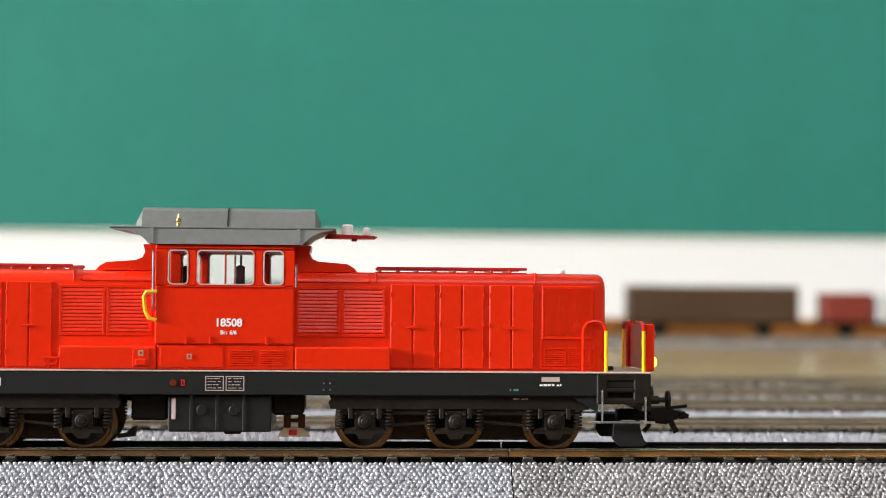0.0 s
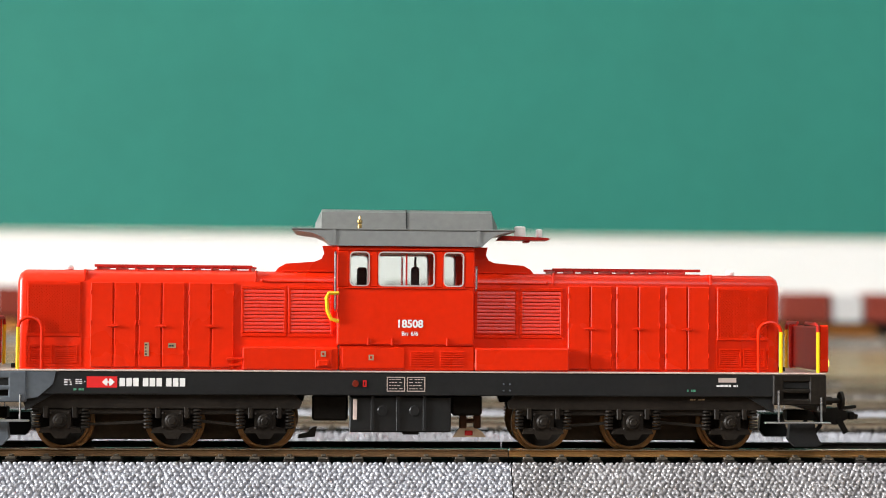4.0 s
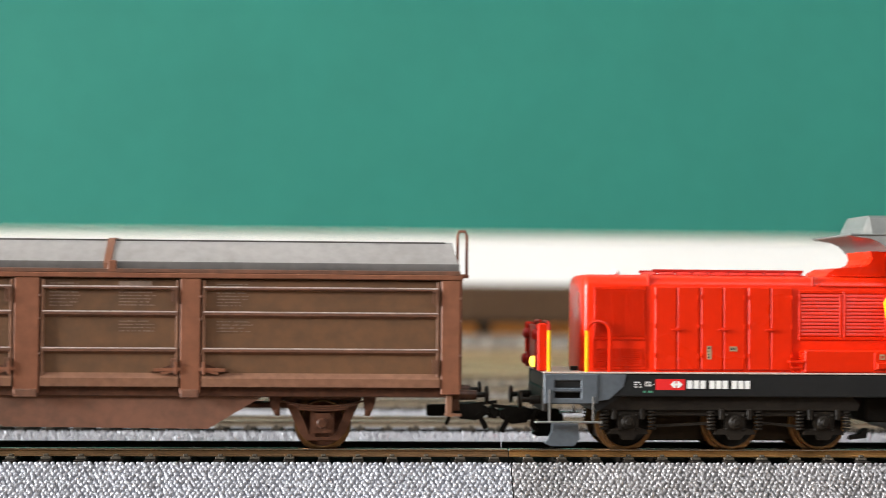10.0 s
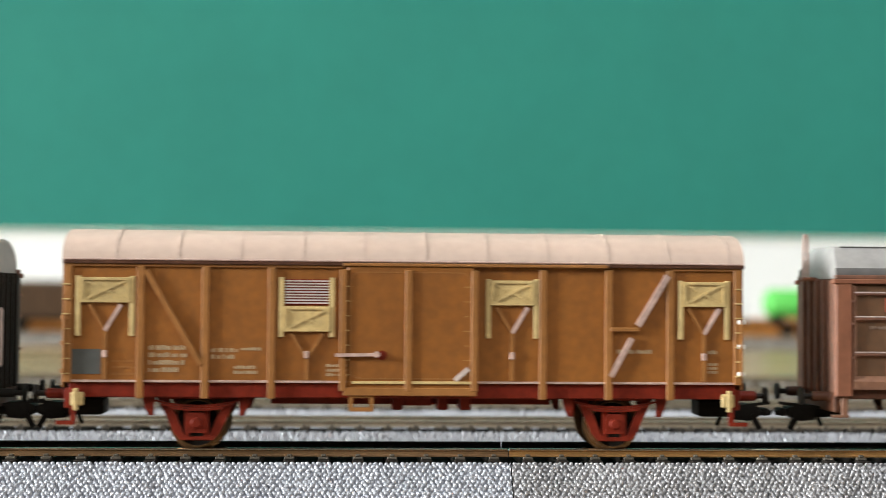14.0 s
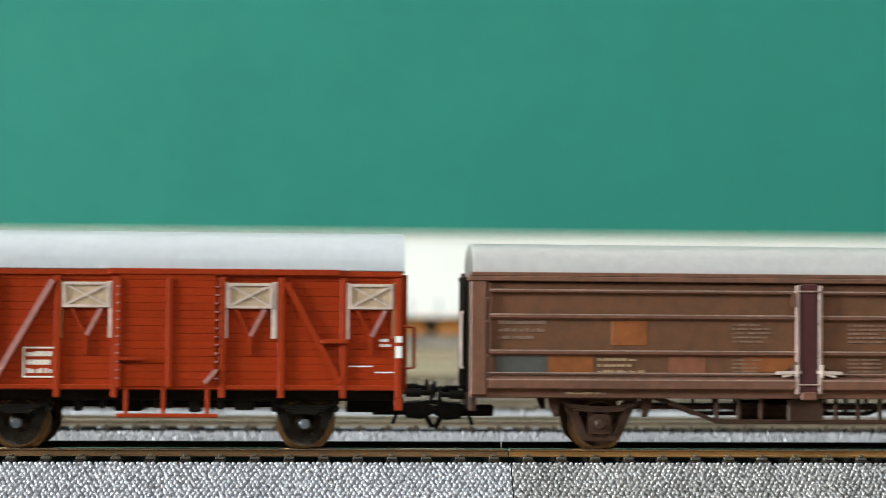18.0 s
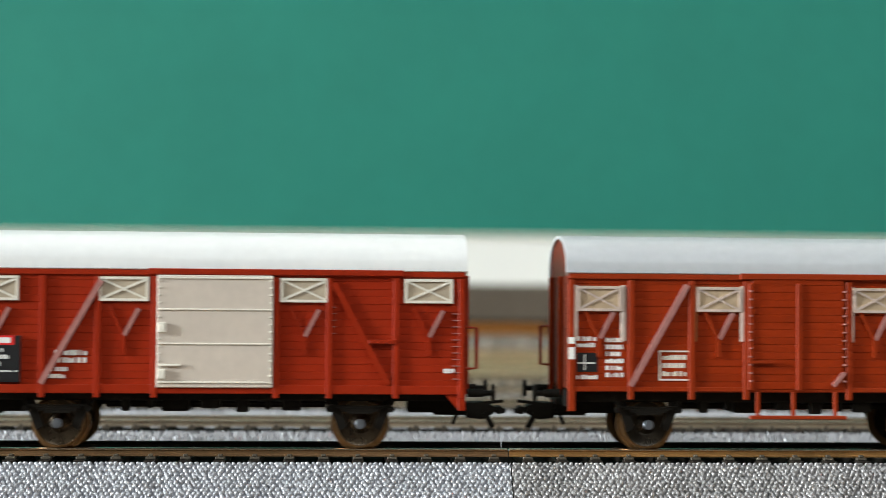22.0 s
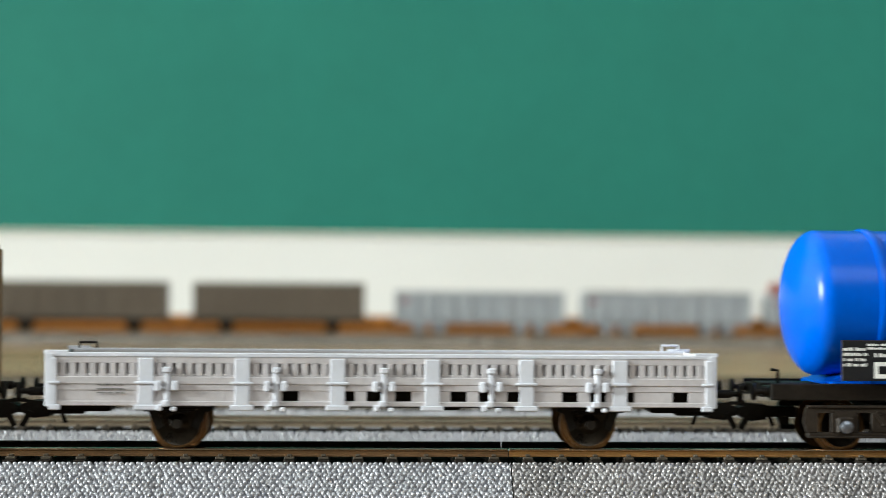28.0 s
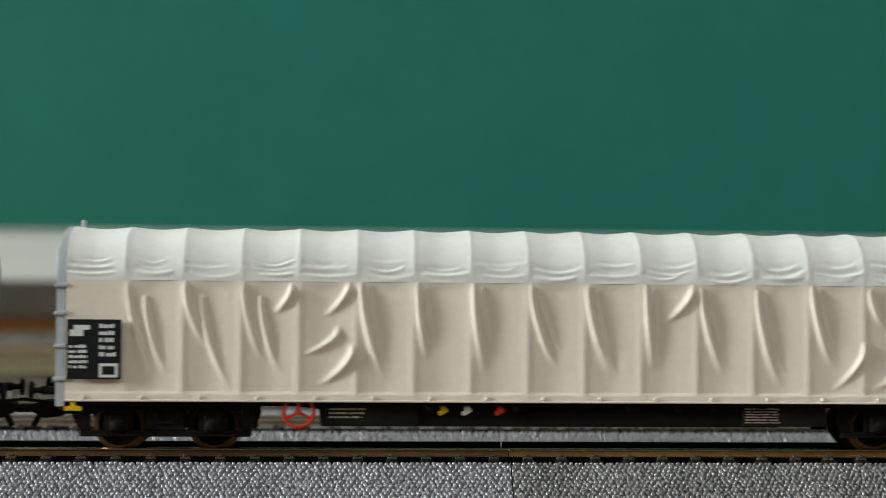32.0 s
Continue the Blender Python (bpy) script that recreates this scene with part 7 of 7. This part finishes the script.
        if s > 0:
            part("end_handrail", Geo().tube([(x + 0.6, -15.6, 33.6), (x + 2.2, -15.8, 33.4), (x + 2.2, -15.8, 25.2), (x + 0.6, -15.6, 25.0)], 0.55), "white", t, "white handrail")
            part("end_hoop", Geo().tube([(x + 1.5, -13.0, 43.0), (x + 1.9, -11.5, 45.0), (x + 2.1, -8.0, 46.2), (x + 1.9, -6.0, 44.5)], 0.5), "gear", t)
        else:
            for z in (15, 22, 29, 35):
                part("end_clamp", Geo().box(x - 2.2, x + 0.6, -16.0, -15.0, z, z + 0.9, 0.2), "end_grey", t)
        part("roof_pin", Geo().cyl('z', (s * (half - 1.4), -2, 48.2), 0.55, 1.9, 8), "end_grey", t)
        part("yellow_bracket", Geo().prism('y', [(x - s * 3.8, 8.6), (x - s * 0.2, 8.6), (x - s * 0.2, 9.4), (x - s * 1.4, 9.7), (x - s * 1.5, 10.8), (x - s * 2.4, 10.8), (x - s * 2.5, 9.7), (x - s * 3.8, 9.4)], -15.6, -14.4), "yellow", t, "small yellow bracket")
        buffers(t, s * (half + 8.4), s, 12.6, "black")
        coupler(t, s * (half + 4.6), s, 8.2)
        part("buffer_beam", Geo().box(min(s * (half - 2), s * (half + 1.6)), max(s * (half - 2), s * (half + 1.6)), -13.5, 13.5, 8.6, 12.4, 0.3), "gear", t)
    part("underframe", Geo().box(-half + 2, half - 2, -13.6, 13.6, 9.6, 11.0, 0.2), "black", t)
    part("centre_sill", Geo().prism('y', [(-63, 10.4), (-51.6, 8.9), (-51.2, 5.2), (50, 5.2), (58, 10.4)], -12.6, -11.8).prism('y', [(-63, 10.4), (-51.6, 8.9), (-51.2, 5.2), (50, 5.2), (58, 10.4)], 11.8, 12.6), "black", t)
    part("sign_plate", Geo().box(-51, -30, -13.2, -12.7, 5.4, 10.2, 0.1), "gear", t)
    part("sign_plate", Geo().box(42, 61, -13.2, -12.7, 5.4, 10.2, 0.1), "gear", t)
    part("data_print", stripes(-49.4, -41.5, 6.8, 9.4, -13.3, 3, 200, 0.1, 0.5), "vent_rail", t)
    part("data_print", stripes(42.6, 50.4, 6.0, 9.6, -13.3, 6, 201, 0.1, 0.5), "vent_rail", t)
    for x, m in ((-24.6, "yellow"), (-19.4, "white"), (-12.2, "hand_red")):
        part("brake_lever", Geo().bar((x - 0.9, -13.6, 8.0), (x + 1.0, -13.6, 9.0), 0.9, 0.5).box(x - 0.5, x + 0.6, -13.9, -13.2, 8.6, 9.8, 0.2), m, t)
    for x in (-28, -9, 16, 27, 35):
        part("bracket", Geo().box(x, x + 1.2, -14.0, -13.0, 8.6, 9.8, 0.2), "gear", t)
    hw = Geo()
    ring = [(-56.0 + 3.3 * math.cos(a), -14.2, 8.4 + 3.3 * math.sin(a)) for a in [2 * math.pi * i / 20 for i in range(21)]]
    hw.tube(ring, 0.42)
    for a in (math.pi / 2, math.pi * 7 / 6, math.pi * 11 / 6):
        hw.bar((-56.0, -14.2, 8.4), (-56.0 + 3.2 * math.cos(a), -14.2, 8.4 + 3.2 * math.sin(a)), 0.7, 0.5)
    hw.cyl('y', (-56.0, -14.8, 8.4), 0.8, 1.0, 10)
    part("brake_handwheel", hw, "hand_red", t, "red brake handwheel")
    # panels on the cloth
    yl = -16.7
    part("data_panel", Geo().box(-105.5, -94.0, yl, yl + 0.5, 15.4, 28.2, 0.1), "print_black", t)
    part("data_print", stripes(-105.0, -101.0, 17.5, 23.0, yl - 0.05, 5, 210, 0.1, 0.6).box(-104.9, -102.0, yl - 0.08, yl, 24.6, 26.0, 0).box(-104.0, -100.6, yl - 0.08, yl, 26.0, 27.0, 0), "white", t)
    part("data_print", stripes(-98.6, -94.8, 20.0, 27.6, yl - 0.05, 5, 211, 0.2, 0.6), "white", t)
    part("data_print", outline(-98.6, -94.6, 15.8, 18.8, yl - 0.02, 0.6, 0.06), "white", t)
    p = part("data_panel", Geo().box(93.4, 104.8, yl, yl + 0.5, 15.2, 28.2, 0.1), "print_black", t)
    part("sign_disc", Geo().cyl('y', (101.4, yl - 0.08, 22.4), 3.3, 0.1, 28, 0.02), "logo_orange", t)
    part("sign_disc", Geo().cyl('y', (101.4, yl - 0.14, 22.4), 2.7, 0.1, 28, 0.02), "white", t)
    part("sign_bar", Geo().bar((99.4, yl - 0.2, 24.4), (103.4, yl - 0.2, 20.4), 0.5, 0.05), "logo_orange", t)
    part("sign_shape", Geo().prism('y', [(99.4, 22.0), (103.4, 22.0), (103.4, 22.3), (101.8, 22.4), (101.0, 23.4), (100.4, 22.5), (99.4, 22.3)], yl - 0.26, yl - 0.2), "print_black", t)
    part("data_print", stripes(93.8, 104.2, 26.2, 27.9, yl - 0.05, 3, 212, 0.2, 0.6), "white", t)
    part("data_print", stripes(93.8, 98.4, 16.4, 20.8, yl - 0.05, 5, 213, 0.4, 0.5), "white", t)
    part("data_print", stripes(98.6, 104.2, 15.6, 17.6, yl - 0.05, 2, 214, 0.1, 0.6), "white", t)
    for x in (-84.8, 83.2):
        bogie(t, x, 20.4, "black", 5.2, "black")
    return t


ww = tarp_wagon(-1477.6)


def last_wagon(cx):
    t = thing("covered_van", "covered van with dark green roof and magenta sides", "goods wagon", (cx, 0, RAIL))
    half = 55.0
    part("body", Geo().box(-half, half, -13.4, 13.4, 12.5, 33.0, 0.5), "magenta", t)
    part("roof", Geo().prism('x', [(-14.2, 32.0), (-14.2, 39.0), (-13.0, 41.5), (-10, 42.6), (10, 42.6), (13, 41.5), (14.2, 39.0), (14.2, 32.0)], -half - 0.8, half + 0.8), "green_roof", t)
    for i in range(8):
        x = half - 0.8 - i * 15.4
        part("post", Geo().box(x - 0.8, x + 0.8, -13.9, -13.3, 12.5, 32.0, 0.2), "magenta", t)
    part("underframe", Geo().box(-half, half, -11.5, 11.5, 10.0, 12.4, 0.2), "black", t)
    for s in (-1, 1):
        buffers(t, s * (half + 7.4), s, 12.2, "black")
        coupler(t, s * (half + 3.2), s, 8.2)
    for x in (-33, 33):
        wheelset(t, x, 5.5, "tyre", "black")
        axle_guard(t, x, "black")
    return t


lw = last_wagon(-1659.8)


# ---- the far train ----
FAR_Y = 1074.0


def far_base(t, half, mat="black", axles=None):
    part("underframe", Geo().box(-half + 1, half - 1, -12, 12, 9.4, 12.4, 0.2), mat, t)
    for x in axles or (-half * 0.62, half * 0.62):
        ax = part("wheelset", Geo().cyl('y', (0, -7.2, 0), 0.9, 14.4, 8), "gear", t, at=(x, 0, 5.5))
        for s in (-1, 1):
            part("wheel", Geo().cyl('y', (0, s * 8 - 1.2, 0), 5.5, 2.4, 18, 0.3), "black" if mat != "far_grey" else "steel_dim", ax)
            part("w_iron", Geo().prism('y', [(x - 8, 11.5), (x - 4, 3.4), (x + 4, 3.4), (x + 8, 11.5)], s * 10.6 - 0.5, s * 10.6 + 0.5), mat, t)
    for s in (-1, 1):
        buffers(t, s * (half + 6.5), s, 12.0, "black")
        part("coupler", Geo().box(min(s * half, s * (half + 9)), max(s * half, s * (half + 9)), -2, 2, 7.6, 9.4, 0.2), "black", t)


def far_box(x0, x1, mat, label, z1=46.0, roof=None):
    half = (x1 - x0) / 2
    t = thing("goods_wagon", label, "goods wagon", ((x0 + x1) / 2, FAR_Y, RAIL), group="wagons of the far train")
    part("body", Geo().box(-half, half, -13.5, 13.5, 12.4, z1 - 4, 0.4), mat, t)
    part("roof", Geo().prism('x', arch(14.2, z1 - 4.2, z1, 10), -half - 0.4, half + 0.4), roof or mat, t)
    for i in range(9):
        x = -half + 1 + i * (2 * half - 2) / 8
        part("post", Geo().box(x - 0.8, x + 0.8, -14.2, -13.4, 12.5, z1 - 4.2, 0.2), mat, t)
    for z in (18, 25, 32):
        part("rib", Geo().box(-half + 0.5, half - 0.5, -13.9, -13.4, z, z + 0.9, 0.2), mat, t)
    far_base(t, half)
    return t


def far_containers(x0, blocks, label):
    """Flat wagon with containers: blocks of (start, end, material, top)."""
    x1 = x0 + blocks[-1][1]
    half = (x1 - x0) / 2
    t = thing("container_wagon", label, "goods wagon", ((x0 + x1) / 2, FAR_Y, RAIL), group="wagons of the far train")
    part("deck", Geo().box(-half, half, -13, 13, 11.6, 13.6, 0.2), "black", t)
    for a, b, m, z1 in blocks:
        c = part("container", Geo().box(a - half, b - half, -13.2, 13.2, 13.7, z1, 0.4), m, t)
        if m == "far_orange":
            part("side_panel", Geo().box(a - half + 6, b - half - 6, -13.9, -13.1, 17, 32, 0.3), "far_lilac", c, "pale lilac panel")
        x = a - half + 2
        while x < b - half - 1:
            part("corrugation", Geo().box(x, x + 1.4, -13.7, -13.1, 15, z1 - 1.5, 0.2), m, c)
            x += 5.0
    far_base(t, half)
    return t


def far_stakes(x0, x1, label, seed):
    half = (x1 - x0) / 2
    t = thing("stake_wagon", label, "goods wagon", ((x0 + x1) / 2, FAR_Y, RAIL), group="wagons of the far train")
    part("deck", Geo().box(-half, half, -13, 13, 11.6, 14.6, 0.2), "gear", t)
    for i in range(8):
        x = -half + 2.5 + i * (2 * half - 5) / 7
        for y in (-13.0, 13.0):
            part("stake", Geo().box(x - 0.55, x + 0.55, y - 0.6, y + 0.6, 13, 31, 0.2), "far_grey", t)
    far_base(t, half)
    return t


def far_gondola(x0, x1, load, label):
    half = (x1 - x0) / 2
    t = thing("open_wagon", label, "goods wagon", ((x0 + x1) / 2, FAR_Y, RAIL), group="wagons of the far train")
    for s in (-1, 1):
        part("side_wall", Geo().box(-half, half, min(s * 13.5, s * 12.5), max(s * 13.5, s * 12.5), 12.0, 38.0, 0.3), "far_grey", t)
        part("end_wall", Geo().box(min(s * half, s * (half - 1)), max(s * half, s * (half - 1)), -12.5, 12.5, 12.0, 38.0, 0.3), "far_grey", t)
        part("top_rim", Geo().box(-half - 0.2, half + 0.2, min(s * 14.0, s * 12.4), max(s * 14.0, s * 12.4), 38.0, 39.0, 0.3), "far_grey", t)
    part("floor_plate", Geo().box(-half + 1, half - 1, -12.5, 12.5, 12.0, 13.0, 0), "far_grey", t)
    for i in range(10):
        x = -half + 2 + i * (2 * half - 4) / 9
        part("post", Geo().box(x - 0.9, x + 0.9, -14.5, -13.4, 11.0, 38.0, 0.25), "far_grey", t)
    part("badge", Geo().box(-half + 5, -half + 12, -13.75, -13.45, 29, 32, 0.05), "far_red", t, "small red badge")
    far_base(t, half, "far_grey", (-half * 0.72, -half * 0.48, half * 0.48, half * 0.72))
    rnd = random.Random(int(x0))
    if load == "heap":
        g = Geo()
        for i in range(150):
            x, y = rnd.uniform(-half + 3, half - 3), rnd.uniform(-11, 11)
            r = rnd.uniform(1.0, 2.2)
            g.box(x - r, x + r, y - r, y + r, 34, 39.2 + rnd.uniform(-1.2, 1.6), 0.5)
        solid_load = solid("scrap_load", g, "scrap", "heap of grey scrap lying in an open wagon", "scrap heap", ((x0 + x1) / 2, FAR_Y, RAIL))
        return t, [solid_load]
    if load == "junk":
        out = []
        for dx in (-half + 14, half - 16):
            g = Geo()
            if dx < 0:
                g.prism('y', [(dx - 11, 36.5), (dx + 13, 37.5), (dx + 13, 43.0), (dx - 2, 49.0), (dx - 8, 49.5)], -6, 6)
            else:
                g.tube([(dx - 10, 0, 36), (dx - 6, 0, 43), (dx, 0, 46.5), (dx + 5, 0, 47.5), (dx + 8, 0, 43), (dx + 9, 0, 36)], 1.1)
                g.tube([(dx - 2, 2, 36), (dx + 2, 2, 42), (dx + 6, 2, 44)], 0.9)
            g.box(dx - 7, dx + 7, -8, 8, 13.2, 34, 0.5)
            out.append(solid("scrap_load", g, "scrap_red", "rusty red scrap rising out of an open wagon", "scrap heap", ((x0 + x1) / 2, FAR_Y, RAIL)))
        return t, out
    return t, []


def far_tank(x0, x1, label):
    half = (x1 - x0) / 2
    t = thing("tank_wagon", label, "goods wagon", ((x0 + x1) / 2, FAR_Y, RAIL), group="wagons of the far train")
    r, cz = 13.6, 30.0
    part("tank_barrel", Geo().rot('x', (0, 0, cz), 32, [(-half + 1, 0.5), (-half + 2, 8), (-half + 5, 12), (-half + 8, r), (half - 8, r), (half - 5, 12), (half - 2, 8), (half - 1, 0.5)]), "far_green", t)
    part("tank_band", Geo().rot('x', (-half * 0.20, 0, cz), 32, [(0, r - 0.2), (0.05, r + 0.25), (9, r + 0.25), (9.05, r - 0.2)]), "far_white", t, "white band round the tank")
    part("saddle", Geo().box(-half + 8, -half + 18, -10, 10, 12, 20, 0.3).box(half - 18, half - 8, -10, 10, 12, 20, 0.3), "gear", t)
    far_base(t, half, "black", (-half * 0.72, -half * 0.5, half * 0.5, half * 0.72))
    return t


FAR = []


def far_train():
    for args in FAR_PLAN:
        kind, rest = args[0], args[1:]
        made = {"box": far_box, "containers": far_containers, "stakes": far_stakes, "tank": far_tank, "gondola": far_gondola}[kind](*rest)
        if isinstance(made, tuple):
            FAR.append(made[0])
            FAR.extend(made[1])
        else:
            FAR.append(made)
FAR_PLAN = [
    ("containers", -286, [(0, 42, "far_red", 40.5), (50, 86, "far_white", 38.5), (91, 134, "far_red", 40.5)], "flat wagon with red and pale grey containers"),
    ("box", -114, 40, "far_brown", "brown covered wagon of the far train"),
    ("box", 63, 217, "far_brown", "brown covered wagon of the far train"),
    ("box", 248, 406, "far_brown", "brown covered wagon of the far train"),
    ("containers", 431, [(0, 45, "far_red", 40.5), (49, 75, "far_white", 38.5), (79, 124, "far_red", 40.5)], "flat wagon with red and pale grey containers"),
    ("stakes", 567, 756, "stake wagon with grey stakes on the far track", 1),
    ("tank", 774, 940, "bright green tank wagon with a white band"),
    ("box", 966, 1123, "far_dark", "grey-brown covered wagon of the far train"),
    ("box", 1147, 1302, "far_dark", "grey-brown covered wagon of the far train"),
    ("gondola", 1330, 1485, "", "blue-grey open wagon of the far train"),
    ("gondola", 1503, 1659, "heap", "blue-grey open wagon heaped with scrap"),
    ("gondola", 1675, 1834, "junk", "blue-grey open wagon with rusty scrap"),
    ("containers", 1849, [(0, 150, "far_orange", 43.0)], "flat wagon with a long orange container"),
]


far_train()

# ---- movement ----
# seconds and units run by the near train
RUN = [(0, 0), (0.5, 5.9), (1, 12.1), (1.5, 18.4), (2, 24.8), (2.5, 30.3), (3, 33.8), (3.5, 36.3), (4.5, 42.8), (5.5, 51.0), (6, 55.7), (6.5, 60.2), (7, 66.5),
       (7.5, 78.3), (8, 92.1), (8.5, 107.4), (9, 124.4), (10, 163.1), (11, 211.4), (12, 271.5), (13, 335.2), (14, 398.4), (15, 463.3), (16.5, 558.8), (18, 653.9),
       (19, 719.3), (20, 784.4), (21, 847.8), (22, 910.9), (23, 975.6), (24, 1040.2), (25, 1099.9), (26, 1159.0), (27, 1218.8), (28, 1278.5), (29, 1339.3),
       (30, 1399.4), (31, 1455.6), (32, 1512.6)]
# the far train runs the other way
FAR_RUN = [(0, 0), (1, 12.1), (2, 24.8), (2.5, 30.6), (3, 35.0), (3.5, 37.0), (4.5, 44.0), (5.5, 51.5), (6, 56.0), (7, 66.5), (8, 92.1), (9, 124.4), (10, 163.1), (11, 211.4),
           (12, 271.5), (13, 335.2), (14, 398.4), (15, 463.3), (16.5, 558.8), (18, 653.9), (19, 719.3), (20, 784.4), (21, 848), (22, 912.5), (23, 976.0), (24, 1042), (25, 1108),
           (26, 1173), (27, 1235), (28, 1297), (29, 1357), (30, 1412), (31, 1466), (32, 1518)]


def motions():
    near = [locomotive, tb, ov, tg, pv, pv2, dv, tw, fw, ww, lw]
    for ob in near:
        p = ob.location.copy()
        walk(ob, [(t, pose(p.x + s * U, p.y, p.z)) for t, s in RUN])
    for ob in FAR:
        p = ob.location.copy()
        walk(ob, [(t, pose(p.x - s * U, p.y, p.z)) for t, s in FAR_RUN])
    ts = [i / 10 for i in range(0, 321)]
    run = np.interp(ts, [t for t, s in RUN], [s for t, s in RUN])
    for ob, (x, y, z), r in ROLLERS:
        walk(ob, [(t, pose(x * U, y * U, z * U, 0, math.degrees(s / r) % 360.0, 0)) for t, s in zip(ts, run)])


motions()
